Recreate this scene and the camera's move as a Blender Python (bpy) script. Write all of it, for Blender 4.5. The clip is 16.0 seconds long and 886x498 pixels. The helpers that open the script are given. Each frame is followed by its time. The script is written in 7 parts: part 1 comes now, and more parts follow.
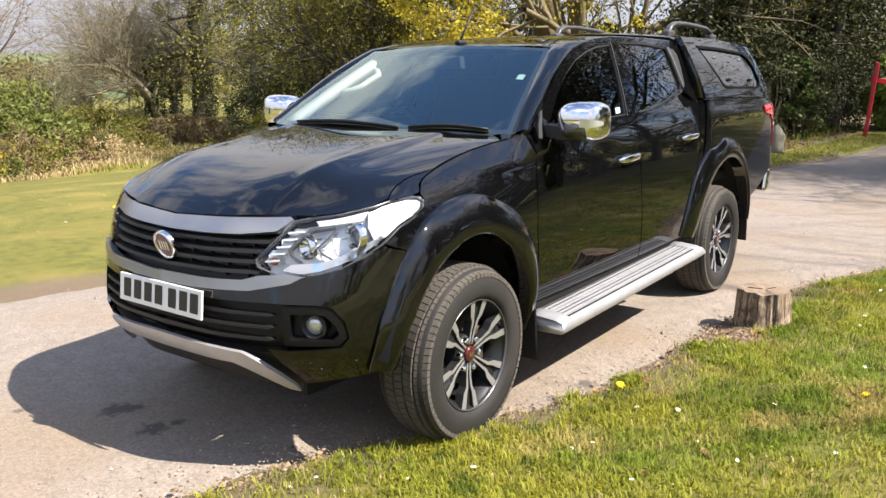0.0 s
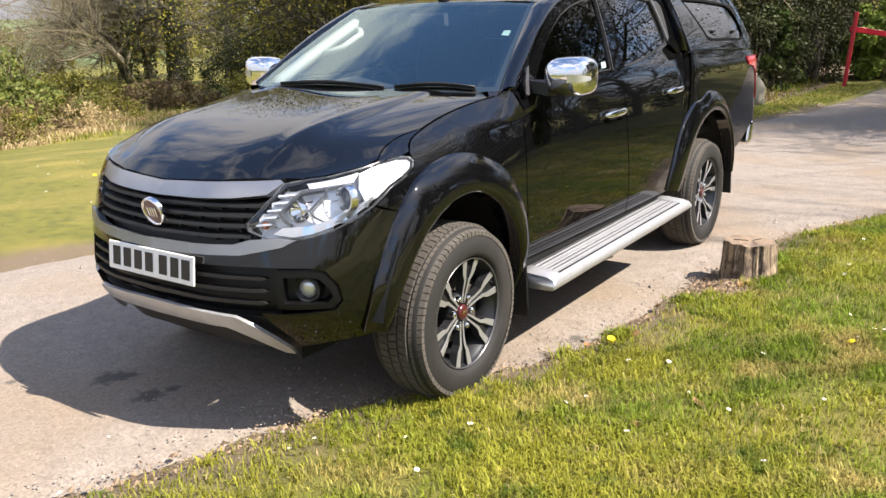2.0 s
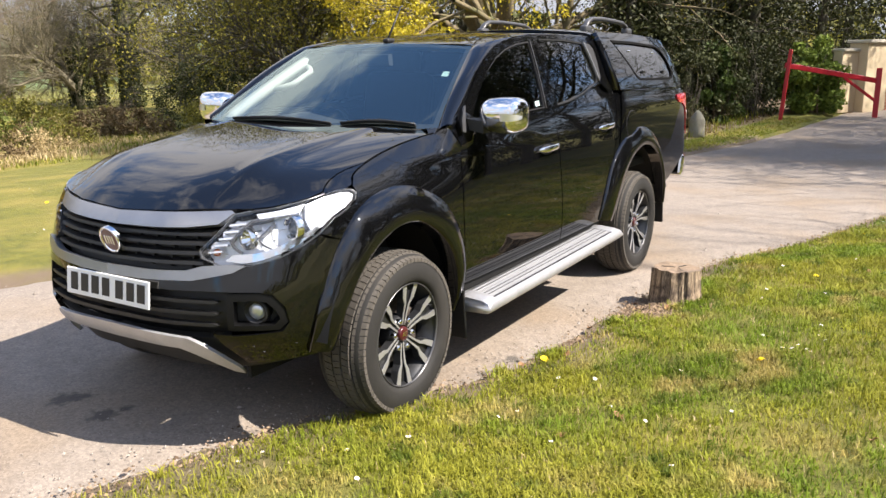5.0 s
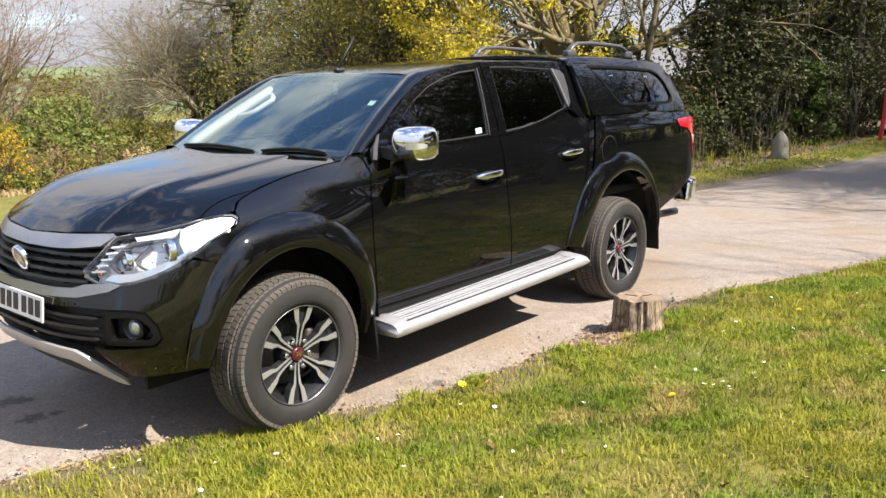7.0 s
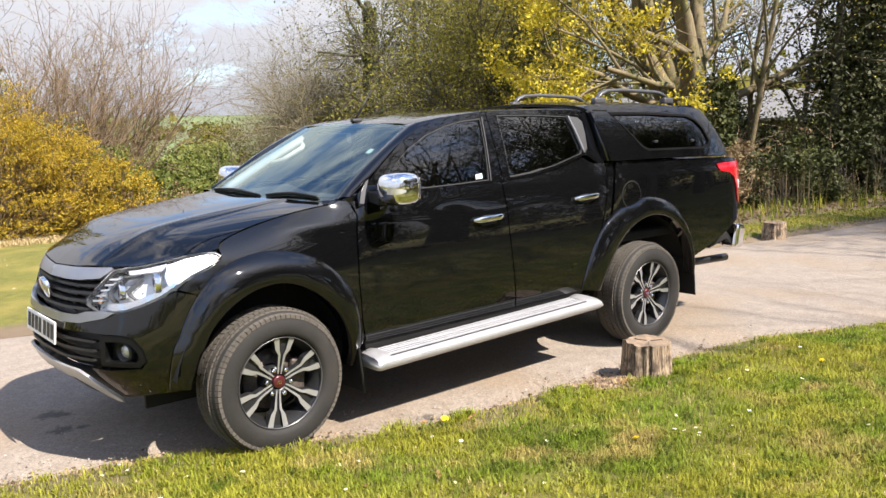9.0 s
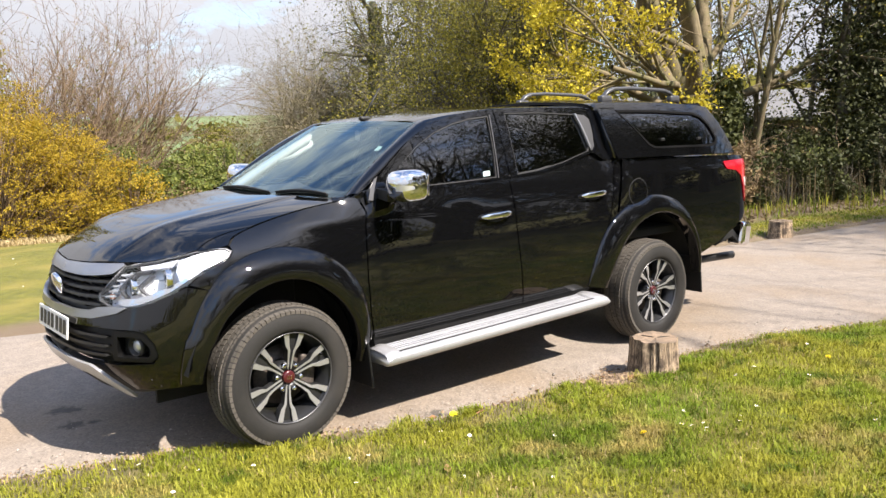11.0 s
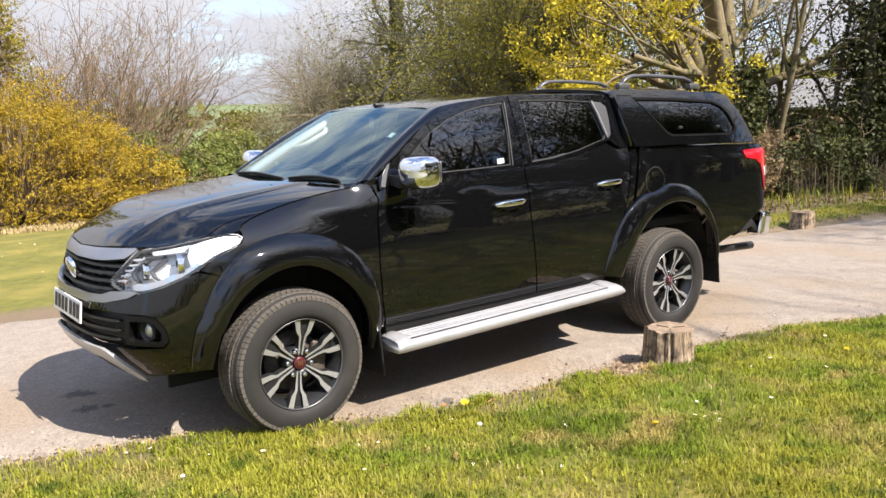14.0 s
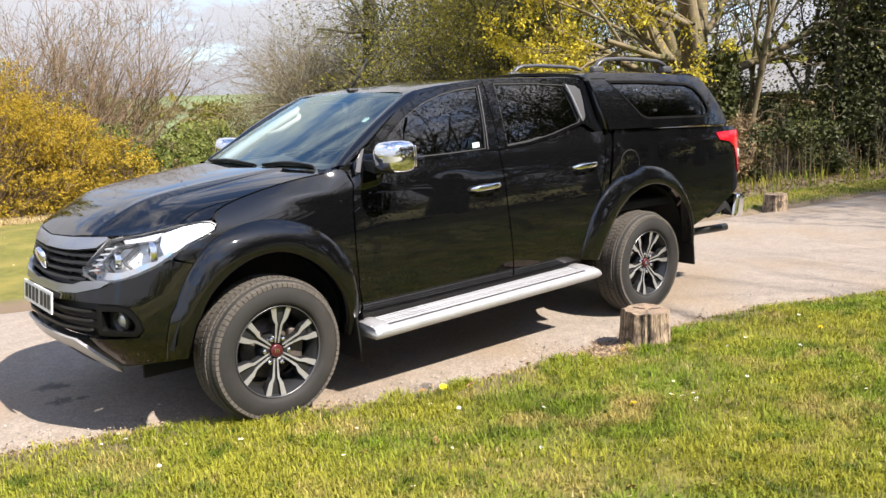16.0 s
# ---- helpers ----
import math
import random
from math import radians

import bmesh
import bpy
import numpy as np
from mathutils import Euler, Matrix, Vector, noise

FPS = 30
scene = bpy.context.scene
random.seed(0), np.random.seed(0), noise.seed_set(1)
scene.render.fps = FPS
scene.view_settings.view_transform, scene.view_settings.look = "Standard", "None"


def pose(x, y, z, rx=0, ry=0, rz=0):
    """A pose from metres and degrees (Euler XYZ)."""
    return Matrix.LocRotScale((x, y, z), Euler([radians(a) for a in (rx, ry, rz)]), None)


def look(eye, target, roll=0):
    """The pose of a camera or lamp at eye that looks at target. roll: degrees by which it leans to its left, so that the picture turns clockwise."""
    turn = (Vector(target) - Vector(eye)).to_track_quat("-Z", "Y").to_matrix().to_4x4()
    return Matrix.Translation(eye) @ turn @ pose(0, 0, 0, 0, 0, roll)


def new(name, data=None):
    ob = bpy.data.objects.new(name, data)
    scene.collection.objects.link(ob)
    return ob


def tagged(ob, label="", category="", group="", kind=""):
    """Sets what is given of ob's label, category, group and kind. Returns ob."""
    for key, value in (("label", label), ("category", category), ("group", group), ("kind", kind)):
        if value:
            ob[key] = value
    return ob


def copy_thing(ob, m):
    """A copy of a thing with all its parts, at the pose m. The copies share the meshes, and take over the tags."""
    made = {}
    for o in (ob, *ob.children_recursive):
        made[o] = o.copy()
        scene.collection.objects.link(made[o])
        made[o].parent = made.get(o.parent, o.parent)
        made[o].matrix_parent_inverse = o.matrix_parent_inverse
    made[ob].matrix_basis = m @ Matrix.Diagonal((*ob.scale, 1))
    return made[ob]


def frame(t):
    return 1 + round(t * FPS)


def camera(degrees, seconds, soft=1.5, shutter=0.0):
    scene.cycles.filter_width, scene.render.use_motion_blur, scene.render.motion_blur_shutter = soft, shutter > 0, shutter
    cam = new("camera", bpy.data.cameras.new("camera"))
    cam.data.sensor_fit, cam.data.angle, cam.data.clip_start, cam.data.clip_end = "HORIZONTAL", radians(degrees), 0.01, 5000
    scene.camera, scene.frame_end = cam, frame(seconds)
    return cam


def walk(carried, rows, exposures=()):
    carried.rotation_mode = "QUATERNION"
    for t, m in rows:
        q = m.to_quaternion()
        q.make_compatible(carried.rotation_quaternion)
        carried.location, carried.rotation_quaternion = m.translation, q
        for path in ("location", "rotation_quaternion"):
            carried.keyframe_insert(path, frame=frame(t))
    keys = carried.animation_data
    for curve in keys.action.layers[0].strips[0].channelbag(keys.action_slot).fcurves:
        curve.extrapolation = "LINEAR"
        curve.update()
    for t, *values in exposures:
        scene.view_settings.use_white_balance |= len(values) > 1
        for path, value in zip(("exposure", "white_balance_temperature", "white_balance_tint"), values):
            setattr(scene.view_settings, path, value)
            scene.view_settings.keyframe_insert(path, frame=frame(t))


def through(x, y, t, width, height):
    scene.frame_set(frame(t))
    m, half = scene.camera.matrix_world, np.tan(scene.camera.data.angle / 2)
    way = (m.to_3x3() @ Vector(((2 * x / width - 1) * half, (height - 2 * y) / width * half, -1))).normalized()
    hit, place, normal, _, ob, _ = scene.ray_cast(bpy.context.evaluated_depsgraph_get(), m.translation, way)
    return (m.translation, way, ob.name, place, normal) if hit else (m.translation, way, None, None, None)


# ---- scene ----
cam = camera(56.2, 16.0)
PATH = [
    (0, (-2.689, -2.706, 1.501), (-1.121, -1.536, 1.085), 0.0),
    (0.5, (-2.719, -2.672, 1.508), (-1.192, -1.452, 1.084), 0.8),
    (1, (-2.738, -2.665, 1.511), (-1.295, -1.355, 1.063), -0.1),
    (1.5, (-2.739, -2.675, 1.526), (-1.246, -1.428, 1.061), -1.7),
    (2, (-2.709, -2.676, 1.497), (-1.134, -1.553, 0.988), -1.2),
    (2.5, (-2.69, -2.68, 1.5), (-1.077, -1.623, 0.971), 0.6),
    (3, (-2.679, -2.683, 1.504), (-1.06, -1.615, 1.018), 1.0),
    (5.3, (-2.892, -2.976, 1.563), (-1.244, -1.935, 1.117), -0.5),
    (5.5, (-2.866, -3.103, 1.567), (-1.223, -2.051, 1.124), -0.3),
    (6, (-2.751, -3.322, 1.574), (-1.152, -2.191, 1.169), -0.6),
    (6.5, (-2.502, -3.471, 1.587), (-0.964, -2.251, 1.208), -0.6),
    (7, (-2.325, -3.758, 1.597), (-0.845, -2.474, 1.196), -1.0),
    (7.5, (-2.147, -3.989, 1.58), (-0.731, -2.642, 1.156), -1.6),
    (8, (-1.949, -4.15, 1.599), (-0.612, -2.718, 1.198), -1.2),
    (8.5, (-1.907, -4.401, 1.606), (-0.647, -2.883, 1.279), -1.2),
    (8.7, (-1.906, -4.478, 1.607), (-0.65, -2.95, 1.311), -1.6),
    (10.8, (-1.945, -4.502, 1.595), (-0.687, -2.973, 1.311), -1.6),
    (11, (-1.944, -4.499, 1.591), (-0.696, -2.963, 1.3), -1.7),
    (11.5, (-1.938, -4.496, 1.59), (-0.709, -2.948, 1.283), -1.9),
    (12, (-1.935, -4.498, 1.592), (-0.712, -2.946, 1.282), -2.2),
    (12.5, (-1.93, -4.507, 1.592), (-0.693, -2.965, 1.287), -1.9),
    (13, (-1.927, -4.505, 1.592), (-0.683, -2.97, 1.276), -1.6),
    (13.5, (-1.918, -4.509, 1.587), (-0.688, -2.964, 1.269), -1.7),
    (14, (-1.895, -4.509, 1.576), (-0.689, -2.945, 1.261), -1.5),
    (14.5, (-1.894, -4.497, 1.566), (-0.717, -2.913, 1.238), -0.5),
    (15, (-1.883, -4.5, 1.563), (-0.709, -2.916, 1.227), -1.6),
    (15.5, (-1.882, -4.536, 1.551), (-0.659, -2.989, 1.216), -2.4),
    (16, (-1.884, -4.5, 1.55), (-0.638, -2.973, 1.207), -2.1),
]
walk(cam, [(t, look(eye, target, roll)) for t, eye, target, roll in PATH], [(0, 1.06, 6750, 14)])

# ---- sky and sun ----
SUN_TO = Vector((0.144, -0.640, 0.755)).normalized()
world = bpy.data.worlds.new("World")
scene.world = world
world.use_nodes = True
wt = world.node_tree
sky = wt.nodes.new("ShaderNodeTexSky")
sky.sky_type, sky.sun_disc = "NISHITA", False
sky.sun_elevation, sky.sun_rotation = radians(49), radians(167)
sky.dust_density, sky.ozone_density = 0.6, 3.0
def wnode(kind, op="", *values):
    n = wt.nodes.new(kind)
    if op:
        n.operation = op
    for k, v in enumerate(values):
        if isinstance(v, (int, float, tuple)):
            n.inputs[k].default_value = v
        elif v is not None:
            wt.links.new(v, n.inputs[k])
    return n.outputs[0]


# fair-weather clouds on a flat layer overhead, closing up towards the horizon
ray_to = wt.nodes.new("ShaderNodeTexCoord").outputs["Generated"]
parts_of = wt.nodes.new("ShaderNodeSeparateXYZ")
wt.links.new(ray_to, parts_of.inputs[0])
height = wnode("ShaderNodeMath", "MAXIMUM", parts_of.outputs[2], 0.0)
deep = wnode("ShaderNodeMath", "ADD", height, 0.32)
flat_x = wnode("ShaderNodeMath", "DIVIDE", parts_of.outputs[0], deep)
flat_y = wnode("ShaderNodeMath", "DIVIDE", parts_of.outputs[1], deep)
layer = wt.nodes.new("ShaderNodeCombineXYZ")
wt.links.new(flat_x, layer.inputs[0])
wt.links.new(flat_y, layer.inputs[1])
layer.inputs[2].default_value = 3.1
puffs = wt.nodes.new("ShaderNodeTexNoise")
puffs.inputs["Scale"].default_value, puffs.inputs["Detail"].default_value, puffs.inputs["Roughness"].default_value = 2.1, 12, 0.66
wt.links.new(layer.outputs[0], puffs.inputs["Vector"])
far_off = wnode("ShaderNodeMath", "POWER", wnode("ShaderNodeMath", "SUBTRACT", 1.0, height), 2.0)
cover = wnode("ShaderNodeMath", "MULTIPLY_ADD", far_off, 0.22, puffs.outputs[0])
wramp = wt.nodes.new("ShaderNodeValToRGB")
wramp.color_ramp.elements[0].position, wramp.color_ramp.elements[1].position = 0.495, 0.635
wt.links.new(cover, wramp.inputs[0])
wmix = wt.nodes.new("ShaderNodeMixRGB")
# sunlit from above: clouds near the horizon show their greyer sides
cloud = wt.nodes.new("ShaderNodeMixRGB")
cloud.inputs[1].default_value, cloud.inputs[2].default_value = (8.2, 8.3, 8.6, 1), (2.4, 2.6, 2.95, 1)
wt.links.new(wnode("ShaderNodeMath", "POWER", wnode("ShaderNodeMath", "SUBTRACT", 1.0, height), 1.3), cloud.inputs[0])
wt.links.new(cloud.outputs[0], wmix.inputs[2])
wt.links.new(wramp.outputs[0], wmix.inputs[0])
clear_air = wt.nodes.new("ShaderNodeMixRGB")
clear_air.blend_type = "MULTIPLY"
clear_air.inputs[0].default_value, clear_air.inputs[2].default_value = 1.0, (1.10, 1.22, 1.33, 1)
wt.links.new(sky.outputs[0], clear_air.inputs[1])
wt.links.new(clear_air.outputs[0], wmix.inputs[1])
wt.links.new(wmix.outputs[0], wt.nodes["Background"].inputs[0])
wt.nodes["Background"].inputs[1].default_value = 0.113
sun = new("sun", bpy.data.lights.new("sun", "SUN"))
sun.data.energy, sun.data.angle, sun.data.color = 6.2, radians(0.53), (1.0, 0.955, 0.875)
sun.matrix_world = look(SUN_TO * 60, (0, 0, 0))
# ---- materials ----
def mat(name, color, rough=0.5, metal=0.0, **extra):
    m = bpy.data.materials.new(name)
    m.use_nodes = True
    b = m.node_tree.nodes["Principled BSDF"]
    b.inputs["Base Color"].default_value = (*color, 1)
    b.inputs["Roughness"].default_value = rough
    b.inputs["Metallic"].default_value = metal
    for key, value in extra.items():
        b.inputs[key.replace("_", " ")].default_value = value
    return m


def grained(name, low, high, scale=20, fine=120, rough=(0.6, 0.9), bump=0.2, dist=0.01, metal=0.0, third=None, patch=1.5, stretch=(1, 1, 1), island=0.0):
    """A surface whose colour runs between low and high at two scales of noise, with relief and uneven gloss."""
    m = mat(name, low, 0.7, metal)
    t = m.node_tree
    N, L = t.nodes, t.links
    b = N["Principled BSDF"]
    co = N.new("ShaderNodeTexCoord")
    mp = N.new("ShaderNodeMapping")
    mp.inputs["Scale"].default_value = stretch
    L.new(co.outputs["Object"], mp.inputs["Vector"])
    big, small = N.new("ShaderNodeTexNoise"), N.new("ShaderNodeTexNoise")
    big.inputs["Scale"].default_value, small.inputs["Scale"].default_value = scale, fine
    big.inputs["Detail"].default_value, small.inputs["Detail"].default_value = 6, 8
    big.inputs["Roughness"].default_value = 0.65
    for n in (big, small):
        L.new(mp.outputs[0], n.inputs["Vector"])
    mix = N.new("ShaderNodeMath")
    mix.operation = "MULTIPLY_ADD"
    mix.inputs[1].default_value, mix.inputs[2].default_value = 0.5, 0.0
    add = N.new("ShaderNodeMath")
    add.operation = "MULTIPLY_ADD"
    L.new(big.outputs[0], add.inputs[0])
    add.inputs[1].default_value = 0.5
    L.new(small.outputs[0], mix.inputs[0])
    L.new(mix.outputs[0], add.inputs[2])
    fac = add.outputs[0]
    if island:
        geo = N.new("ShaderNodeNewGeometry")
        jit = N.new("ShaderNodeMath")
        jit.operation = "MULTIPLY_ADD"
        L.new(geo.outputs["Random Per Island"], jit.inputs[0])
        jit.inputs[1].default_value = island
        sub = N.new("ShaderNodeMath")
        sub.operation = "SUBTRACT"
        L.new(fac, sub.inputs[0])
        sub.inputs[1].default_value = island / 2
        L.new(sub.outputs[0], jit.inputs[2])
        fac = jit.outputs[0]
    ramp = N.new("ShaderNodeValToRGB")
    ramp.color_ramp.elements[0].color, ramp.color_ramp.elements[1].color = (*low, 1), (*high, 1)
    ramp.color_ramp.elements[0].position, ramp.color_ramp.elements[1].position = 0.32, 0.68
    L.new(fac, ramp.inputs[0])
    colour = ramp.outputs[0]
    if third:
        pn = N.new("ShaderNodeTexNoise")
        pn.inputs["Scale"].default_value, pn.inputs["Detail"].default_value = patch, 4
        L.new(co.outputs["Object"], pn.inputs["Vector"])
        pr = N.new("ShaderNodeValToRGB")
        pr.color_ramp.elements[0].position, pr.color_ramp.elements[1].position = 0.48, 0.66
        L.new(pn.outputs[0], pr.inputs[0])
        mx = N.new("ShaderNodeMixRGB")
        L.new(pr.outputs[0], mx.inputs[0])
        L.new(colour, mx.inputs[1])
        mx.inputs[2].default_value = (*third, 1)
        colour = mx.outputs[0]
    L.new(colour, b.inputs["Base Color"])
    rr = N.new("ShaderNodeMapRange")
    rr.inputs[3].default_value, rr.inputs[4].default_value = rough
    L.new(fac, rr.inputs[0])
    L.new(rr.outputs[0], b.inputs["Roughness"])
    if bump:
        bp = N.new("ShaderNodeBump")
        bp.inputs["Strength"].default_value, bp.inputs["Distance"].default_value = bump, dist
        L.new(fac, bp.inputs["Height"])
        L.new(bp.outputs[0], b.inputs["Normal"])
    return m


def pane(name, tint, ior=1.5, rough=0.0, sheen=(1, 1, 1)):
    """Thin glass: see-through with a tint, mirrored by Fresnel."""
    m = bpy.data.materials.new(name)
    m.use_nodes = True
    t = m.node_tree
    t.nodes.clear()
    out, mix = t.nodes.new("ShaderNodeOutputMaterial"), t.nodes.new("ShaderNodeMixShader")
    clear, gloss, fr = t.nodes.new("ShaderNodeBsdfTransparent"), t.nodes.new("ShaderNodeBsdfGlossy"), t.nodes.new("ShaderNodeFresnel")
    clear.inputs[0].default_value = (*tint, 1)
    gloss.inputs["Roughness"].default_value = rough
    gloss.inputs[0].default_value = (*sheen, 1)
    fr.inputs[0].default_value = ior
    t.links.new(fr.outputs[0], mix.inputs[0])
    t.links.new(clear.outputs[0], mix.inputs[1])
    t.links.new(gloss.outputs[0], mix.inputs[2])
    t.links.new(mix.outputs[0], out.inputs[0])
    return m


def leafy(name, low, high, island=0.9, through=0.35, scale=1.3):
    """Leaves: colour varied leaf by leaf, with light passing through."""
    m = bpy.data.materials.new(name)
    m.use_nodes = True
    t = m.node_tree
    N, L = t.nodes, t.links
    b = N["Principled BSDF"]
    geo, ramp = N.new("ShaderNodeNewGeometry"), N.new("ShaderNodeValToRGB")
    ramp.color_ramp.elements[0].color, ramp.color_ramp.elements[1].color = (*low, 1), (*high, 1)
    co, big = N.new("ShaderNodeTexCoord"), N.new("ShaderNodeTexNoise")
    big.inputs["Scale"].default_value = scale
    L.new(co.outputs["Object"], big.inputs["Vector"])
    ad = N.new("ShaderNodeMath")
    ad.operation = "MULTIPLY_ADD"
    ad.inputs[1].default_value, ad.inputs[2].default_value = island * 0.7, -0.12
    L.new(geo.outputs["Random Per Island"], ad.inputs[0])
    ad2 = N.new("ShaderNodeMath")
    ad2.operation = "MULTIPLY_ADD"
    ad2.inputs[1].default_value = 0.6
    L.new(big.outputs[0], ad2.inputs[0])
    L.new(ad.outputs[0], ad2.inputs[2])
    L.new(ad2.outputs[0], ramp.inputs[0])
    L.new(ramp.outputs[0], b.inputs["Base Color"])
    b.inputs["Roughness"].default_value = 0.6
    b.inputs["Specular IOR Level"].default_value = 0.22
    tr, mix = N.new("ShaderNodeBsdfTranslucent"), N.new("ShaderNodeMixShader")
    L.new(ramp.outputs[0], tr.inputs[0])
    mix.inputs[0].default_value = through
    L.new(b.outputs[0], mix.inputs[1])
    L.new(tr.outputs[0], mix.inputs[2])
    L.new(mix.outputs[0], N["Material Output"].inputs[0])
    return m


PAINT = mat("black paint", (0.0025, 0.0026, 0.003), 0.5, 0.0, Coat_Weight=1.0, Coat_Roughness=0.025, Coat_IOR=1.6, Specular_IOR_Level=0.0)
TRIM = grained("black plastic", (0.005, 0.005, 0.0055), (0.011, 0.011, 0.011), 60, 400, (0.45, 0.6), 0.15, 0.002)
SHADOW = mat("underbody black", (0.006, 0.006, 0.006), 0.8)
SATIN = grained("satin metal paint", (0.27, 0.278, 0.30), (0.34, 0.348, 0.37), 10, 500, (0.26, 0.34), 0.02, 0.001, metal=0.75)
SILVER = grained("silver metal", (0.38, 0.38, 0.39), (0.50, 0.50, 0.51), 14, 300, (0.28, 0.38), 0.03, 0.001, metal=0.55)
FOG_GLASS = mat("fog light glass", (0.62, 0.64, 0.66), 0.12, 0.6, Coat_Weight=1.0)
PIANO = mat("gloss black plastic", (0.002, 0.002, 0.0022), 0.5, 0.0, Specular_IOR_Level=0.25)
CHROME = mat("chrome", (0.82, 0.82, 0.83), 0.04, 1.0)
GREY_FOIL = mat("grey sail foil", (0.10, 0.10, 0.104), 0.35, 0.6)
RAIL = mat("dark grey rail paint", (0.075, 0.076, 0.08), 0.4, 0.3)
MACHINED = mat("machined alloy", (0.50, 0.50, 0.515), 0.34, 0.75)
RIM_DARK = mat("dark alloy", (0.035, 0.036, 0.038), 0.35, 0.6)
RUBBER = grained("tyre rubber", (0.007, 0.0066, 0.006), (0.016, 0.0145, 0.0125), 9, 90, (0.7, 0.88), 0.25, 0.003, third=(0.021, 0.0185, 0.0155), patch=4)
TREAD = grained("dusty tread rubber", (0.040, 0.035, 0.029), (0.105, 0.092, 0.076), 12, 90, (0.8, 0.95), 0.3, 0.003, third=(0.07, 0.062, 0.052), patch=6)
DISC = grained("rusty brake steel", (0.06, 0.05, 0.042), (0.14, 0.115, 0.10), 10, 80, (0.5, 0.7), 0.2, 0.003, metal=0.5)
SCREEN = pane("windscreen glass", (0.62, 0.74, 0.74), 2.5, sheen=(0.80, 0.98, 0.96))
PRIVACY = pane("privacy glass", (0.05, 0.055, 0.06), 2.1)
SIDEGLASS = pane("tinted glass", (0.16, 0.18, 0.18), 2.0)
LENS = pane("clear lens", (0.96, 0.97, 0.98), 1.5)
RED_LENS = mat("red lens", (0.40, 0.006, 0.016), 0.08, 0.0, Coat_Weight=1.0, Emission_Strength=0.0)
WHITE_LENS = mat("white lens", (0.75, 0.7, 0.68), 0.1, 0.0, Coat_Weight=1.0)
RED_ENAMEL = mat("dark red enamel", (0.06, 0.008, 0.010), 0.3, 0.0, Coat_Weight=0.6)
PLATE = mat("plate white", (0.78, 0.78, 0.76), 0.4)
SEAL = mat("matt black rubber seal", (0.005, 0.005, 0.005), 0.9, 0.0, Specular_IOR_Level=0.08)
INK = mat("plate ink", (0.012, 0.012, 0.012), 0.5)
CABIN = grained("cabin plastic", (0.02, 0.021, 0.023), (0.035, 0.036, 0.038), 30, 200, (0.6, 0.75), 0.1, 0.002)
CABIN_LIGHT = grained("pale cabin trim", (0.42, 0.42, 0.40), (0.5, 0.5, 0.48), 20, 200, (0.6, 0.8), 0.05, 0.002)
SEAT = grained("dark seat leather", (0.025, 0.025, 0.027), (0.045, 0.044, 0.045), 20, 150, (0.45, 0.6), 0.15, 0.004)
STICKER = mat("pale sticker", (0.32, 0.42, 0.41), 0.5)
# ---- mesh kit ----
def part(name, bm, material, parent, label="", smooth_faces=False):
    """Links a bmesh as one mesh object under a thing or a part."""
    me = bpy.data.meshes.new(name)
    if smooth_faces:
        for f in bm.faces:
            f.smooth = True
    bm.to_mesh(me)
    bm.free()
    return hang(name, me, material, parent, label)


def hang(name, me, material, parent, label=""):
    if material:
        me.materials.append(material)
    ob = new(name, me)
    ob.parent = parent
    return tagged(ob, label)


def thing(name, label, category, group="", at=(0, 0, 0)):
    ob = new(name)
    ob.location = at
    ob.empty_display_size = 0.1
    return tagged(ob, label, category, group)


def mesh_of(name, verts, faces, normals=None, smooth_faces=True):
    me = bpy.data.meshes.new(name)
    me.from_pydata(verts, [], faces)
    me.polygons.foreach_set("use_smooth", [smooth_faces] * len(me.polygons))
    if normals is not None:
        me.normals_split_custom_set_from_vertices(normals)
    me.update()
    return me


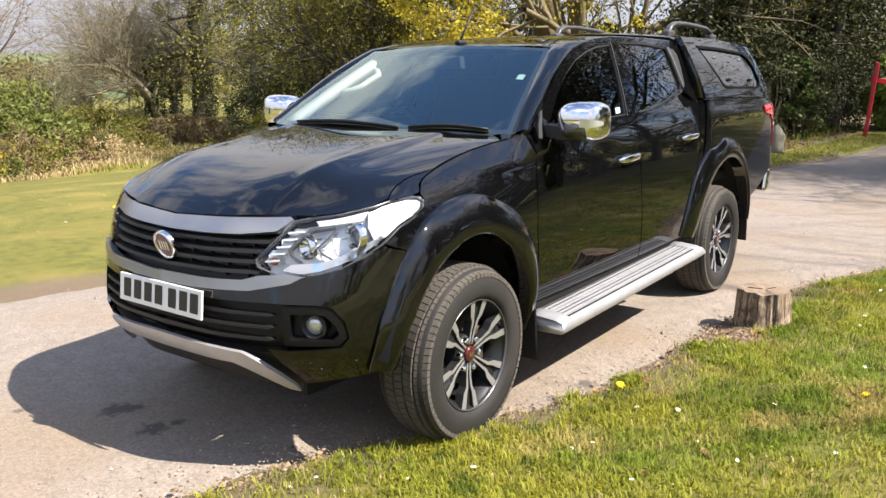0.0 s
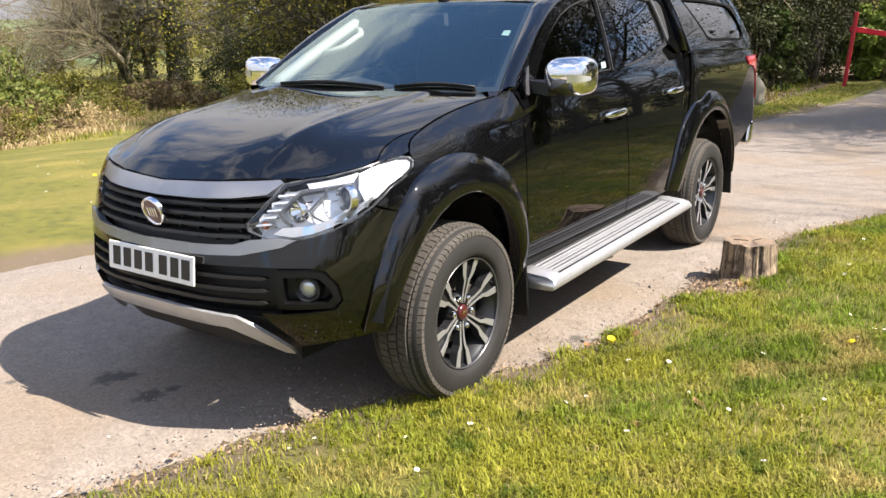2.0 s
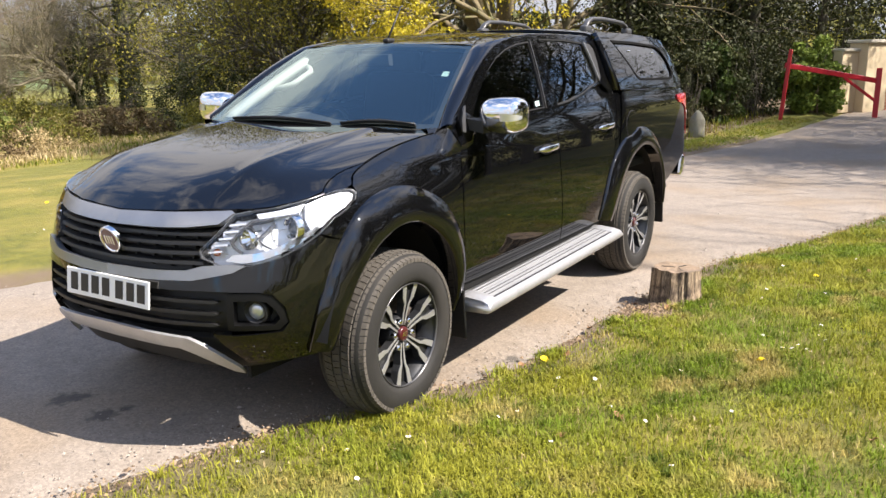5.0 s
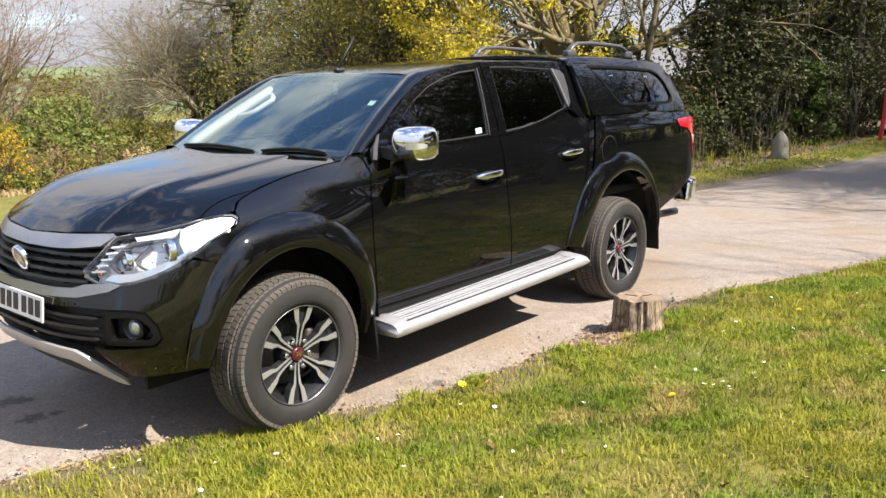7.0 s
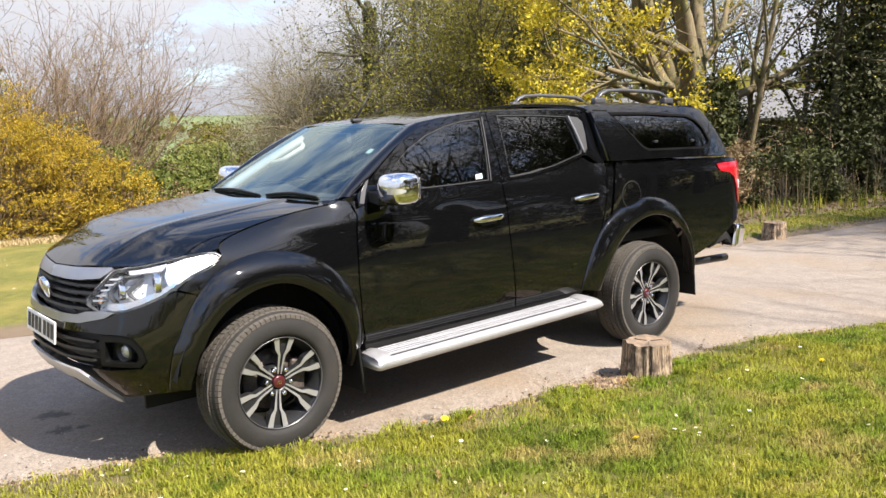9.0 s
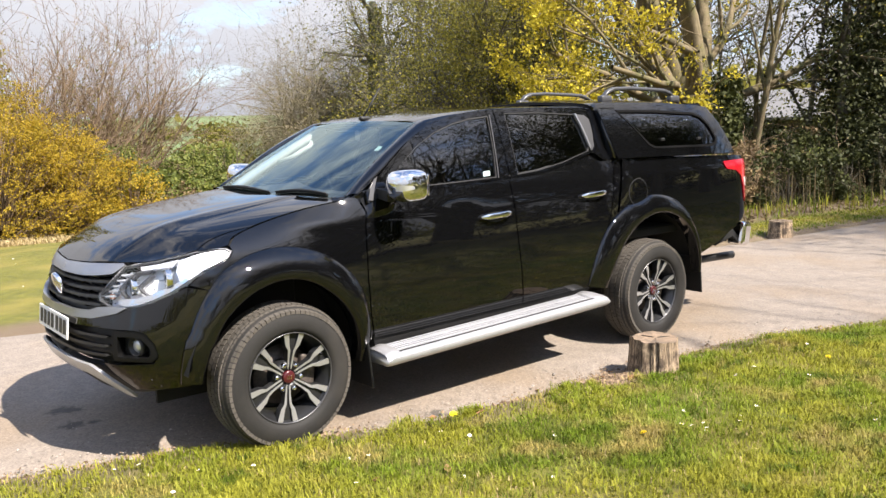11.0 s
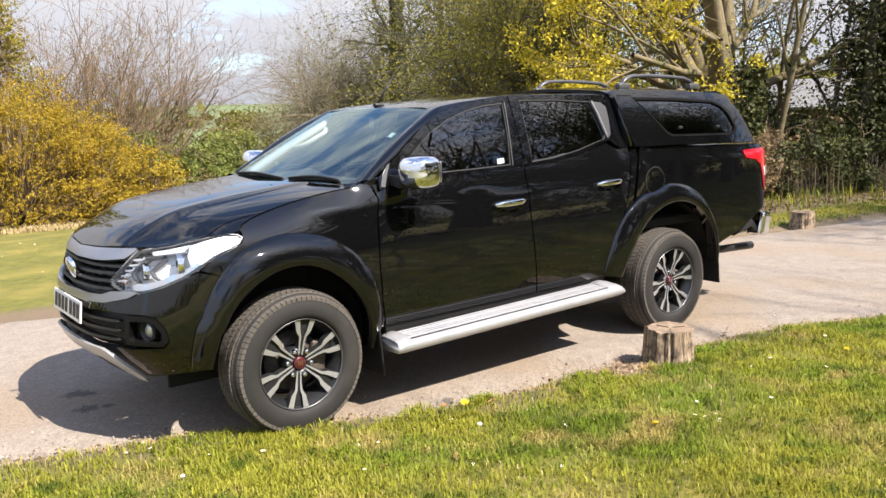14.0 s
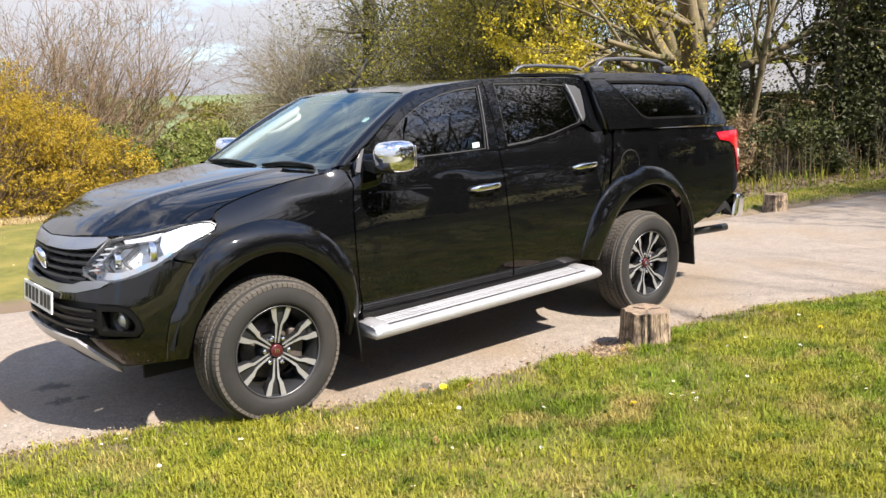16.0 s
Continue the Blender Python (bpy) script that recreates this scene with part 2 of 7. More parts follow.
def sheet(name, faces, fn, material, parent, step=0.06, rim=0.02, lift=0.0, label="", sides=(1,)):
    """A shaped panel: flat faces [(u, v), ...] are cut into a fine grid, laid on the surface fn(u, v), lifted along its normal,
    and given a turned-in rim. sides: 1 the left half as it is, -1 its mirror image, both joined into one mesh."""
    bm = bmesh.new()
    for poly in faces:
        bm.faces.new([bm.verts.new((u, v, 0)) for u, v in poly])
    bmesh.ops.remove_doubles(bm, verts=bm.verts, dist=1e-5)
    for axis in (0, 1):
        lo, hi = min(v.co[axis] for v in bm.verts), max(v.co[axis] for v in bm.verts)
        n = max(1, int((hi - lo) / step))
        for i in range(1, n):
            p, q = Vector((0, 0, 0)), Vector((0, 0, 0))
            p[axis], q[axis] = lo + (hi - lo) * i / n, 1
            bmesh.ops.bisect_plane(bm, geom=bm.verts[:] + bm.edges[:] + bm.faces[:], plane_co=p, plane_no=q, dist=1e-5)
    bmesh.ops.triangulate(bm, faces=[f for f in bm.faces if len(f.verts) > 4])
    bm.verts.index_update()
    uv = [(v.co.x, v.co.y) for v in bm.verts]
    tops = [[v.index for v in f.verts] for f in bm.faces]
    edges = [[v.index for v in e.verts] for e in bm.edges if e.is_boundary]
    bm.free()
    e = 0.004
    pts, nrm = [], []
    for u, v in uv:
        p = Vector(fn(u, v))
        n = (Vector(fn(u + e, v)) - Vector(fn(u - e, v))).cross(Vector(fn(u, v + e)) - Vector(fn(u, v - e)))
        n = n.normalized()
        pts.append(p + n * lift)
        nrm.append(n)
    verts, normals, out = [], [], []
    for side in sides:
        base = len(verts)
        for p, n in zip(pts, nrm):
            verts.append((p.x, p.y * side, p.z))
            normals.append((n.x, n.y * side, n.z))
        for f in tops:
            a, b, c = (Vector(verts[base + i]) for i in f[:3])
            right = (b - a).cross(c - b).dot(Vector(normals[base + f[0]])) >= 0
            out.append([base + i for i in (f if right else f[::-1])])
        if rim:
            top, low = {}, {}
            for a, b in edges:
                for i in (a, b):
                    if i not in low:
                        q = pts[i] - nrm[i] * rim
                        top[i], low[i] = len(verts), len(verts) + 1
                        verts.append((pts[i].x, pts[i].y * side, pts[i].z))
                        verts.append((q.x, q.y * side, q.z))
                        normals += [(0, 0, 0), (0, 0, 0)]
                out.append([top[a], top[b], low[b], low[a]])
    return hang(name, mesh_of(name, verts, out, normals), material, parent, label)


def ring(outer, inner):
    n = len(outer)
    return [[outer[i], outer[(i + 1) % n], inner[(i + 1) % n], inner[i]] for i in range(n)]


def loft(rows, closed=False):
    """A skin over rows of points with equal counts: verts, faces."""
    m = len(rows[0])
    verts = [tuple(p) for r in rows for p in r]
    faces = [[i * m + j, i * m + (j + 1) % m, (i + 1) * m + (j + 1) % m, (i + 1) * m + j]
             for i in range(len(rows) - 1) for j in range(m if closed else m - 1)]
    return verts, faces


def skin(name, rows, material, parent, closed=False, caps=False, label="", smooth_faces=True, sides=(1,)):
    v, f = loft(rows, closed)
    m = len(rows[0])
    if caps:
        f = f + [list(range(m))[::-1], list(range(len(v) - m, len(v)))]
    verts, faces = [], []
    for side in sides:
        b = len(verts)
        verts += [(p[0], p[1] * side, p[2]) for p in v]
        faces += [[b + i for i in (q if side > 0 else q[::-1])] for q in f]
    me = mesh_of(name, verts, faces, None, smooth_faces)
    bm = bmesh.new()
    bm.from_mesh(me)
    bmesh.ops.recalc_face_normals(bm, faces=bm.faces)
    bm.to_mesh(me)
    bm.free()
    return hang(name, me, material, parent, label)


def tube_rows(path, radii, sides=8):
    """Rings of points round a path, for skin()."""
    rows = []
    path = [Vector(p) for p in path]
    for i, p in enumerate(path):
        d = (path[min(i + 1, len(path) - 1)] - path[max(i - 1, 0)]).normalized()
        a = d.cross(Vector((0, 0, 1)) if abs(d.z) < 0.9 else Vector((0, 1, 0))).normalized()
        b = d.cross(a)
        r = radii[i] if isinstance(radii, (list, tuple)) else radii
        rows.append([p + (a * math.cos(2 * math.pi * k / sides) + b * math.sin(2 * math.pi * k / sides)) * r for k in range(sides)])
    return rows


def rounded_box(size, bevel=0.02, segments=2, at=(0, 0, 0), turn=None):
    bm = bmesh.new()
    bmesh.ops.create_cube(bm, size=1, matrix=Matrix.Diagonal((*size, 1)))
    if bevel:
        bmesh.ops.bevel(bm, geom=bm.edges[:], offset=bevel, segments=segments, profile=0.5, affect="EDGES", clamp_overlap=True)
    m = Matrix.Translation(at) @ (turn.to_4x4() if turn else Matrix())
    bmesh.ops.transform(bm, matrix=m, verts=bm.verts)
    return bm


def lathe(profile, axis="y", turns=48):
    """A surface of revolution: profile of (radius, along) pairs round the y axis (or z)."""
    rows = []
    for k in range(turns):
        a = 2 * math.pi * k / turns
        c, s = math.cos(a), math.sin(a)
        rows.append([(r * c, h, r * s) if axis == "y" else (r * c, r * s, h) for r, h in profile])
    rows.append(rows[0])
    v, f = loft(rows)
    me = mesh_of("turned", v, f)
    bm = bmesh.new()
    bm.from_mesh(me)
    bpy.data.meshes.remove(me)
    bmesh.ops.remove_doubles(bm, verts=bm.verts, dist=1e-6)
    bmesh.ops.recalc_face_normals(bm, faces=bm.faces)
    for q in bm.faces:
        q.smooth = True
    return bm
# ---- the pickup's surfaces ----
def hermite(pairs):
    """A smooth curve through (t, value) pairs, without overshoot."""
    ts = [p[0] for p in pairs]
    vs = [p[1] for p in pairs]
    n = len(ts)
    d = [(vs[i + 1] - vs[i]) / (ts[i + 1] - ts[i]) for i in range(n - 1)]
    m = [d[0]]
    for i in range(1, n - 1):
        m.append(0.0 if d[i - 1] * d[i] <= 0 else 2 * d[i - 1] * d[i] / (d[i - 1] + d[i]))
    m.append(d[-1])

    def f(t):
        if t <= ts[0]:
            return vs[0] + m[0] * (t - ts[0])
        if t >= ts[-1]:
            return vs[-1] + m[-1] * (t - ts[-1])
        i = 0
        while t > ts[i + 1]:
            i += 1
        h = ts[i + 1] - ts[i]
        u = (t - ts[i]) / h
        return ((2 * u ** 3 - 3 * u ** 2 + 1) * vs[i] + (u ** 3 - 2 * u ** 2 + u) * h * m[i]
                + (3 * u ** 2 - 2 * u ** 3) * vs[i + 1] + (u ** 3 - u ** 2) * h * m[i + 1])
    return f


def smooth(a, b, t):
    u = min(1.0, max(0.0, (t - a) / (b - a)))
    return u * u * (3 - 2 * u)


# the plan outline of the body at bumper height, from the nose round to the tail
PLAN = [(-0.875, 0), (-0.862, 0.26), (-0.815, 0.45), (-0.725, 0.63), (-0.62, 0.735), (-0.45, 0.812), (-0.2, 0.845), (0.3, 0.862),
        (1.0, 0.868), (2.0, 0.868), (3.0, 0.868), (3.7, 0.862), (4.08, 0.852), (4.22, 0.825), (4.27, 0.75), (4.28, 0.6), (4.28, 0)]
RUN = [0.0]
for (xa, ya), (xb, yb) in zip(PLAN, PLAN[1:]):
    RUN.append(RUN[-1] + math.hypot(xb - xa, yb - ya))
plan_x = hermite([(s, p[0]) for s, p in zip(RUN, PLAN)])
plan_y = hermite([(s, p[1]) for s, p in zip(RUN, PLAN)])
s_of_x = hermite([(p[0], s) for s, p in list(zip(RUN, PLAN))[2:14]])
nose_inset = hermite([(0.38, 0.09), (0.45, 0.04), (0.52, 0.006), (0.56, 0.0), (0.67, 0.008), (0.74, 0.022), (0.86, 0.05), (0.935, 0.078), (1.0, 0.12), (1.1, 0.25)])
side_inset = hermite([(0.38, 0.06), (0.46, 0.03), (0.58, 0.008), (0.72, 0.0), (0.85, 0.003), (0.98, 0.01), (1.06, 0.018), (1.12, 0.026), (1.2, 0.044), (1.26, 0.062), (1.34, 0.10), (1.45, 0.15)])


def body(s, z):
    """The left half of the body shell: s runs round the plan outline, z is the height."""
    x, y = plan_x(s), plan_y(s)
    dx, dy = plan_x(s + 0.01) - plan_x(s - 0.01), plan_y(s + 0.01) - plan_y(s - 0.01)
    k = math.hypot(dx, dy)
    nx, ny = -dy / k, dx / k
    w = smooth(0.6, 1.15, s)
    side = side_inset(z) + 0.045 * (1 - smooth(-0.3, 0.7, x)) * max(0, (z - 0.88) / 0.16) ** 2 * w
    side *= 1 - 0.75 * smooth(2.45, 2.75, x)
    side += 0.020 * smooth(2.60, 2.80, x) * smooth(1.22, 1.33, z)
    o = nose_inset(z) * (1 - w) + side * w
    crease = smooth(0.02, 0.40, x) * (1 - smooth(0.75, 1.45, x))
    if crease > 0:
        u = z - 1.118 - 0.045 * (x - 0.3)
        o -= 0.013 * crease * math.exp(-(u / (0.05 if u > 0 else 0.022)) ** 2)
    return Vector((x - nx * o, -(y - ny * o), z))


def cabside(x, z):
    """The glasshouse side, from the belt line to the roof."""
    d = z - 1.25
    return Vector((x, -(0.812 - 0.32 * d - 0.16 * d * d - 0.03 * max(0, 0.9 - x)), z))


def canopyside(x, z):
    d = z - 1.32
    return Vector((x, -(0.853 - 0.25 * d - 0.5 * max(0, d) ** 2 - 0.12 * max(0, x - 3.5) ** 2), z))


bonnet_line = hermite([(-0.80, 0.955), (-0.76, 0.99), (-0.68, 1.05), (-0.55, 1.11), (-0.38, 1.162), (-0.1, 1.207), (0.207, 1.243), (0.5, 1.27)])


bonnet_nose_x = hermite([(0, -0.778), (0.146, -0.768), (0.289, -0.751), (0.409, -0.712), (0.514, -0.662), (0.594, -0.617), (0.663, -0.565), (0.722, -0.481), (0.751, -0.395), (0.766, -0.316), (0.778, -0.233)])
bonnet_nose_drop = hermite([(0, 0.005), (0.146, 0.008), (0.289, 0.016), (0.409, 0.035), (0.514, 0.045), (0.594, 0.050), (0.663, 0.043), (0.722, 0.032), (0.751, 0.024), (0.78, 0.026)])


def bonnet(x, y):
    """The bonnet's height at (x, y), with its two soft ridges and a nose that rolls down to the lamps."""
    a = abs(y)
    if a < 0.83:
        drop = bonnet_nose_drop(min(a, 0.78)) * math.exp(-(max(0.0, x - bonnet_nose_x(min(a, 0.78))) / 0.17) ** 2)
    else:
        drop = 0.0
    fall = 0.115 - 0.075 * smooth(-0.3, 0.45, x)
    ridge = 0.006 * math.exp(-((a - 0.452 - 0.05 * x) / 0.035) ** 2) * smooth(-0.78, -0.4, x)
    return Vector((x, y, bonnet_line(x + 0.16 * a ** 2.6) - fall * (a / 0.78) ** 3.5 + ridge - 0.009 * smooth(0.41, 0.50, a) - drop))


roof_line = hermite([(0.98, 1.625), (1.1, 1.655), (1.35, 1.69), (1.7, 1.712), (2.1, 1.72), (2.6, 1.712), (2.7, 1.705)])


def roof(x, y):
    a = abs(y)
    return Vector((x, y, roof_line(x + 0.05 * a * a * (1 - smooth(1.0, 1.6, x))) - 0.02 * (a / 0.6) ** 2 - 0.03 * max(0, (a - 0.5) / 0.15) ** 2))


def screen(v, y):
    """The windscreen: v from 0 at its base to 1 at the roof."""
    a = abs(y)
    x0, z0, x1, z1 = 0.235 + 0.36 * a ** 2.4, 1.235 - 0.0 * a, 1.02 + 0.10 * a ** 2, 1.642 - 0.06 * a ** 2
    return Vector((x0 + (x1 - x0) * v, y, z0 + (z1 - z0) * v + 0.03 * v * (1 - v)))
# ---- ground, drive and lawns ----
near_edge = hermite([(-30, 9.5), (-8, 2.0), (-4, 0.7), (-1.24, -0.27), (-0.5, -0.49), (0.25, -0.86), (0.85, -1.09), (2.17, -1.20), (3.34, -1.31), (4.7, -1.82), (7, -2.4), (12, -3.4), (20, -5), (60, -12)])
far_edge = hermite([(-30, 14), (-8, 5.3), (-4, 4.0), (-0.56, 3.1), (0.5, 2.9), (3, 2.42), (8, 1.42), (11, 1.08), (15, 0.35), (20, -0.4), (60, -7)])


def climb(x):
    return 0.045 * max(0.0, min(x, 60) - 13.0)


def ground_z(x, y):
    a, b = near_edge(x), far_edge(x)
    n = noise.noise((x * 0.9, y * 0.9, 0.3)) * 0.012 + noise.noise((x * 0.25, y * 0.25, 5.1)) * 0.03
    d = math.hypot(x - 2, y)
    if a < y < b:
        z = -0.03
    elif y <= a:
        z = 0.002 + 0.02 * smooth(0, 0.15, a - y) + min(0.055 * (a - y), 0.22) + n * smooth(0.1, 0.6, a - y)
    else:
        z = 0.002 + 0.02 * smooth(0, 0.15, y - b) + n * smooth(0.1, 0.6, y - b) - 0.085 * min(max(0, y - b - 5.0), 7.0) - 0.012 * min(max(0, y - b - 12), 18)
    far = max(0.0, d - 35)
    z += -1.4 * smooth(0, 60, far) + 10.5 * smooth(60, 420, far) + 6 * smooth(400, 1500, far) * (0.6 + 0.4 * noise.noise((x * 0.002, y * 0.002, 1)))
    return z + climb(x)


def spread(dense0, dense1, step, far, grow):
    xs = [dense0 + step * i for i in range(int((dense1 - dense0) / step) + 1)]
    s, a = step, xs[-1]
    hi = []
    while a < far:
        s *= grow
        a += s
        hi.append(a)
    s, a = step, xs[0]
    lo = []
    while a > -far:
        s *= grow
        a -= s
        lo.append(a)
    return lo[::-1] + xs + hi


gx, gy = spread(-3, 12, 0.11, 2400, 1.12), spread(-5, 5.5, 0.10, 2400, 1.12)
verts = [(x, y, ground_z(x, y)) for x in gx for y in gy]
m = len(gy)
faces = [[i * m + j, (i + 1) * m + j, (i + 1) * m + j + 1, i * m + j + 1] for i in range(len(gx) - 1) for j in range(m - 1)]
gme = mesh_of("ground", verts, faces)
soil = gme.attributes.new("soil", "FLOAT", "POINT")
vals = []
for x, y, z in verts:
    a, b = near_edge(x), far_edge(x)
    k = noise.noise((x * 2.1, y * 2.1, 2)) * 0.5 + 0.5
    d = min(abs(y - a), abs(y - b) * 1.3)
    v = max(0, 1.25 - d / (0.12 + 0.34 * k)) if -5 < x < 14 else 0
    v = max(v, 1.3 - math.hypot((x - 2.05) / 0.42, (y + 1.33) / 0.22))
    if 8.5 < x < 24:
        v = max(v, smooth(0.75, 1.25, y - b + 0.3 * noise.noise((x * 1.2, y * 1.2, 5))) * smooth(8.5, 10.5, x) * (1 - smooth(9, 14, y)))
    vals.append(min(1, max(0, v)))
soil.data.foreach_set("value", vals)

GRASS = grained("lawn", (0.046, 0.052, 0.006), (0.225, 0.21, 0.028), 9, 190, (0.8, 0.95), 0.9, 0.03, third=(0.24, 0.195, 0.040), patch=0.9)
t = GRASS.node_tree
att, sm, sn, sr = (t.nodes.new(n) for n in ("ShaderNodeAttribute", "ShaderNodeMixRGB", "ShaderNodeTexNoise", "ShaderNodeValToRGB"))
att.attribute_name = "soil"
sn.inputs["Scale"].default_value, sn.inputs["Detail"].default_value = 45, 8
sr.color_ramp.elements[0].color, sr.color_ramp.elements[1].color = (0.15, 0.108, 0.07, 1), (0.33, 0.255, 0.175, 1)
sr.color_ramp.elements[0].position, sr.color_ramp.elements[1].position = 0.38, 0.62
t.links.new(sn.outputs[0], sr.inputs[0])
old = t.nodes["Principled BSDF"].inputs["Base Color"].links[0].from_socket
t.links.new(att.outputs["Fac"], sm.inputs[0])
t.links.new(old, sm.inputs[1])
t.links.new(sr.outputs[0], sm.inputs[2])
# far off the land breaks up into fields and hedges
fv, fr_, geo, sep = (t.nodes.new(n) for n in ("ShaderNodeTexVoronoi", "ShaderNodeValToRGB", "ShaderNodeNewGeometry", "ShaderNodeVectorMath"))
fv.inputs["Scale"].default_value = 0.012
sep.operation = "LENGTH"
t.links.new(geo.outputs["Position"], sep.inputs[0])
t.links.new(geo.outputs["Position"], fv.inputs["Vector"])
fr_.color_ramp.interpolation = "CONSTANT"
fr_.color_ramp.elements[0].color, fr_.color_ramp.elements[1].color = (0.09, 0.12, 0.045, 1), (0.15, 0.15, 0.07, 1)
for pos, col in ((0.3, (0.11, 0.155, 0.055, 1)), (0.6, (0.19, 0.155, 0.085, 1)), (0.8, (0.09, 0.12, 0.04, 1))):
    fr_.color_ramp.elements.new(pos).color = col
t.links.new(fv.outputs["Color"], fr_.inputs[0])
dist, fm = t.nodes.new("ShaderNodeMapRange"), t.nodes.new("ShaderNodeMixRGB")
dist.inputs[1].default_value, dist.inputs[2].default_value = 50, 90
t.links.new(sep.outputs["Value"], dist.inputs[0])
t.links.new(dist.outputs[0], fm.inputs[0])
t.links.new(sm.outputs[0], fm.inputs[1])
t.links.new(fr_.outputs[0], fm.inputs[2])
t.links.new(fm.outputs[0], t.nodes["Principled BSDF"].inputs["Base Color"])
gme.materials.append(GRASS)
ground = tagged(new("ground", gme), "mown spring lawn running out to fields", "ground", kind="structure")

TARMAC = grained("worn drive", (0.172, 0.146, 0.122), (0.295, 0.255, 0.217), 9, 220, (0.75, 0.95), 0.35, 0.006, third=(0.225, 0.178, 0.132), patch=0.8)
t = TARMAC.node_tree
peb, pr, pm = (t.nodes.new(n) for n in ("ShaderNodeTexVoronoi", "ShaderNodeValToRGB", "ShaderNodeMixRGB"))
peb.inputs["Scale"].default_value = 95
pr.color_ramp.elements[0].color, pr.color_ramp.elements[1].color = (0.62, 0.60, 0.58, 1), (1.2, 1.17, 1.12, 1)
tc = t.nodes.new("ShaderNodeTexCoord")
t.links.new(tc.outputs["Object"], peb.inputs["Vector"])
t.links.new(peb.outputs["Color"], pr.inputs[0])
pm.blend_type = "MULTIPLY"
pm.inputs[0].default_value = 0.8
old = t.nodes["Principled BSDF"].inputs["Base Color"].links[0].from_socket
t.links.new(old, pm.inputs[1])
t.links.new(pr.outputs[0], pm.inputs[2])
t.links.new(pm.outputs[0], t.nodes["Principled BSDF"].inputs["Base Color"])
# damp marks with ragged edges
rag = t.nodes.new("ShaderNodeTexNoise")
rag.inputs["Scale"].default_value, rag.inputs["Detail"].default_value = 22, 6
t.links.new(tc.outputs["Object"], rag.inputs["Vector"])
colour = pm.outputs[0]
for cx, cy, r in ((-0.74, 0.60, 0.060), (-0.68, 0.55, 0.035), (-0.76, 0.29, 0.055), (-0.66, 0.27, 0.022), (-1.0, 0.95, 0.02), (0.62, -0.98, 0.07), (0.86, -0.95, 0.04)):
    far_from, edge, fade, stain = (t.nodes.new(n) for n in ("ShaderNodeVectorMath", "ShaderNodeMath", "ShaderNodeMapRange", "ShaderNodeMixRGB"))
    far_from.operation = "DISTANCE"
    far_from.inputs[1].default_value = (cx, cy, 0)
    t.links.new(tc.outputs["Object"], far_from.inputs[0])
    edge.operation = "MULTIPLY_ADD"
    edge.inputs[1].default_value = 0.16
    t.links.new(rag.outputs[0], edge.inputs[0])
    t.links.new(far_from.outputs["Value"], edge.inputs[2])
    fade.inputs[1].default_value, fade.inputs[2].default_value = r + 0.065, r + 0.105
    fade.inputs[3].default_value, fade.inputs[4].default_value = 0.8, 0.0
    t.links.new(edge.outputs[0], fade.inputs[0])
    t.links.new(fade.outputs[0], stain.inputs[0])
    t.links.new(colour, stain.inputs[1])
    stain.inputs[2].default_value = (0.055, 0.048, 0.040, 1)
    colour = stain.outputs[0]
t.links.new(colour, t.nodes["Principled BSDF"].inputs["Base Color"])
rows = []
x = -40.0
while x < 62:
    a = near_edge(x) + 0.045 * noise.noise((x * 3.1, 0, 0)) + 0.03 * noise.noise((x * 9, 0, 4))
    b = far_edge(x) + 0.05 * noise.noise((x * 2.7, 3, 0)) + 0.03 * noise.noise((x * 9, 7, 4))
    row = []
    for k in range(15):
        u = k / 14
        y = a - 0.03 + (b - a + 0.06) * u
        row.append((x, y, climb(x) + (0.0 if 0 < k < 14 else -0.05) + 0.004 * noise.noise((x * 1.3, y * 1.3, 0))))
    rows.append(row)
    x += 0.06 if -3 < x < 12 else 0.5
v, f = loft(rows)
rme = mesh_of("road", v, f)
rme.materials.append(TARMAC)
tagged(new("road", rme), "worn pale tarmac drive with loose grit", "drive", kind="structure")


def turf(x, y):
    """The height of whatever is walked on."""
    return climb(x) if near_edge(x) < y < far_edge(x) else ground_z(x, y)


def sward(name, green, lime, dry, deep, low=0.45, high=1.35):
    """Grass blades: patches of fresh green, lime and dry, each blade a shade of its own."""
    m = leafy(name, (low, low, low), (high, high, high), 1.0, 0.35, 6.0)
    t = m.node_tree
    N, L = t.nodes, t.links
    co = N.new("ShaderNodeTexCoord")
    cur = None
    for scale, a, b, col in ((1.3, 0.42, 0.60, green), (2.9, 0.52, 0.66, dry), (7.0, 0.54, 0.66, deep)):
        n, r, x = (N.new(k) for k in ("ShaderNodeTexNoise", "ShaderNodeValToRGB", "ShaderNodeMixRGB"))
        n.inputs["Scale"].default_value, n.inputs["Detail"].default_value = scale, 5
        L.new(co.outputs["Object"], n.inputs["Vector"])
        r.color_ramp.elements[0].position, r.color_ramp.elements[1].position = a, b
        L.new(n.outputs[0], r.inputs[0])
        L.new(r.outputs[0], x.inputs[0])
        if cur:
            L.new(cur, x.inputs[1])
        else:
            x.inputs[1].default_value = (*lime, 1)
        x.inputs[2].default_value = (*col, 1)
        cur = x.outputs[0]
    mul = N.new("ShaderNodeMixRGB")
    mul.blend_type = "MULTIPLY"
    mul.inputs[0].default_value = 1.0
    shade = N["Principled BSDF"].inputs["Base Color"].links[0].from_socket
    L.new(cur, mul.inputs[1])
    L.new(shade, mul.inputs[2])
    for node in (N["Principled BSDF"], N["Translucent BSDF"]):
        L.new(mul.outputs[0], node.inputs[0])
    return m


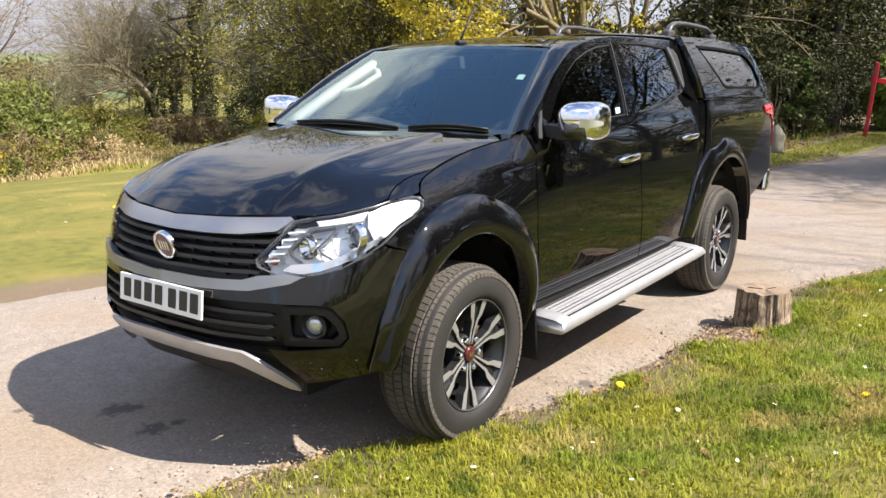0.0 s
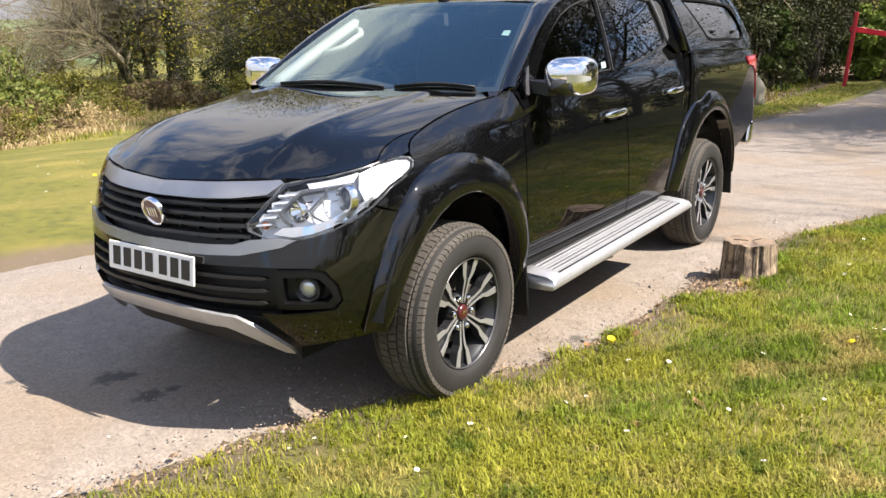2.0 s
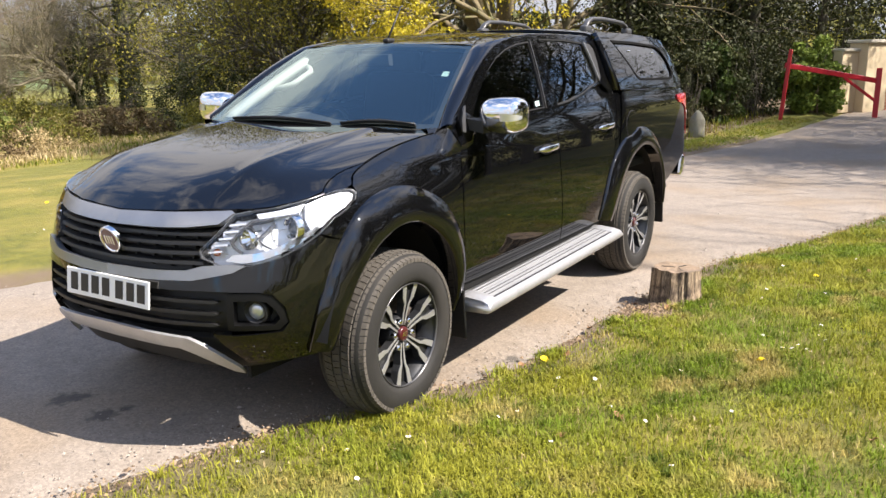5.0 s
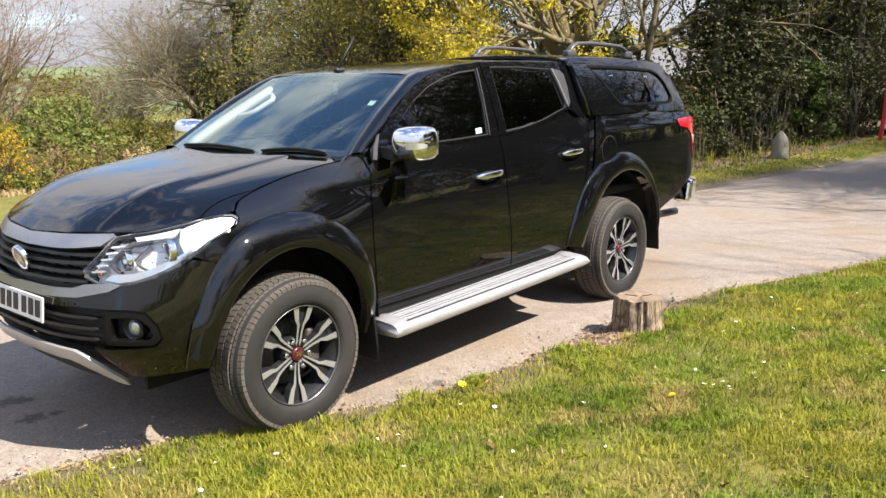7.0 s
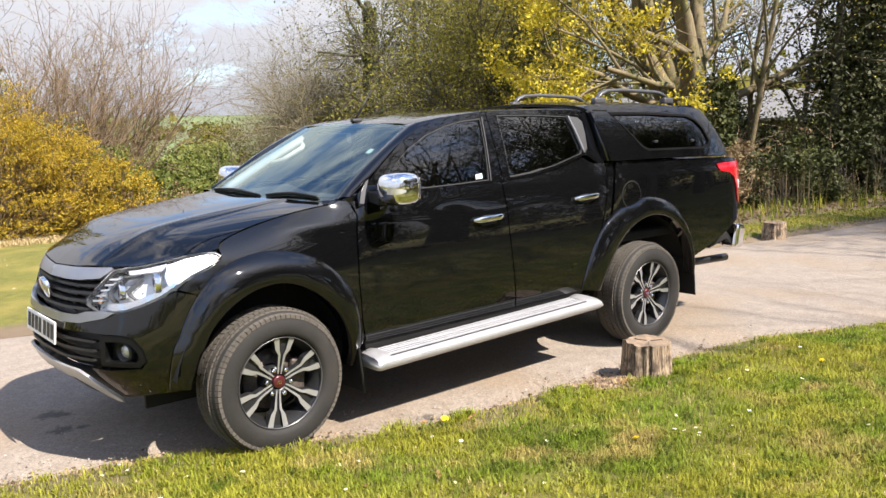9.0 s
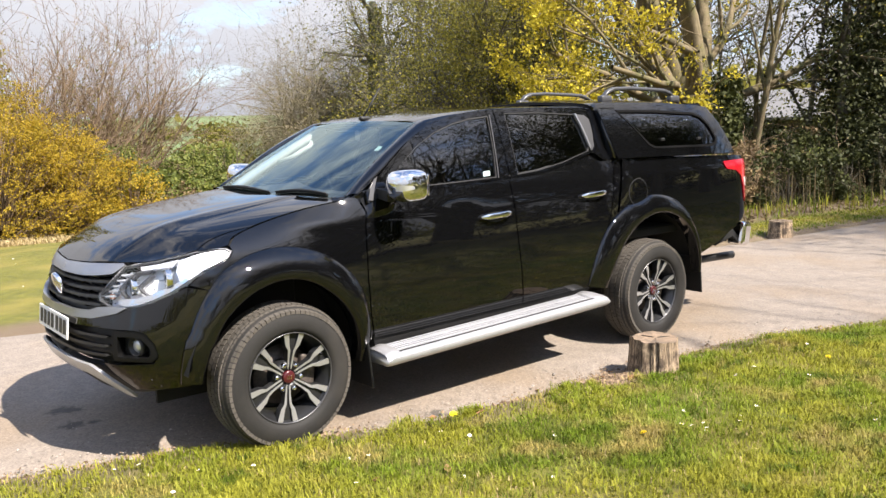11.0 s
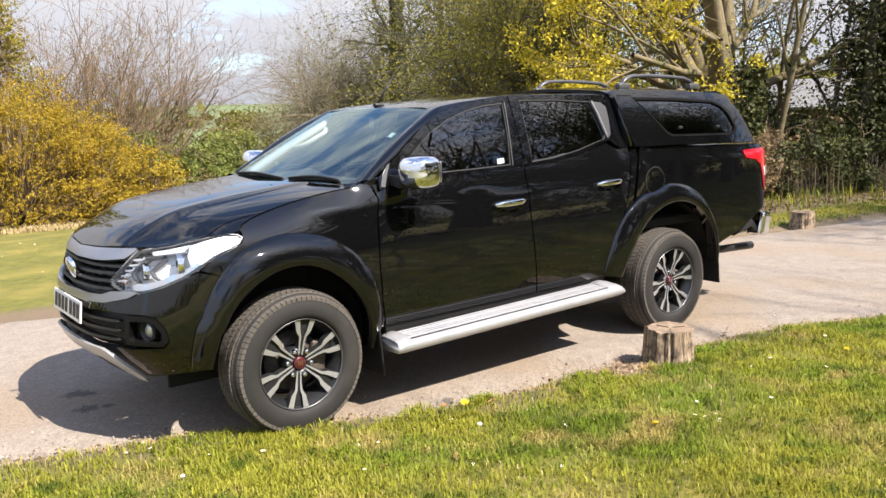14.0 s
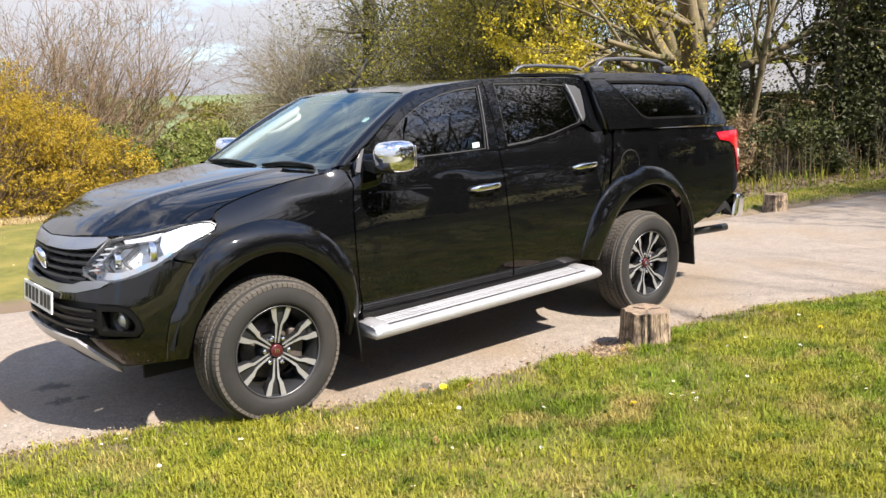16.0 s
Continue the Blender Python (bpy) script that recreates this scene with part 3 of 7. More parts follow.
BLADE = sward("grass blades", (0.165, 0.23, 0.017), (0.295, 0.29, 0.032), (0.38, 0.305, 0.09), (0.10, 0.14, 0.012))
STEM = leafy("dead stems", (0.07, 0.052, 0.028), (0.24, 0.185, 0.10), 1.0, 0.2)
STRAW = leafy("dry grass", (0.28, 0.20, 0.09), (0.55, 0.44, 0.24), 1.0, 0.25)


def blades(name, spots, tall, wide, material, label, seed, lean=0.55):
    """One mesh of grass blades at the given spots."""
    rng = np.random.default_rng(seed)
    n = len(spots)
    p = np.array(spots)
    ang, tilt = rng.uniform(0, 2 * np.pi, n), np.minimum(1.45, lean * 0.3 + np.abs(rng.normal(0, lean * 0.5, n)))
    h = tall * rng.uniform(0.45, 1.25, n)
    w = wide * rng.uniform(0.6, 1.3, n)
    side = np.stack([np.cos(ang), np.sin(ang), np.zeros(n)], 1)
    out = np.stack([-np.sin(ang), np.cos(ang), np.zeros(n)], 1)
    up = np.array([0, 0, 1.0])
    tip = p + up * (h * np.maximum(0.14, np.cos(tilt * 1.1)))[:, None] + out * (h * np.sin(tilt))[:, None]
    mid = p + up * (h * 0.62 * np.cos(tilt * 0.5))[:, None] + out * (h * 0.62 * np.sin(tilt * 0.5))[:, None]
    v = np.stack([p - side * w[:, None] / 2, p + side * w[:, None] / 2, mid + side * w[:, None] * 0.42, mid - side * w[:, None] * 0.42, tip], 1).reshape(-1, 3)
    me = bpy.data.meshes.new(name)
    me.vertices.add(len(v))
    me.vertices.foreach_set("co", v.ravel())
    base = np.arange(n)[:, None] * 5
    me.loops.add(7 * n)
    me.loops.foreach_set("vertex_index", np.concatenate([base + np.array([0, 1, 2, 3]), base + np.array([3, 2, 4])], 1).ravel())
    me.polygons.add(2 * n)
    me.polygons.foreach_set("loop_start", (np.arange(n)[:, None] * 7 + np.array([0, 4])).ravel())
    me.update(calc_edges=True)
    me.materials.append(material)
    return tagged(new(name, me), label, "grass", kind="stuff")


def scatter(n, x0, x1, y0, y1, keep, seed):
    rng = random.Random(seed)
    out = []
    while len(out) < n:
        x, y = rng.uniform(x0, x1), rng.uniform(y0, y1)
        if keep(x, y, rng):
            out.append((x, y, ground_z(x, y) - 0.004))
    return out


def thin_at_edge(x, y, rng):
    a, b = near_edge(x), far_edge(x)
    d = a - y if y < (a + b) / 2 else y - b
    if d < 0.0 or math.hypot((x - 2.05) / 0.36, (y + 1.33) / 0.17) < 1:
        return False
    k = noise.noise((x * 2.1, y * 2.1, 2)) * 0.5 + 0.5
    patchy = (0.40 + 0.60 * smooth(-0.25, 0.25, noise.noise((x * 1.4, y * 1.4, 8)))) * (0.45 + 0.55 * smooth(-0.3, 0.15, noise.noise((x * 5.5, y * 5.5, 3))))
    return rng.random() < min(1, d / (0.07 + 0.42 * k)) * patchy


def near_lawn(x, y, g):
    """Dense grass, petering out towards the open lawn."""
    out = math.hypot(max(0, -1.6 - x), max(0, -3.3 - y)) + 0.25 * noise.noise((x * 1.3, y * 1.3, 4))
    return thin_at_edge(x, y, g) and g.random() > smooth(0.0, 0.9, out)


blades("lawn_grass", scatter(165000, -2.4, 5.2, -4.1, -0.2, near_lawn, 3), 0.046, 0.0044, BLADE, "short bright lawn grass", 4, 1.2)
blades("lawn_grass", scatter(52000, 3.5, 13, -6.0, -1.3, thin_at_edge, 5), 0.042, 0.0075, BLADE, "short bright lawn grass", 6, 1.2)
blades("lawn_grass", scatter(26000, -9, 15, -10, -0.2, lambda x, y, g: thin_at_edge(x, y, g) and g.random() < smooth(12, 7, math.hypot(x - 2, y + 3)), 13), 0.04, 0.012, BLADE, "short bright lawn grass", 14, 1.2)
clumps = []
rng = random.Random(31)
while len(clumps) < 26000:
    cx, cy = rng.uniform(-1.6, 8.0), rng.uniform(-4.6, -0.3)
    if thin_at_edge(cx, cy, rng) and noise.noise((cx * 1.7, cy * 1.7, 21)) > -0.1:
        q = rng.uniform(0.015, 0.05)
        for _ in range(26):
            x, y = cx + rng.gauss(0, q), cy + rng.gauss(0, q)
            clumps.append((x, y, ground_z(x, y) - 0.004))
blades("lawn_clumps", clumps, 0.060, 0.0046, BLADE, "coarser clumps in the lawn", 32, 1.2)
blades("straw_blades", scatter(11000, -1.6, 9, -4.5, -0.2, thin_at_edge, 9), 0.032, 0.005, STRAW, "dry straw-coloured blades in the lawn", 10, 1.0)
tuft = [(0.95, -1.10), (0.99, -1.13), (1.62, -1.24), (1.66, -1.2), (2.03, -1.46), (2.10, -1.52), (2.38, -1.60), (0.60, -1.02), (1.75, -1.33), (2.55, -1.45), (0.9, -1.16)]
rng = random.Random(17)
spots = []
for cx, cy in tuft:
    for _ in range(150):
        a, r = rng.uniform(0, 6.28), rng.gauss(0, 0.045)
        x, y = cx + r * math.cos(a), cy + r * math.sin(a)
        spots.append((x, y, turf(x, y) - 0.004))
blades("grass_tuft", spots, 0.055, 0.005, BLADE, "longer grass tufts along the drive's edge", 18, 1.0)
# ---- the pickup truck ----
def sx(x):
    return s_of_x(x)


def on(points):
    """Side outline points (x, z) as (s, z)."""
    return [(sx(x), z) for x, z in points]


def bonnet_edge(x):
    """Where the bonnet's side meets the wing: half-width and height."""
    y = 0.76
    for _ in range(30):
        z = bonnet(x, y).z
        y += 0.5 * (-body(sx(x), z).y - y)
    return y, bonnet(x, y).z


truck = thing("pickup_truck", "black double-cab pickup truck with canopy and silver side steps", "pickup truck")

# shell panels on the plan outline, bumper first
BOTH = (1, -1)
bumper = sheet("front_bumper", [[(0, 0.725), (0.18, 0.727), (0.44, 0.737), (0.636, 0.785), (0.80, 0.820), (0.962, 0.885), (1.055, 0.862), (1.065, 0.82), (1.0, 0.60), (0.95, 0.40), (0.63, 0.385),
                                 (0.56, 0.47), (0.515, 0.53), (0.60, 0.525), (0.785, 0.535), (0.815, 0.57), (0.80, 0.63), (0.755, 0.683), (0.70, 0.695), (0.50, 0.698), (0, 0.69)]],
                body, PAINT, truck, 0.05, 0.03, 0, "", BOTH)
sheet("lower_intake", [[(0, 0.47), (0.52, 0.49), (0.84, 0.50), (0.84, 0.71), (0, 0.71)]], body, TRIM, bumper, 0.08, 0.0, -0.06, "matt black lower intake", BOTH)
for z in (0.565, 0.61, 0.655):
    sheet("intake_slat", [[(0, z - 0.009), (0.52, z - 0.006), (0.54, z), (0.52, z + 0.006), (0, z + 0.009)]], body, TRIM, bumper, 0.08, 0.03, -0.006, "", BOTH)
sheet("skid_bar", [[(0, 0.468), (0.355, 0.464), (0.40, 0.446), (0.46, 0.412), (0.518, 0.376), (0.56, 0.352), (0.605, 0.344), (0.588, 0.376), (0.535, 0.43), (0.47, 0.486), (0.41, 0.513), (0.3, 0.519), (0, 0.528)]],
      body, SILVER, bumper, 0.05, 0.014, 0.014, "silver painted skid bar", BOTH)
sheet("valance", [[(0, 0.36), (0.40, 0.34), (0.62, 0.345), (0.90, 0.385), (0.90, 0.43), (0.6, 0.5), (0, 0.49)]], body, TRIM, bumper, 0.08, 0.03, -0.02, "", BOTH)
for side in BOTH:
    base = body(0.668, 0.608) + Vector((0.045, 0.016, 0))
    n = Vector((-0.93, -0.36, 0)).normalized()
    turn = Vector((0, -1, 0)).rotation_difference(Vector((n.x, n.y * side, 0))).to_matrix().to_4x4()
    put = Matrix.Translation((base.x, base.y * side, base.z)) @ turn
    bm = lathe([(0.054, 0.05), (0.052, 0.0), (0.047, -0.012), (0.040, -0.010), (0.036, 0.014), (0.0, 0.02)], "y", 28)
    bmesh.ops.transform(bm, matrix=put, verts=bm.verts)
    fog = part("fog_light", bm, TRIM, bumper, "round fog light in a black bezel")
    bm = lathe([(0.035, 0.012), (0.033, 0.004), (0.02, -0.002), (0.0, -0.004)], "y", 24)
    bmesh.ops.transform(bm, matrix=put, verts=bm.verts)
    part("fog_lens", bm, FOG_GLASS, fog, "clear round lens")
    sheet("fog_surround", ring([(0.575, 0.545), (0.775, 0.540), (0.812, 0.572), (0.796, 0.63), (0.752, 0.682), (0.70, 0.692), (0.575, 0.690)], [(0.60, 0.566), (0.755, 0.562), (0.778, 0.585), (0.764, 0.62), (0.728, 0.654), (0.69, 0.662), (0.60, 0.66)]), body, PIANO, bumper, 0.05, 0.05, -0.006, "black plastic fog light surround", (side,))

# grille
grille = sheet("grille", [[(0, 0.745), (0.42, 0.757), (0.50, 0.79), (0.47, 0.85), (0.54, 0.94), (0.38, 0.935), (0, 0.925)]], body, TRIM, truck, 0.08, 0.0, -0.05, "black slatted grille", BOTH)
for z, s1 in ((0.788, 0.47), (0.824, 0.465), (0.860, 0.47), (0.895, 0.50)):
    rows = []
    for i in range(-14, 15):
        s = s1 * i / 14
        p = body(abs(s), z + 0.012 * abs(s) / s1)
        y = -p.y if s < 0 else p.y
        rows.append([(p.x + 0.012, y, p.z + 0.006), (p.x + 0.05, y, p.z + 0.013), (p.x + 0.05, y, p.z - 0.010), (p.x + 0.008, y, p.z - 0.006)])
    skin("slat", rows, TRIM, grille, True, True, "", False)
for s in (0.10, 0.20, 0.30, 0.40):
    for side in BOTH:
        a, b = body(s, 0.765), body(s, 0.925)
        part("upright", rounded_box((0.02, 0.008, 0.15), 0.002, 1, ((a.x + b.x) / 2 + 0.045, a.y * side, 0.845), Euler((0, 0.33, 0)).to_matrix()), TRIM, grille)
sheet("upper_band", [[(0, 0.918), (0.20, 0.922), (0.385, 0.930), (0.535, 0.945), (0.60, 0.985), (0.585, 0.993), (0.31, 0.982), (0, 0.969)]], body, SATIN, grille, 0.06, 0.03, 0.004, "satin grey upper grille band", BOTH)
sheet("lower_band", [[(0, 0.722), (0.18, 0.725), (0.44, 0.736), (0.60, 0.768), (0.655, 0.793), (0.58, 0.800), (0.48, 0.792), (0.41, 0.772), (0.20, 0.762), (0, 0.760)]], body, SATIN, grille, 0.05, 0.03, 0.012, "satin grey lower grille band", BOTH)
bx = body(0, 0.858).x
tilt = Matrix.Translation((bx - 0.012, 0, 0.858)) @ Matrix.Rotation(radians(90), 4, "Z") @ Matrix.Rotation(radians(-17), 4, "X")
for name, prof, m, lab in (("badge_ring", [(0.057, -0.012), (0.058, 0.002), (0.056, 0.008), (0.050, 0.008), (0.047, 0.0)], CHROME, "round chrome badge ring"),
                           ("badge_face", [(0.048, 0.003), (0.03, 0.004), (0.0, 0.0045)], RED_ENAMEL, "dark red badge face")):
    bm = lathe(prof, "y", 36)
    bmesh.ops.transform(bm, matrix=tilt, verts=bm.verts)
    part(name, bm, m, grille, lab)
for k in range(4):
    part("badge_mark", rounded_box((0.007, 0.003, 0.038), 0.001, 1, tilt @ Vector((-0.0225 + 0.015 * k, 0.0055, 0)), (tilt.to_3x3())), CHROME, grille)

# number plate, its characters as plain bars
px = body(0, 0.67).x
lean = Euler((0, radians(6), 0)).to_matrix()
plate = part("number_plate", rounded_box((0.008, 0.52, 0.111), 0.003, 1, (px - 0.009, 0, 0.668), lean), PLATE, truck, "white front number plate with dark bars")
for k, y in enumerate((0.205, 0.137, 0.069, 0.001, -0.083, -0.151, -0.215)):
    part("plate_bar", rounded_box((0.002, 0.046, 0.074), 0.0006, 1, (px - 0.0145, y, 0.670), lean), INK, plate)

# headlights
LAMP = [(0.459, 0.849), (0.50, 0.885), (0.547, 0.930), (0.60, 0.982), (0.70, 0.996), (0.814, 1.006), (0.93, 1.026), (1.036, 1.043), (1.12, 1.050), (1.178, 1.045), (1.199, 1.030), (1.180, 1.005), (1.12, 0.978),
        (1.051, 0.952), (0.962, 0.895), (0.88, 0.852), (0.799, 0.822), (0.71, 0.799), (0.636, 0.789), (0.54, 0.797), (0.47, 0.82)]
FACETS = mat("faceted chrome reflector", (0.80, 0.82, 0.86), 0.34, 0.22)
FAIRING = mat("satin chrome fairing", (0.74, 0.76, 0.80), 0.26, 0.55)
PROJECTOR = mat("projector glass", (0.10, 0.11, 0.13), 0.03, 0.2, Coat_Weight=1.0, Coat_IOR=1.9)
AMBER = mat("amber bulb", (0.42, 0.13, 0.05), 0.2, 0.0, Coat_Weight=1.0)
LAMP_EDGE = mat("grey lamp housing", (0.07, 0.072, 0.078), 0.3, 0.3)
LAMP_IN = [(0.80 + (s - 0.80) * 0.992, 0.925 + (z - 0.925) * 0.982) for s, z in LAMP]


def lamp_bowl(s, z):
    """The reflector behind the lens, pressed into upright flutes."""
    p = body(s, z)
    u = (s * 17 + 2.5 * z) % 1.0
    return p + Vector((0.012 * abs(u - 0.5) + 0.002 * math.sin(z * 140), 0.006 * abs(u - 0.5), 0.0))


def band(points, width):
    """A strip of even width along a line of (s, z) points."""
    top, low = [], []
    for i, (a, b) in enumerate(points):
        (a0, b0), (a1, b1) = points[max(0, i - 1)], points[min(len(points) - 1, i + 1)]
        k = math.hypot(a1 - a0, b1 - b0)
        top.append((a - (b1 - b0) / k * width / 2, b + (a1 - a0) / k * width / 2))
        low.append((a + (b1 - b0) / k * width / 2, b - (a1 - a0) / k * width / 2))
    return [[top[i], top[i + 1], low[i + 1], low[i]] for i in range(len(points) - 1)]


for side in BOTH:
    lamp = sheet("headlight", [LAMP], lamp_bowl, FACETS, truck, 0.018, 0.0, -0.06, "clear headlight with chrome reflector", (side,))
    lens = sheet("lens", [LAMP], body, LENS, lamp, 0.03, 0.006, 0.002, "", (side,))
    lens.visible_shadow = False
    sheet("lamp_seal", ring(LAMP, LAMP_IN), body, LAMP_EDGE, lamp, 0.06, 0.02, -0.004, "", (side,))
    # outer wing of the housing, bright and smooth, and the mirror-like sweep below
    sheet("fairing", [[(0.93, 1.012), (1.036, 1.034), (1.12, 1.042), (1.172, 1.038), (1.188, 1.028), (1.172, 1.008), (1.115, 0.985), (1.045, 0.958), (0.985, 0.922), (0.93, 0.915), (0.915, 0.96)]], body, FAIRING, lamp, 0.03, 0.04, -0.012, "bright chrome fairing", (side,))
    sheet("top_fairing", [[(0.70, 0.986), (0.814, 0.997), (0.93, 1.016), (0.90, 0.985), (0.80, 0.976), (0.715, 0.968)]], body, FAIRING, lamp, 0.03, 0.03, -0.012, "", (side,))
    sheet("lower_sweep", [[(0.565, 0.813), (0.636, 0.803), (0.71, 0.812), (0.80, 0.836), (0.88, 0.866), (0.955, 0.908), (0.99, 0.932), (0.95, 0.925), (0.88, 0.892), (0.78, 0.858), (0.70, 0.84), (0.60, 0.836)]], body, CHROME, lamp, 0.03, 0.03, -0.012, "mirror chrome sweep", (side,))
    # indicator ladder with its bulb, next to the grille
    for k in range(5):
        q = 0.842 + 0.026 * k
        sheet("indicator_rib", band([(0.492 + 0.021 * k, q), (0.548 + 0.024 * k, q + 0.006)], 0.007), body, FAIRING, lamp, 0.03, 0.035, -0.016, "", (side,))
    c = body(0.525, 0.835)
    part("indicator_bulb", rounded_box((0.03, 0.03, 0.03), 0.013, 3, (c.x + 0.035, (c.y + 0.02) * side, c.z)), AMBER, lamp, "amber indicator bulb")
    # dark brackets that frame the two bowls
    for line, wide in (([(0.63, 0.843), (0.60, 0.862), (0.585, 0.885), (0.625, 0.925), (0.675, 0.960), (0.78, 0.972)], 0.009), ([(0.765, 0.852), (0.725, 0.872), (0.706, 0.895), (0.745, 0.925), (0.785, 0.953)], 0.008)):
        sheet("bowl_frame", band(line, wide), body, LAMP_EDGE, lamp, 0.03, 0.035, -0.015, "", (side,))
    for s, z, r in ((0.853, 0.922, 0.034), (0.655, 0.888, 0.028)):
        c = body(s, z)
        turn = Matrix.Translation((c.x + 0.03, (c.y + 0.02) * side, z)) @ Matrix.Rotation(radians(90 - 12 * side), 4, "Z")
        bm = lathe([(r + 0.020, -0.014), (r + 0.017, 0.010), (r + 0.010, 0.013), (r + 0.005, 0.0), (r, -0.014)], "y", 32)
        bmesh.ops.transform(bm, matrix=turn, verts=bm.verts)
        part("reflector_ring", bm, CHROME, lamp, "bright reflector ring")
        bm = lathe([(r + 0.004, -0.014), (r * 0.85, 0.004), (r * 0.5, 0.014), (0, 0.018)] if r > 0.03 else [(r + 0.004, 0.006), (r * 0.8, -0.016), (r * 0.4, -0.03), (0, -0.033)], "y", 24)
        bmesh.ops.transform(bm, matrix=turn, verts=bm.verts)
        part("projector_lens" if r > 0.03 else "high_beam_bowl", bm, PROJECTOR if r > 0.03 else CHROME, lamp)

# front wings
def arch(cx, r, a0, a1, n, cz=0.37):
    return [(cx + r * math.cos(radians(a0 + (a1 - a0) * i / n)), cz + r * math.sin(radians(a0 + (a1 - a0) * i / n))) for i in range(n + 1)]


edge_top = []
for i in range(19):
    x = -0.245 + (0.40 + 0.245) * i / 18
    edge_top.append((x, bonnet_edge(x)[1] - 0.002))
wing = on([(-0.378, 0.862)]) + [(0.972, 0.895), (1.055, 0.948), (1.125, 0.974), (1.187, 1.002), (1.207, 1.030), (1.20, 1.046)] + on(edge_top) + on([(0.46, 1.243), (0.49, 1.225), (0.512, 1.16), (0.494, 1.0), (0.488, 0.81), (0.50, 0.60), (0.527, 0.462)]) + on(arch(0, 0.505, 10, 140, 16))
for side in BOTH:
    sheet("front_wing", [wing], body, PAINT, truck, 0.05, 0.03, 0, "", (side,))

# bonnet
half = [(bonnet_nose_x(a) + 0.004, a - 0.002 * (a > 0)) for a in (0.0, 0.15, 0.29, 0.41, 0.50, 0.58, 0.65, 0.70, 0.73)]
sides_xy = [(-0.39, 0.737), (-0.36, 0.722), (-0.32, 0.712), (-0.26, 0.706), (-0.20, 0.707), (-0.15, 0.714)]
for i in range(11):
    x = -0.10 + (0.385 + 0.10) * i / 10
    sides_xy.append((x, bonnet_edge(x)[0] - 0.003))
rear = [(0.375, 0.70), (0.315, 0.55), (0.265, 0.40), (0.235, 0.22), (0.222, 0.0)]
outline = half + sides_xy + rear
outline += [(x, -y) for x, y in outline[-2:0:-1]]
sheet("bonnet", [outline], bonnet, PAINT, truck, 0.045, 0.025, 0.003, "glossy black bonnet with soft ridges")

# the wing's top, between the bonnet's shut line and the shoulder
shoulder = [(x, -bonnet_edge(x)[0] + 0.001) for x in (-0.245, -0.225, -0.20, -0.175, -0.15, -0.125, -0.10)]
wing_top = [(x, -y - 0.005) for x, y in sides_xy[5::-1]] + [(-0.392, -0.752), (-0.35, -0.760), (-0.30, -0.769)] + shoulder
for side in BOTH:
    sheet("wing_top", [wing_top], bonnet, PAINT, truck, 0.05, 0.012, 0.002, "", (side,))

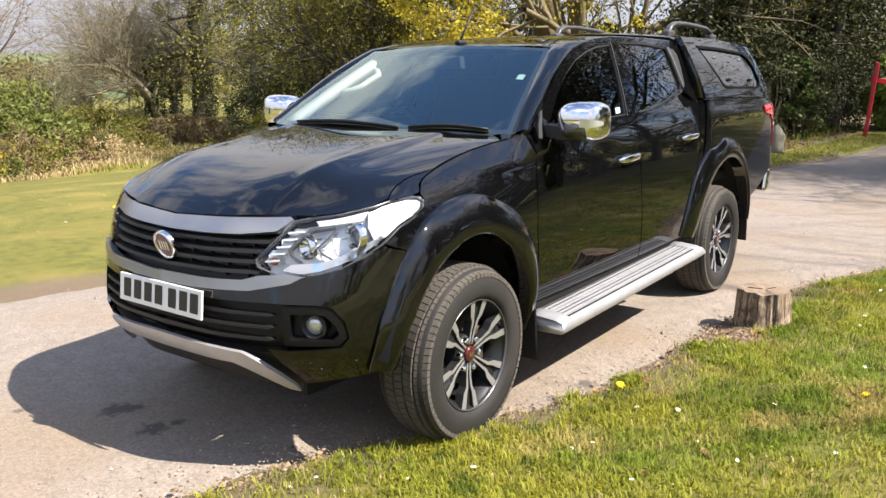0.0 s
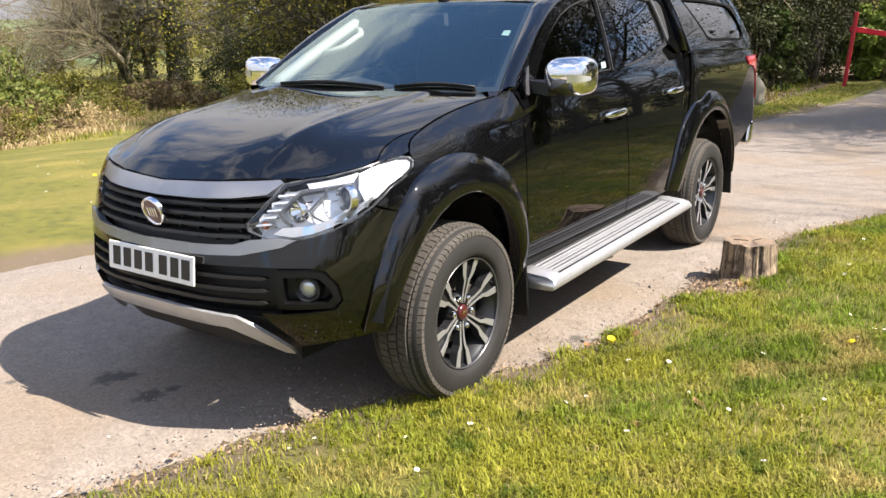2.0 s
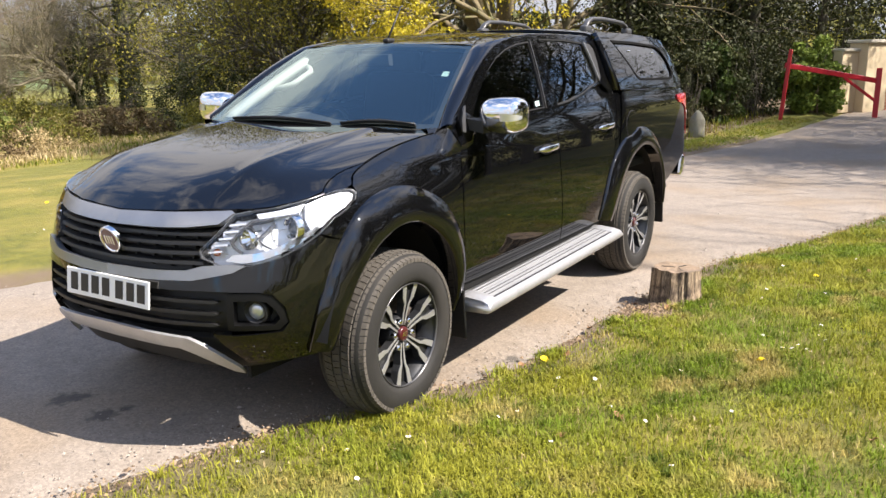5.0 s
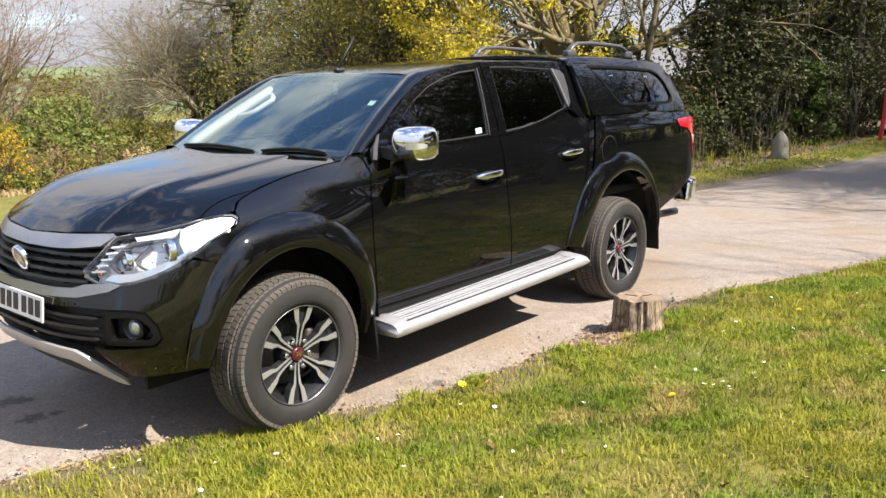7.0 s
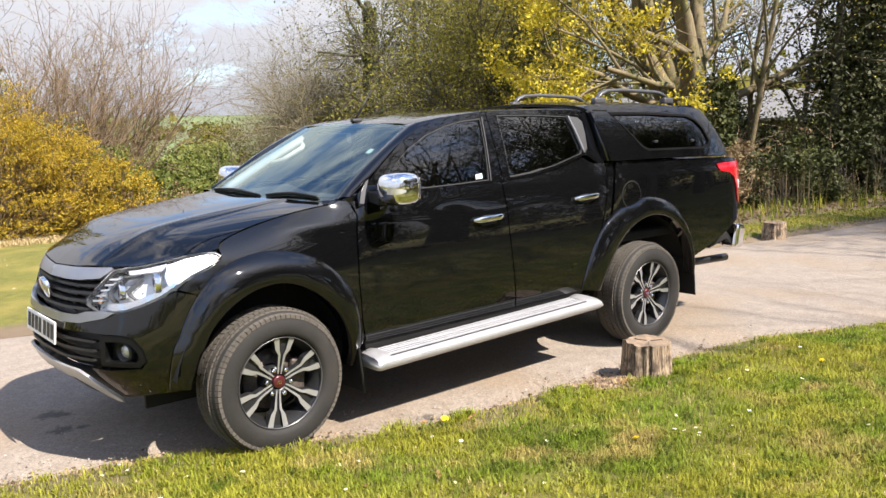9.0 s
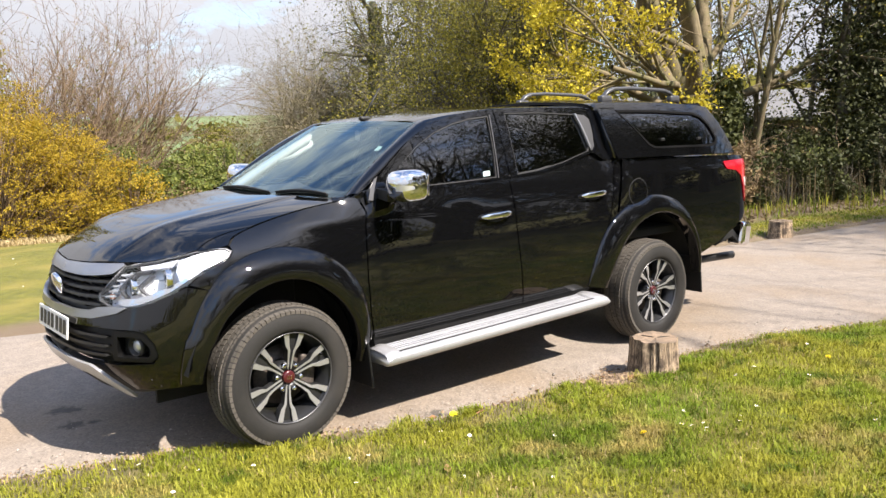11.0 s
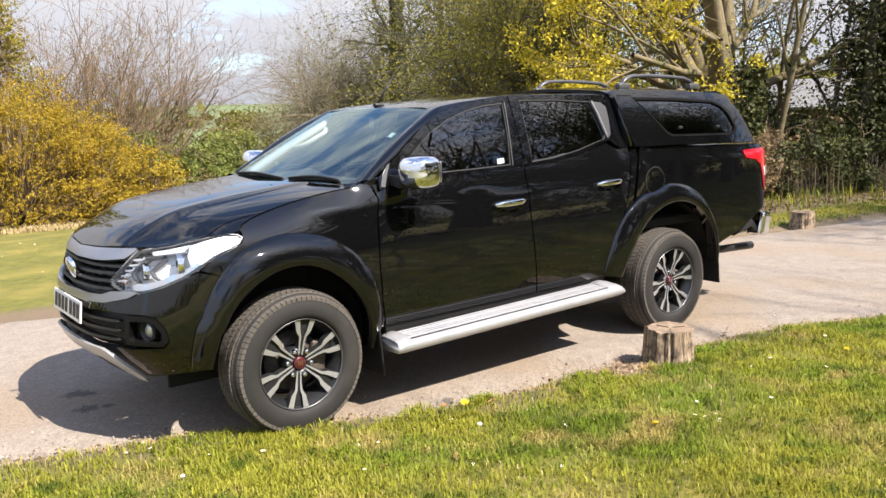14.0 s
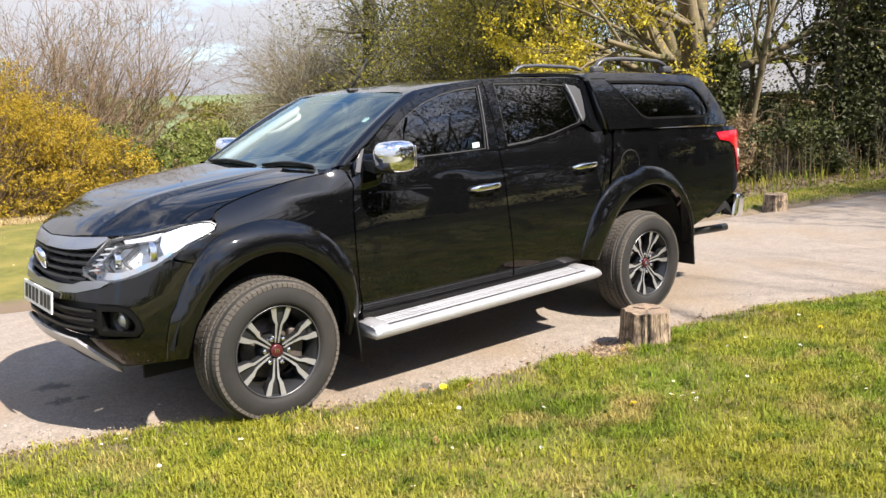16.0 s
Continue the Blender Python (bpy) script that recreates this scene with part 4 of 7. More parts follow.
# doors, cab corner, load bed
for side in BOTH:
    door = sheet("front_door", [on([(0.535, 0.470), (0.508, 0.60), (0.496, 0.81), (0.502, 1.0), (0.521, 1.16), (0.505, 1.225), (0.56, 1.237), (0.68, 1.238), (0.90, 1.243), (1.115, 1.251), (1.35, 1.262), (1.592, 1.275), (1.592, 1.2), (1.602, 0.95), (1.625, 0.72), (1.655, 0.482)])],
                 body, PAINT, truck, 0.06, 0.03, 0, "", (side,))
    rdoor = sheet("rear_door", [on([(1.664, 0.482), (1.634, 0.72), (1.611, 0.95), (1.601, 1.2), (1.601, 1.276), (1.86, 1.296), (2.1, 1.333), (2.30, 1.375), (2.42, 1.40), (2.56, 1.39), (2.575, 1.30), (2.545, 1.15), (2.50, 0.99), (2.42, 0.80), (2.36, 0.68), (2.31, 0.56), (2.275, 0.495)])],
                  body, PAINT, truck, 0.06, 0.03, 0, "", (side,))
    for dr, x, z in ((door, 1.435, 1.060), (rdoor, 2.33, 1.120)):
        s = sx(x)
        cup = sheet("handle_cup", [[(s + 0.085 * math.cos(a) , z - 0.012 + 0.03 * math.sin(a)) for a in [k * math.pi / 8 for k in range(16)]]], body, SHADOW, dr, 0.05, 0, 0.0015, "", (side,))
        rows = []
        for i in range(17):
            u = -0.125 + 0.25 * i / 16
            p = body(s + u, z + 0.04 * u)
            bow = 0.038 * (1 - (u / 0.132) ** 4) + 0.002
            w = 0.016 * (1 - (u / 0.13) ** 6) + 0.003
            c = Vector((p.x, (p.y - bow) * side, p.z))
            rows.append([c + Vector((0, 0.009 * math.cos(k * math.pi / 4), w * math.sin(k * math.pi / 4))) for k in range(8)])
        skin("door_handle", rows, CHROME, dr, True, True, "chrome door handle")
    sheet("cab_corner", [on([(2.286, 0.50), (2.32, 0.56), (2.37, 0.68), (2.43, 0.80), (2.51, 0.99), (2.554, 1.15), (2.580, 1.30), (2.566, 1.338), (2.62, 1.336), (2.632, 1.30), (2.60, 1.13), (2.565, 0.99), (2.50, 0.80), (2.44, 0.68), (2.40, 0.60)])],
          body, PAINT, truck, 0.06, 0.03, 0, "", (side,))
    bed = sheet("load_bed_side", [on([(2.665, 1.333), (3.2, 1.325), (3.7, 1.314), (4.05, 1.306)]) + [(sx(4.19), 1.295), (sx(4.22), 1.272), (sx(3.88), 1.264), (sx(3.872), 1.24), (sx(3.91), 1.20), (sx(4.05), 1.180), (sx(4.115), 1.14), (sx(4.155), 1.05), (sx(4.18), 0.95), (sx(4.215), 0.92), (sx(4.215), 0.835), (sx(4.185), 0.80)]
                                  + on([(4.05, 0.735), (3.80, 0.64), (3.56, 0.57)]) + on(arch(3.0, 0.60, 20, 158, 18)) + on([(2.46, 0.62), (2.53, 0.80), (2.59, 0.99), (2.62, 1.13), (2.652, 1.30)])], body, PAINT, truck, 0.06, 0.03, 0, "", (side,))
    flap_ring = [(2.79 + 0.103 * math.cos(k * math.pi / 14), 1.10 + 0.098 * math.sin(k * math.pi / 14)) for k in range(28)]
    flap_edge = [(2.79 + 0.096 * math.cos(k * math.pi / 14), 1.10 + 0.091 * math.sin(k * math.pi / 14)) for k in range(28)]
    if side > 0:
        flap = sheet("fuel_flap", [on(flap_edge)], body, PAINT, bed, 0.03, 0.012, 0.005, "round glossy black fuel flap", (side,))
        sheet("flap_joint", ring(on(flap_ring), on(flap_edge)), body, SHADOW, flap, 0.03, 0.0, 0.002, "", (side,))
    tail = sheet("tail_light", [[(sx(3.878), 1.260), (sx(4.215), 1.268), (sx(4.215) + 0.06, 1.262), (sx(4.215) + 0.06, 0.93), (sx(4.215), 0.925), (sx(4.182), 0.955), (sx(4.158), 1.05), (sx(4.118), 1.142), (sx(4.05), 1.183), (sx(3.912), 1.203), (sx(3.876), 1.24)]],
                 body, RED_LENS, truck, 0.03, 0.03, 0.008, "red wrap-round tail light", (side,))
    sheet("reversing_lens", [[(sx(4.17), 1.12), (sx(4.215) + 0.05, 1.12), (sx(4.215) + 0.05, 1.05), (sx(4.185), 1.05)]], body, WHITE_LENS, tail, 0.03, 0.01, 0.011, "", (side,))
    # sill under the doors
    sheet("sill", [on([(0.53, 0.40), (2.30, 0.42), (2.31, 0.50), (0.53, 0.466)])], body, SHADOW, truck, 0.2, 0.05, -0.012, "", (side,))
    # crease along the doors: a thin shut-line seal above the sill
    sheet("belt_seal", [on([(0.60, 1.238), (0.9, 1.2435), (1.115, 1.2515), (1.35, 1.2625), (1.592, 1.2755), (1.592, 1.285), (1.35, 1.273), (1.115, 1.262), (0.9, 1.254), (0.62, 1.25)])], body, TRIM, door, 0.06, 0.02, 0.003, "", (side,))
    sheet("belt_seal", [on([(1.601, 1.2765), (1.86, 1.2965), (2.1, 1.3335), (2.3, 1.3755), (2.42, 1.4005), (2.40, 1.405), (2.28, 1.386), (2.1, 1.345), (1.86, 1.307), (1.601, 1.287)])], body, TRIM, rdoor, 0.06, 0.02, 0.003, "", (side,))

gate_s0, gate_s1 = RUN[13] + 0.03, RUN[-1]
sheet("tailgate", [[(gate_s0, 0.80), (gate_s1, 0.80), (gate_s1, 1.29), (gate_s0, 1.29)]], body, PAINT, truck, 0.08, 0.03, 0, "", BOTH)

# flared arches
def flare(cx, outer, inner, a0, a1, out, side):
    rows = []
    ro, ri = hermite(outer), hermite(inner)
    for i in range(41):
        a = a0 + (a1 - a0) * i / 40
        c, s = math.cos(radians(a)), math.sin(radians(a))
        row = []
        for k, (f, lift) in enumerate(((0.0, -0.012), (0.0, 0.006), (0.06, 0.016), (0.30, out * 0.75), (0.6, out), (0.88, out), (0.97, out - 0.006), (1.0, out - 0.02), (1.0, -0.05))):
            r = ro(a) + (ri(a) - ro(a)) * f
            x, z = cx + r * c, 0.37 + r * s
            p = body(sx(x), min(z, 1.05))
            row.append((x - (0.012 if lift > 0 and a > 150 and cx < 1 else 0), (p.y - lift) * side, z))
        rows.append(row)
    return rows


for side in BOTH:
    fl = flare(0.0, [(-2, 0.492), (15, 0.520), (48, 0.609), (65, 0.637), (90, 0.655), (116, 0.652), (128, 0.622), (138, 0.592), (148, 0.566), (160, 0.545), (178, 0.512)], [(-2, 0.425), (15, 0.43), (30, 0.44), (57, 0.465), (90, 0.497), (130, 0.475), (160, 0.435), (178, 0.425)], -2, 174, 0.045, side)
    skin("front_arch_flare", fl, PAINT, truck, False, False, "glossy black flared front wheel arch")
    fl = flare(3.0, [(8, 0.54), (30, 0.60), (60, 0.665), (90, 0.70), (97, 0.705), (102, 0.694), (107, 0.690), (112, 0.702), (116, 0.724), (123, 0.731), (140, 0.745), (170, 0.735)], [(8, 0.50), (30, 0.535), (60, 0.56), (90, 0.565), (120, 0.56), (150, 0.55), (170, 0.56)], 8, 170, 0.042, side)
    skin("rear_arch_flare", fl, PAINT, truck, False, False, "glossy black flared rear wheel arch")

# wheel wells and underbody
for cx, r in ((0.0, 0.53), (3.0, 0.57)):
    for side in BOTH:
        rows = []
        for i in range(21):
            a = radians(4 + 166 * i / 20)
            rows.append([(cx + r * math.cos(a), y * side, 0.38 + r * math.sin(a)) for y in (-0.40, -0.845)])
        skin("wheel_well", rows, SHADOW, truck)
        part("well_back", rounded_box((1.05, 0.02, 0.75), 0.0, 1, (cx, -0.41 * side, 0.62)), SHADOW, truck)
part("underbody", rounded_box((4.3, 1.0, 0.14), 0.03, 1, (1.75, 0, 0.46)), SHADOW, truck, "dark underbody")
part("chassis", rounded_box((4.4, 0.86, 0.10), 0.02, 1, (1.75, 0, 0.36)), SHADOW, truck)
part("floor_pan", rounded_box((1.70, 1.62, 0.06), 0.01, 1, (1.40, 0, 0.50)), SHADOW, truck)
part("engine_bay", rounded_box((0.74, 0.96, 0.38), 0.02, 1, (-0.10, 0, 0.72)), SHADOW, truck)
part("bed_floor", rounded_box((1.50, 1.50, 0.06), 0.01, 1, (3.38, 0, 0.78)), SHADOW, truck)
for x, w in ((0.0, 1.4), (3.0, 1.4)):
    part("axle", rounded_box((0.10, w, 0.10), 0.03, 2, (x, 0, 0.36)), SHADOW, truck)

# glasshouse
FW_IN = [(0.655, 1.262), (0.715, 1.310), (0.80, 1.387), (0.945, 1.488), (1.10, 1.562), (1.25, 1.609), (1.40, 1.638), (1.560, 1.652), (1.530, 1.45), (1.495, 1.278), (1.20, 1.268), (0.90, 1.262)]
FW_OUT = [(0.53, 1.25), (0.63, 1.325), (0.75, 1.415), (0.905, 1.524), (1.065, 1.599), (1.225, 1.645), (1.39, 1.674), (1.612, 1.688), (1.606, 1.45), (1.598, 1.268), (1.20, 1.253), (0.90, 1.245)]
RW_IN = [(1.705, 1.668), (2.02, 1.668), (2.345, 1.652), (2.372, 1.57), (2.400, 1.432), (2.380, 1.400), (2.28, 1.378), (2.10, 1.336), (1.86, 1.298), (1.672, 1.284), (1.686, 1.45)]
RW_OUT = [(1.622, 1.689), (2.02, 1.697), (2.48, 1.690), (2.545, 1.62), (2.585, 1.43), (2.56, 1.375), (2.40, 1.388), (2.10, 1.318), (1.86, 1.283), (1.608, 1.268), (1.614, 1.45)]
for side in BOTH:
    sheet("front_door_frame", ring(FW_OUT, FW_IN), cabside, PAINT, truck, 0.05, 0.025, 0.004, "", (side,))
    sheet("rear_door_frame", ring(RW_OUT, RW_IN), cabside, PAINT, truck, 0.05, 0.025, 0.004, "", (side,))
    g = sheet("front_side_window", [[(0.6, 1.24), (0.64, 1.30)] + FW_IN[2:9] + [(1.49, 1.24)]], cabside, SIDEGLASS, truck, 0.06, 0.0, -0.008, "tinted side window", (side,))
    sheet("seal", ring(FW_IN, [(1.15 + (x - 1.15) * 0.985, 1.44 + (z - 1.44) * 0.96) for x, z in FW_IN]), cabside, TRIM, g, 0.08, 0.01, 0.001, "", (side,))
    g = sheet("rear_side_window", [RW_IN], cabside, PRIVACY, truck, 0.06, 0.0, -0.008, "dark privacy glass window", (side,))
    sheet("seal", ring(RW_IN, [(2.03 + (x - 2.03) * 0.982, 1.49 + (z - 1.49) * 0.96) for x, z in RW_IN]), cabside, TRIM, g, 0.08, 0.01, 0.001, "", (side,))
    sail = sheet("sail_trim", [[(2.352, 1.648), (2.44, 1.640), (2.478, 1.612), (2.470, 1.53), (2.445, 1.43), (2.408, 1.40), (2.40, 1.44), (2.378, 1.56)]], cabside, GREY_FOIL, truck, 0.04, 0.01, 0.008, "grey corner trim with bright edge", (side,))
    sheet("bright_edge", [[(2.345, 1.650), (2.360, 1.650), (2.386, 1.56), (2.410, 1.43), (2.400, 1.405), (2.394, 1.43), (2.370, 1.56)]], cabside, SATIN, sail, 0.04, 0.01, 0.012, "", (side,))
    sheet("pillar_strip", [[(1.570, 1.655), (1.577, 1.655), (1.509, 1.275), (1.502, 1.275)]], cabside, GREY_FOIL, truck, 0.06, 0.006, 0.007, "", (side,))
    # roof rail strip and screen pillar: from the screen's edge to the door frames
    rows = []
    for i in range(15):
        v = i / 14
        a = screen(v, -(0.765 - 0.185 * v))
        x, z = hermite([(0, 0.50), (0.25, 0.685), (0.5, 0.86), (0.75, 1.005), (1.0, 1.13)])(v), hermite([(0, 1.252), (0.25, 1.372), (0.5, 1.498), (0.75, 1.573), (1, 1.622)])(v)
        b = cabside(x, z)
        m = (a + b) / 2 + Vector((-0.012, -0.012, 0.012))
        rows.append([a + (m - a) * 0, a * 0.6 + m * 0.4 + Vector((-0.004, -0.004, 0.004)), m, b * 0.6 + m * 0.4 + Vector((-0.002, -0.007, 0.002)), b])
    for x in (1.25, 1.4, 1.6, 1.8, 2.0, 2.2, 2.4, 2.52, 2.60):
        a = roof(x, -0.585)
        b = cabside(x, 1.648 + 0.042 * smooth(1.25, 1.65, x) - 0.03 * smooth(2.45, 2.6, x))
        m = (a + b) / 2 + Vector((0, -0.012, 0.012))
        rows.append([a, a * 0.6 + m * 0.4 + Vector((0, -0.002, 0.004)), m, b * 0.6 + m * 0.4 + Vector((0, -0.006, 0.003)), b])
    skin("roof_rail", rows, PAINT, truck, False, False, "", True, (side,))
    rows = []
    for i in range(9):
        z = 1.37 + (1.69 - 1.37) * i / 8
        x = 2.575 - 0.02 * i / 8
        p = cabside(x, z)
        rows.append([p + Vector((-0.02, -0.004, 0)), p + Vector((0.03, 0, 0)), p + Vector((0.07, 0.04, 0)), p + Vector((0.08, 0.5, 0))])
    skin("cab_rear_pillar", rows, PAINT, truck, False, False, "", True, (side,))
    sheet("rear_pillar_panel", [[(2.425, 1.383), (2.455, 1.43), (2.484, 1.53), (2.492, 1.62), (2.47, 1.655), (2.54, 1.68), (2.58, 1.60), (2.60, 1.45), (2.60, 1.335), (2.50, 1.335)]], cabside, PAINT, truck, 0.05, 0.01, 0.010, "", (side,))

for side in BOTH:
    rows = []
    for i in range(7):
        u = i / 6
        a = body(sx(0.36 + 0.20 * u), 1.236 - 0.004 * u)
        b = screen(0.0, -0.70 - 0.065 * u) if u < 0.5 else cabside(0.44 + 0.13 * u, 1.245 + 0.03 * u)
        rows.append([a + Vector((0, -0.004, -0.03)), a + Vector((0, 0.008, 0.002)), a * 0.5 + b * 0.5 + Vector((0, 0, 0.004)), b + Vector((0.0, 0.01, -0.002))])
    skin("pillar_base", rows, PAINT, truck, False, False, "", True, (side,))

roof_poly = [(1.022 + 0.1 * y * y, y) for y in [-0.59 + 1.18 * i / 10 for i in range(11)]] + [(1.8, 0.59), (2.62, 0.59), (2.64, 0.3), (2.64, -0.3), (2.62, -0.59), (1.8, -0.59)]
sheet("roof", [roof_poly], roof, PAINT, truck, 0.06, 0.02, 0.002, "glossy black cab roof")
glass_poly = [(0.0, y) for y in (-0.76, -0.5, -0.25, 0, 0.25, 0.5, 0.76)] + [(0.5, 0.672), (1.0, 0.58), (1.0, 0.3), (1.0, 0.0), (1.0, -0.3), (1.0, -0.58), (0.5, -0.672)]
ws = sheet("windscreen", [glass_poly], screen, SCREEN, truck, 0.06, 0.0, 0, "clear windscreen")
ws.visible_shadow = False
inner = [(0.055, y * 0.955) for v, y in glass_poly[:7]] + [(0.5, 0.650), (0.965, 0.562), (0.965, 0.3), (0.965, 0), (0.965, -0.3), (0.965, -0.562), (0.5, -0.650)]
sheet("black_border", ring(glass_poly, inner), screen, SHADOW, ws, 0.06, 0, -0.004)
sheet("cowl", [[(-0.22, -0.72), (-0.22, 0.72), (0.02, 0.76), (0.02, -0.76)]], lambda v, y: screen(v, y) + Vector((0, 0, -0.015 - 0.06 * v)), TRIM, truck, 0.1, 0.0, 0, "black cowl panel")
for y0, y1 in ((-0.665, -0.30), (-0.25, 0.46)):
    rows, blade = [], []
    for i in range(9):
        u = i / 8
        p = screen(0.028 + 0.032 * math.sin(u * 3.0), y0 + (y1 - y0) * u)
        rows.append(p + Vector((-0.012, 0, 0.012)))
    w = skin("wiper", tube_rows(rows, [0.004, 0.005, 0.006, 0.007, 0.009, 0.008, 0.006, 0.005, 0.004], 6), TRIM, truck, True, True, "black wiper arm and blade")
    skin("blade", tube_rows([p + Vector((0.006, 0, -0.008)) for p in rows], 0.006, 5), SHADOW, w, True, True)
sheet("sticker", [[(0.60, -0.60), (0.60, -0.565), (0.66, -0.555), (0.66, -0.59)]], screen, STICKER, ws, 0.05, 0, -0.006, "small white sticker")
sheet("window_sticker", [[(1.395, 1.290), (1.452, 1.294), (1.457, 1.324), (1.400, 1.320)]], cabside, STICKER, truck, 0.05, 0, -0.004, "small pale sticker in the window")

# aerial
aer = part("aerial", rounded_box((0.075, 0.042, 0.028), 0.013, 2, (1.085, -0.01, roof(1.085, 0).z + 0.008)), TRIM, truck, "black whip aerial")
skin("rod", tube_rows([(1.08, -0.01, roof(1.08, 0).z + 0.02), (1.15, -0.01, roof(1.08, 0).z + 0.115), (1.215, -0.01, roof(1.08, 0).z + 0.205)], [0.007, 0.006, 0.005], 6), TRIM, aer, True, True)

# wing mirrors
for side in BOTH:
    def mir(cx, cy, cz, lx, ly, lz, e, n=14, m=20):
        rows = []
        for i in range(n + 1):
            a = -math.pi / 2 + math.pi * i / n
            row = []
            for k in range(m):
                b = 2 * math.pi * k / m
                sg = lambda q: math.copysign(abs(q) ** e, q)
                row.append((cx + lx * sg(math.cos(a)) * sg(math.cos(b)), (cy + ly * sg(math.sin(a))) * side, cz + lz * sg(math.cos(a)) * sg(math.sin(b)) * (1 - 0.10 * math.sin(a)) ))
            rows.append(row)
        return rows
    mirror = skin("wing_mirror", mir(0.690, -0.972, 1.290, 0.092, 0.112, 0.086, 0.6), CHROME, truck, True, False, "chrome wing mirror")
    rows = []
    for i in range(10):
        a = -1.38 + 1.30 * i / 9
        row = []
        for b in (math.pi - 0.075, math.pi - 0.03, math.pi + 0.03, math.pi + 0.075):
            sg = lambda q: math.copysign(abs(q) ** 0.6, q)
            row.append((0.690 + 0.0945 * sg(math.cos(a)) * sg(math.cos(b)), (-0.972 + 0.1145 * sg(math.sin(a))) * side, 1.284 + 0.086 * sg(math.cos(a)) * sg(math.sin(b))))
        rows.append(row)
    skin("indicator", rows, FOG_GLASS, mirror, False, False, "slim clear indicator lens")
    part("mirror_glass", rounded_box((0.012, 0.17, 0.115), 0.02, 2, (0.768, -0.972 * side, 1.29)), CHROME, mirror)
    skin("mirror_arm", [[(0.60, -0.80 * side, 1.225), (0.68, -0.80 * side, 1.225), (0.68, -0.80 * side, 1.275), (0.60, -0.80 * side, 1.275)],
                        [(0.61, -0.90 * side, 1.205), (0.70, -0.90 * side, 1.205), (0.70, -0.90 * side, 1.262), (0.61, -0.90 * side, 1.262)]], TRIM, mirror, True, True, "", False)
    sheet("corner_trim", [[(0.53, 1.20), (0.535, 1.262), (0.62, 1.335), (0.665, 1.345), (0.66, 1.245), (0.60, 1.22)]], lambda x, z: cabside(x, z) + Vector((0, -0.012, 0)), PAINT, truck, 0.05, 0.02, 0.004, "", (side,))
    sheet("bright_strip", [[(0.535, 1.215), (0.560, 1.27), (0.60, 1.322), (0.622, 1.335), (0.590, 1.275), (0.563, 1.21)]], lambda x, z: cabside(x, z) + Vector((0, -0.012, 0)), GREY_FOIL, truck, 0.05, 0.01, 0.008, "", (side,))

# side steps
for side in BOTH:
    def cs(x, y, z):
        return (x, -y * side, z + 0.350 + 0.028 * (x - 0.5))
    rows = []
    for x, k in ((0.50, 0.55), (0.512, 0.85), (0.54, 1.0), (0.60, 1.0), (2.20, 1.0), (2.27, 1.0), (2.30, 0.9), (2.315, 0.6)):
        up = 0.0
        rows.append([cs(x, 0.80, 0.055 * k), cs(x, 0.86, 0.06 * k), cs(x, 0.965, 0.053 * k), cs(x, 0.990, 0.046 * k), cs(x, 1.003, 0.028 * k), cs(x, 1.005, 0.006), cs(x, 0.985, -0.014 * k), cs(x, 0.80, -0.02 * k)])
    step = skin("side_step", rows, SILVER, truck, True, True, "ribbed silver side step")
    for y in (0.845, 0.870, 0.895, 0.920, 0.945):
        part("tread_rib", rounded_box((1.58, 0.010, 0.006), 0.002, 1, cs(1.39, y, 0.062 - 0.6 * max(0, y - 0.86) * 0.12), Euler((0, -0.028, 0)).to_matrix()), SILVER, step)
    for y in (0.8325, 0.8575, 0.9075, 0.9325):
        part("tread_gap", rounded_box((1.58, 0.006, 0.003), 0.001, 1, cs(1.39, y, 0.0605 - 0.6 * max(0, y - 0.86) * 0.12), Euler((0, -0.028, 0)).to_matrix()), GREY_FOIL, step, "dark groove between ribs")
    part("tread_groove", rounded_box((1.58, 0.009, 0.004), 0.001, 1, cs(1.39, 0.972, 0.0525), Euler((0.12 * side, -0.028, 0)).to_matrix()), TRIM, step, "black grip strip")
    for x0, x1 in ((0.505, 0.60), (2.17, 2.295)):
        rows = []
        for i in range(9):
            u = i / 8
            h = 0.016 * math.sin(math.pi * min(1, 0.15 + u * 0.85 if x0 > 1 else 1 - u * 0.85)) + 0.004
            x = x0 + (x1 - x0) * u
            rows.append([cs(x, 0.815, 0.05), cs(x, 0.83, 0.055 + h * 0.9), cs(x, 0.87, 0.055 + h), cs(x, 0.955, 0.050 + h * 0.6), cs(x, 0.990, 0.040 + h * 0.2), cs(x, 1.0, 0.02)])
        skin("end_cap", rows, SILVER, step, False, False)
    for x in (0.75, 1.45, 2.15):
        part("bracket", rounded_box((0.05, 0.25, 0.03), 0.005, 1, cs(x, 0.72, 0.01)), SHADOW, step)

# mud flaps, exhaust, rear bumper
for side in BOTH:
    for x, z, w in ((0.475, 0.33, 0.26), (3.545, 0.41, 0.28)):
        part("mud_flap", rounded_box((0.012, 0.24, w), 0.004, 1, (x, -0.76 * side, z), Euler((0, -0.1, 0)).to_matrix()), TRIM, truck)
    end = part("bumper_end", rounded_box((0.15, 0.15, 0.20), 0.035, 3, (4.30, -0.735 * side, 0.645), Euler((0.06 * side, 0.12, 0.12 * side)).to_matrix()), CHROME, truck, "chrome rear bumper end")
    part("bumper_bracket", rounded_box((0.28, 0.05, 0.07), 0.01, 1, (4.11, -0.70 * side, 0.63), Euler((0, -0.2, 0)).to_matrix()), SHADOW, end, "dark bracket")
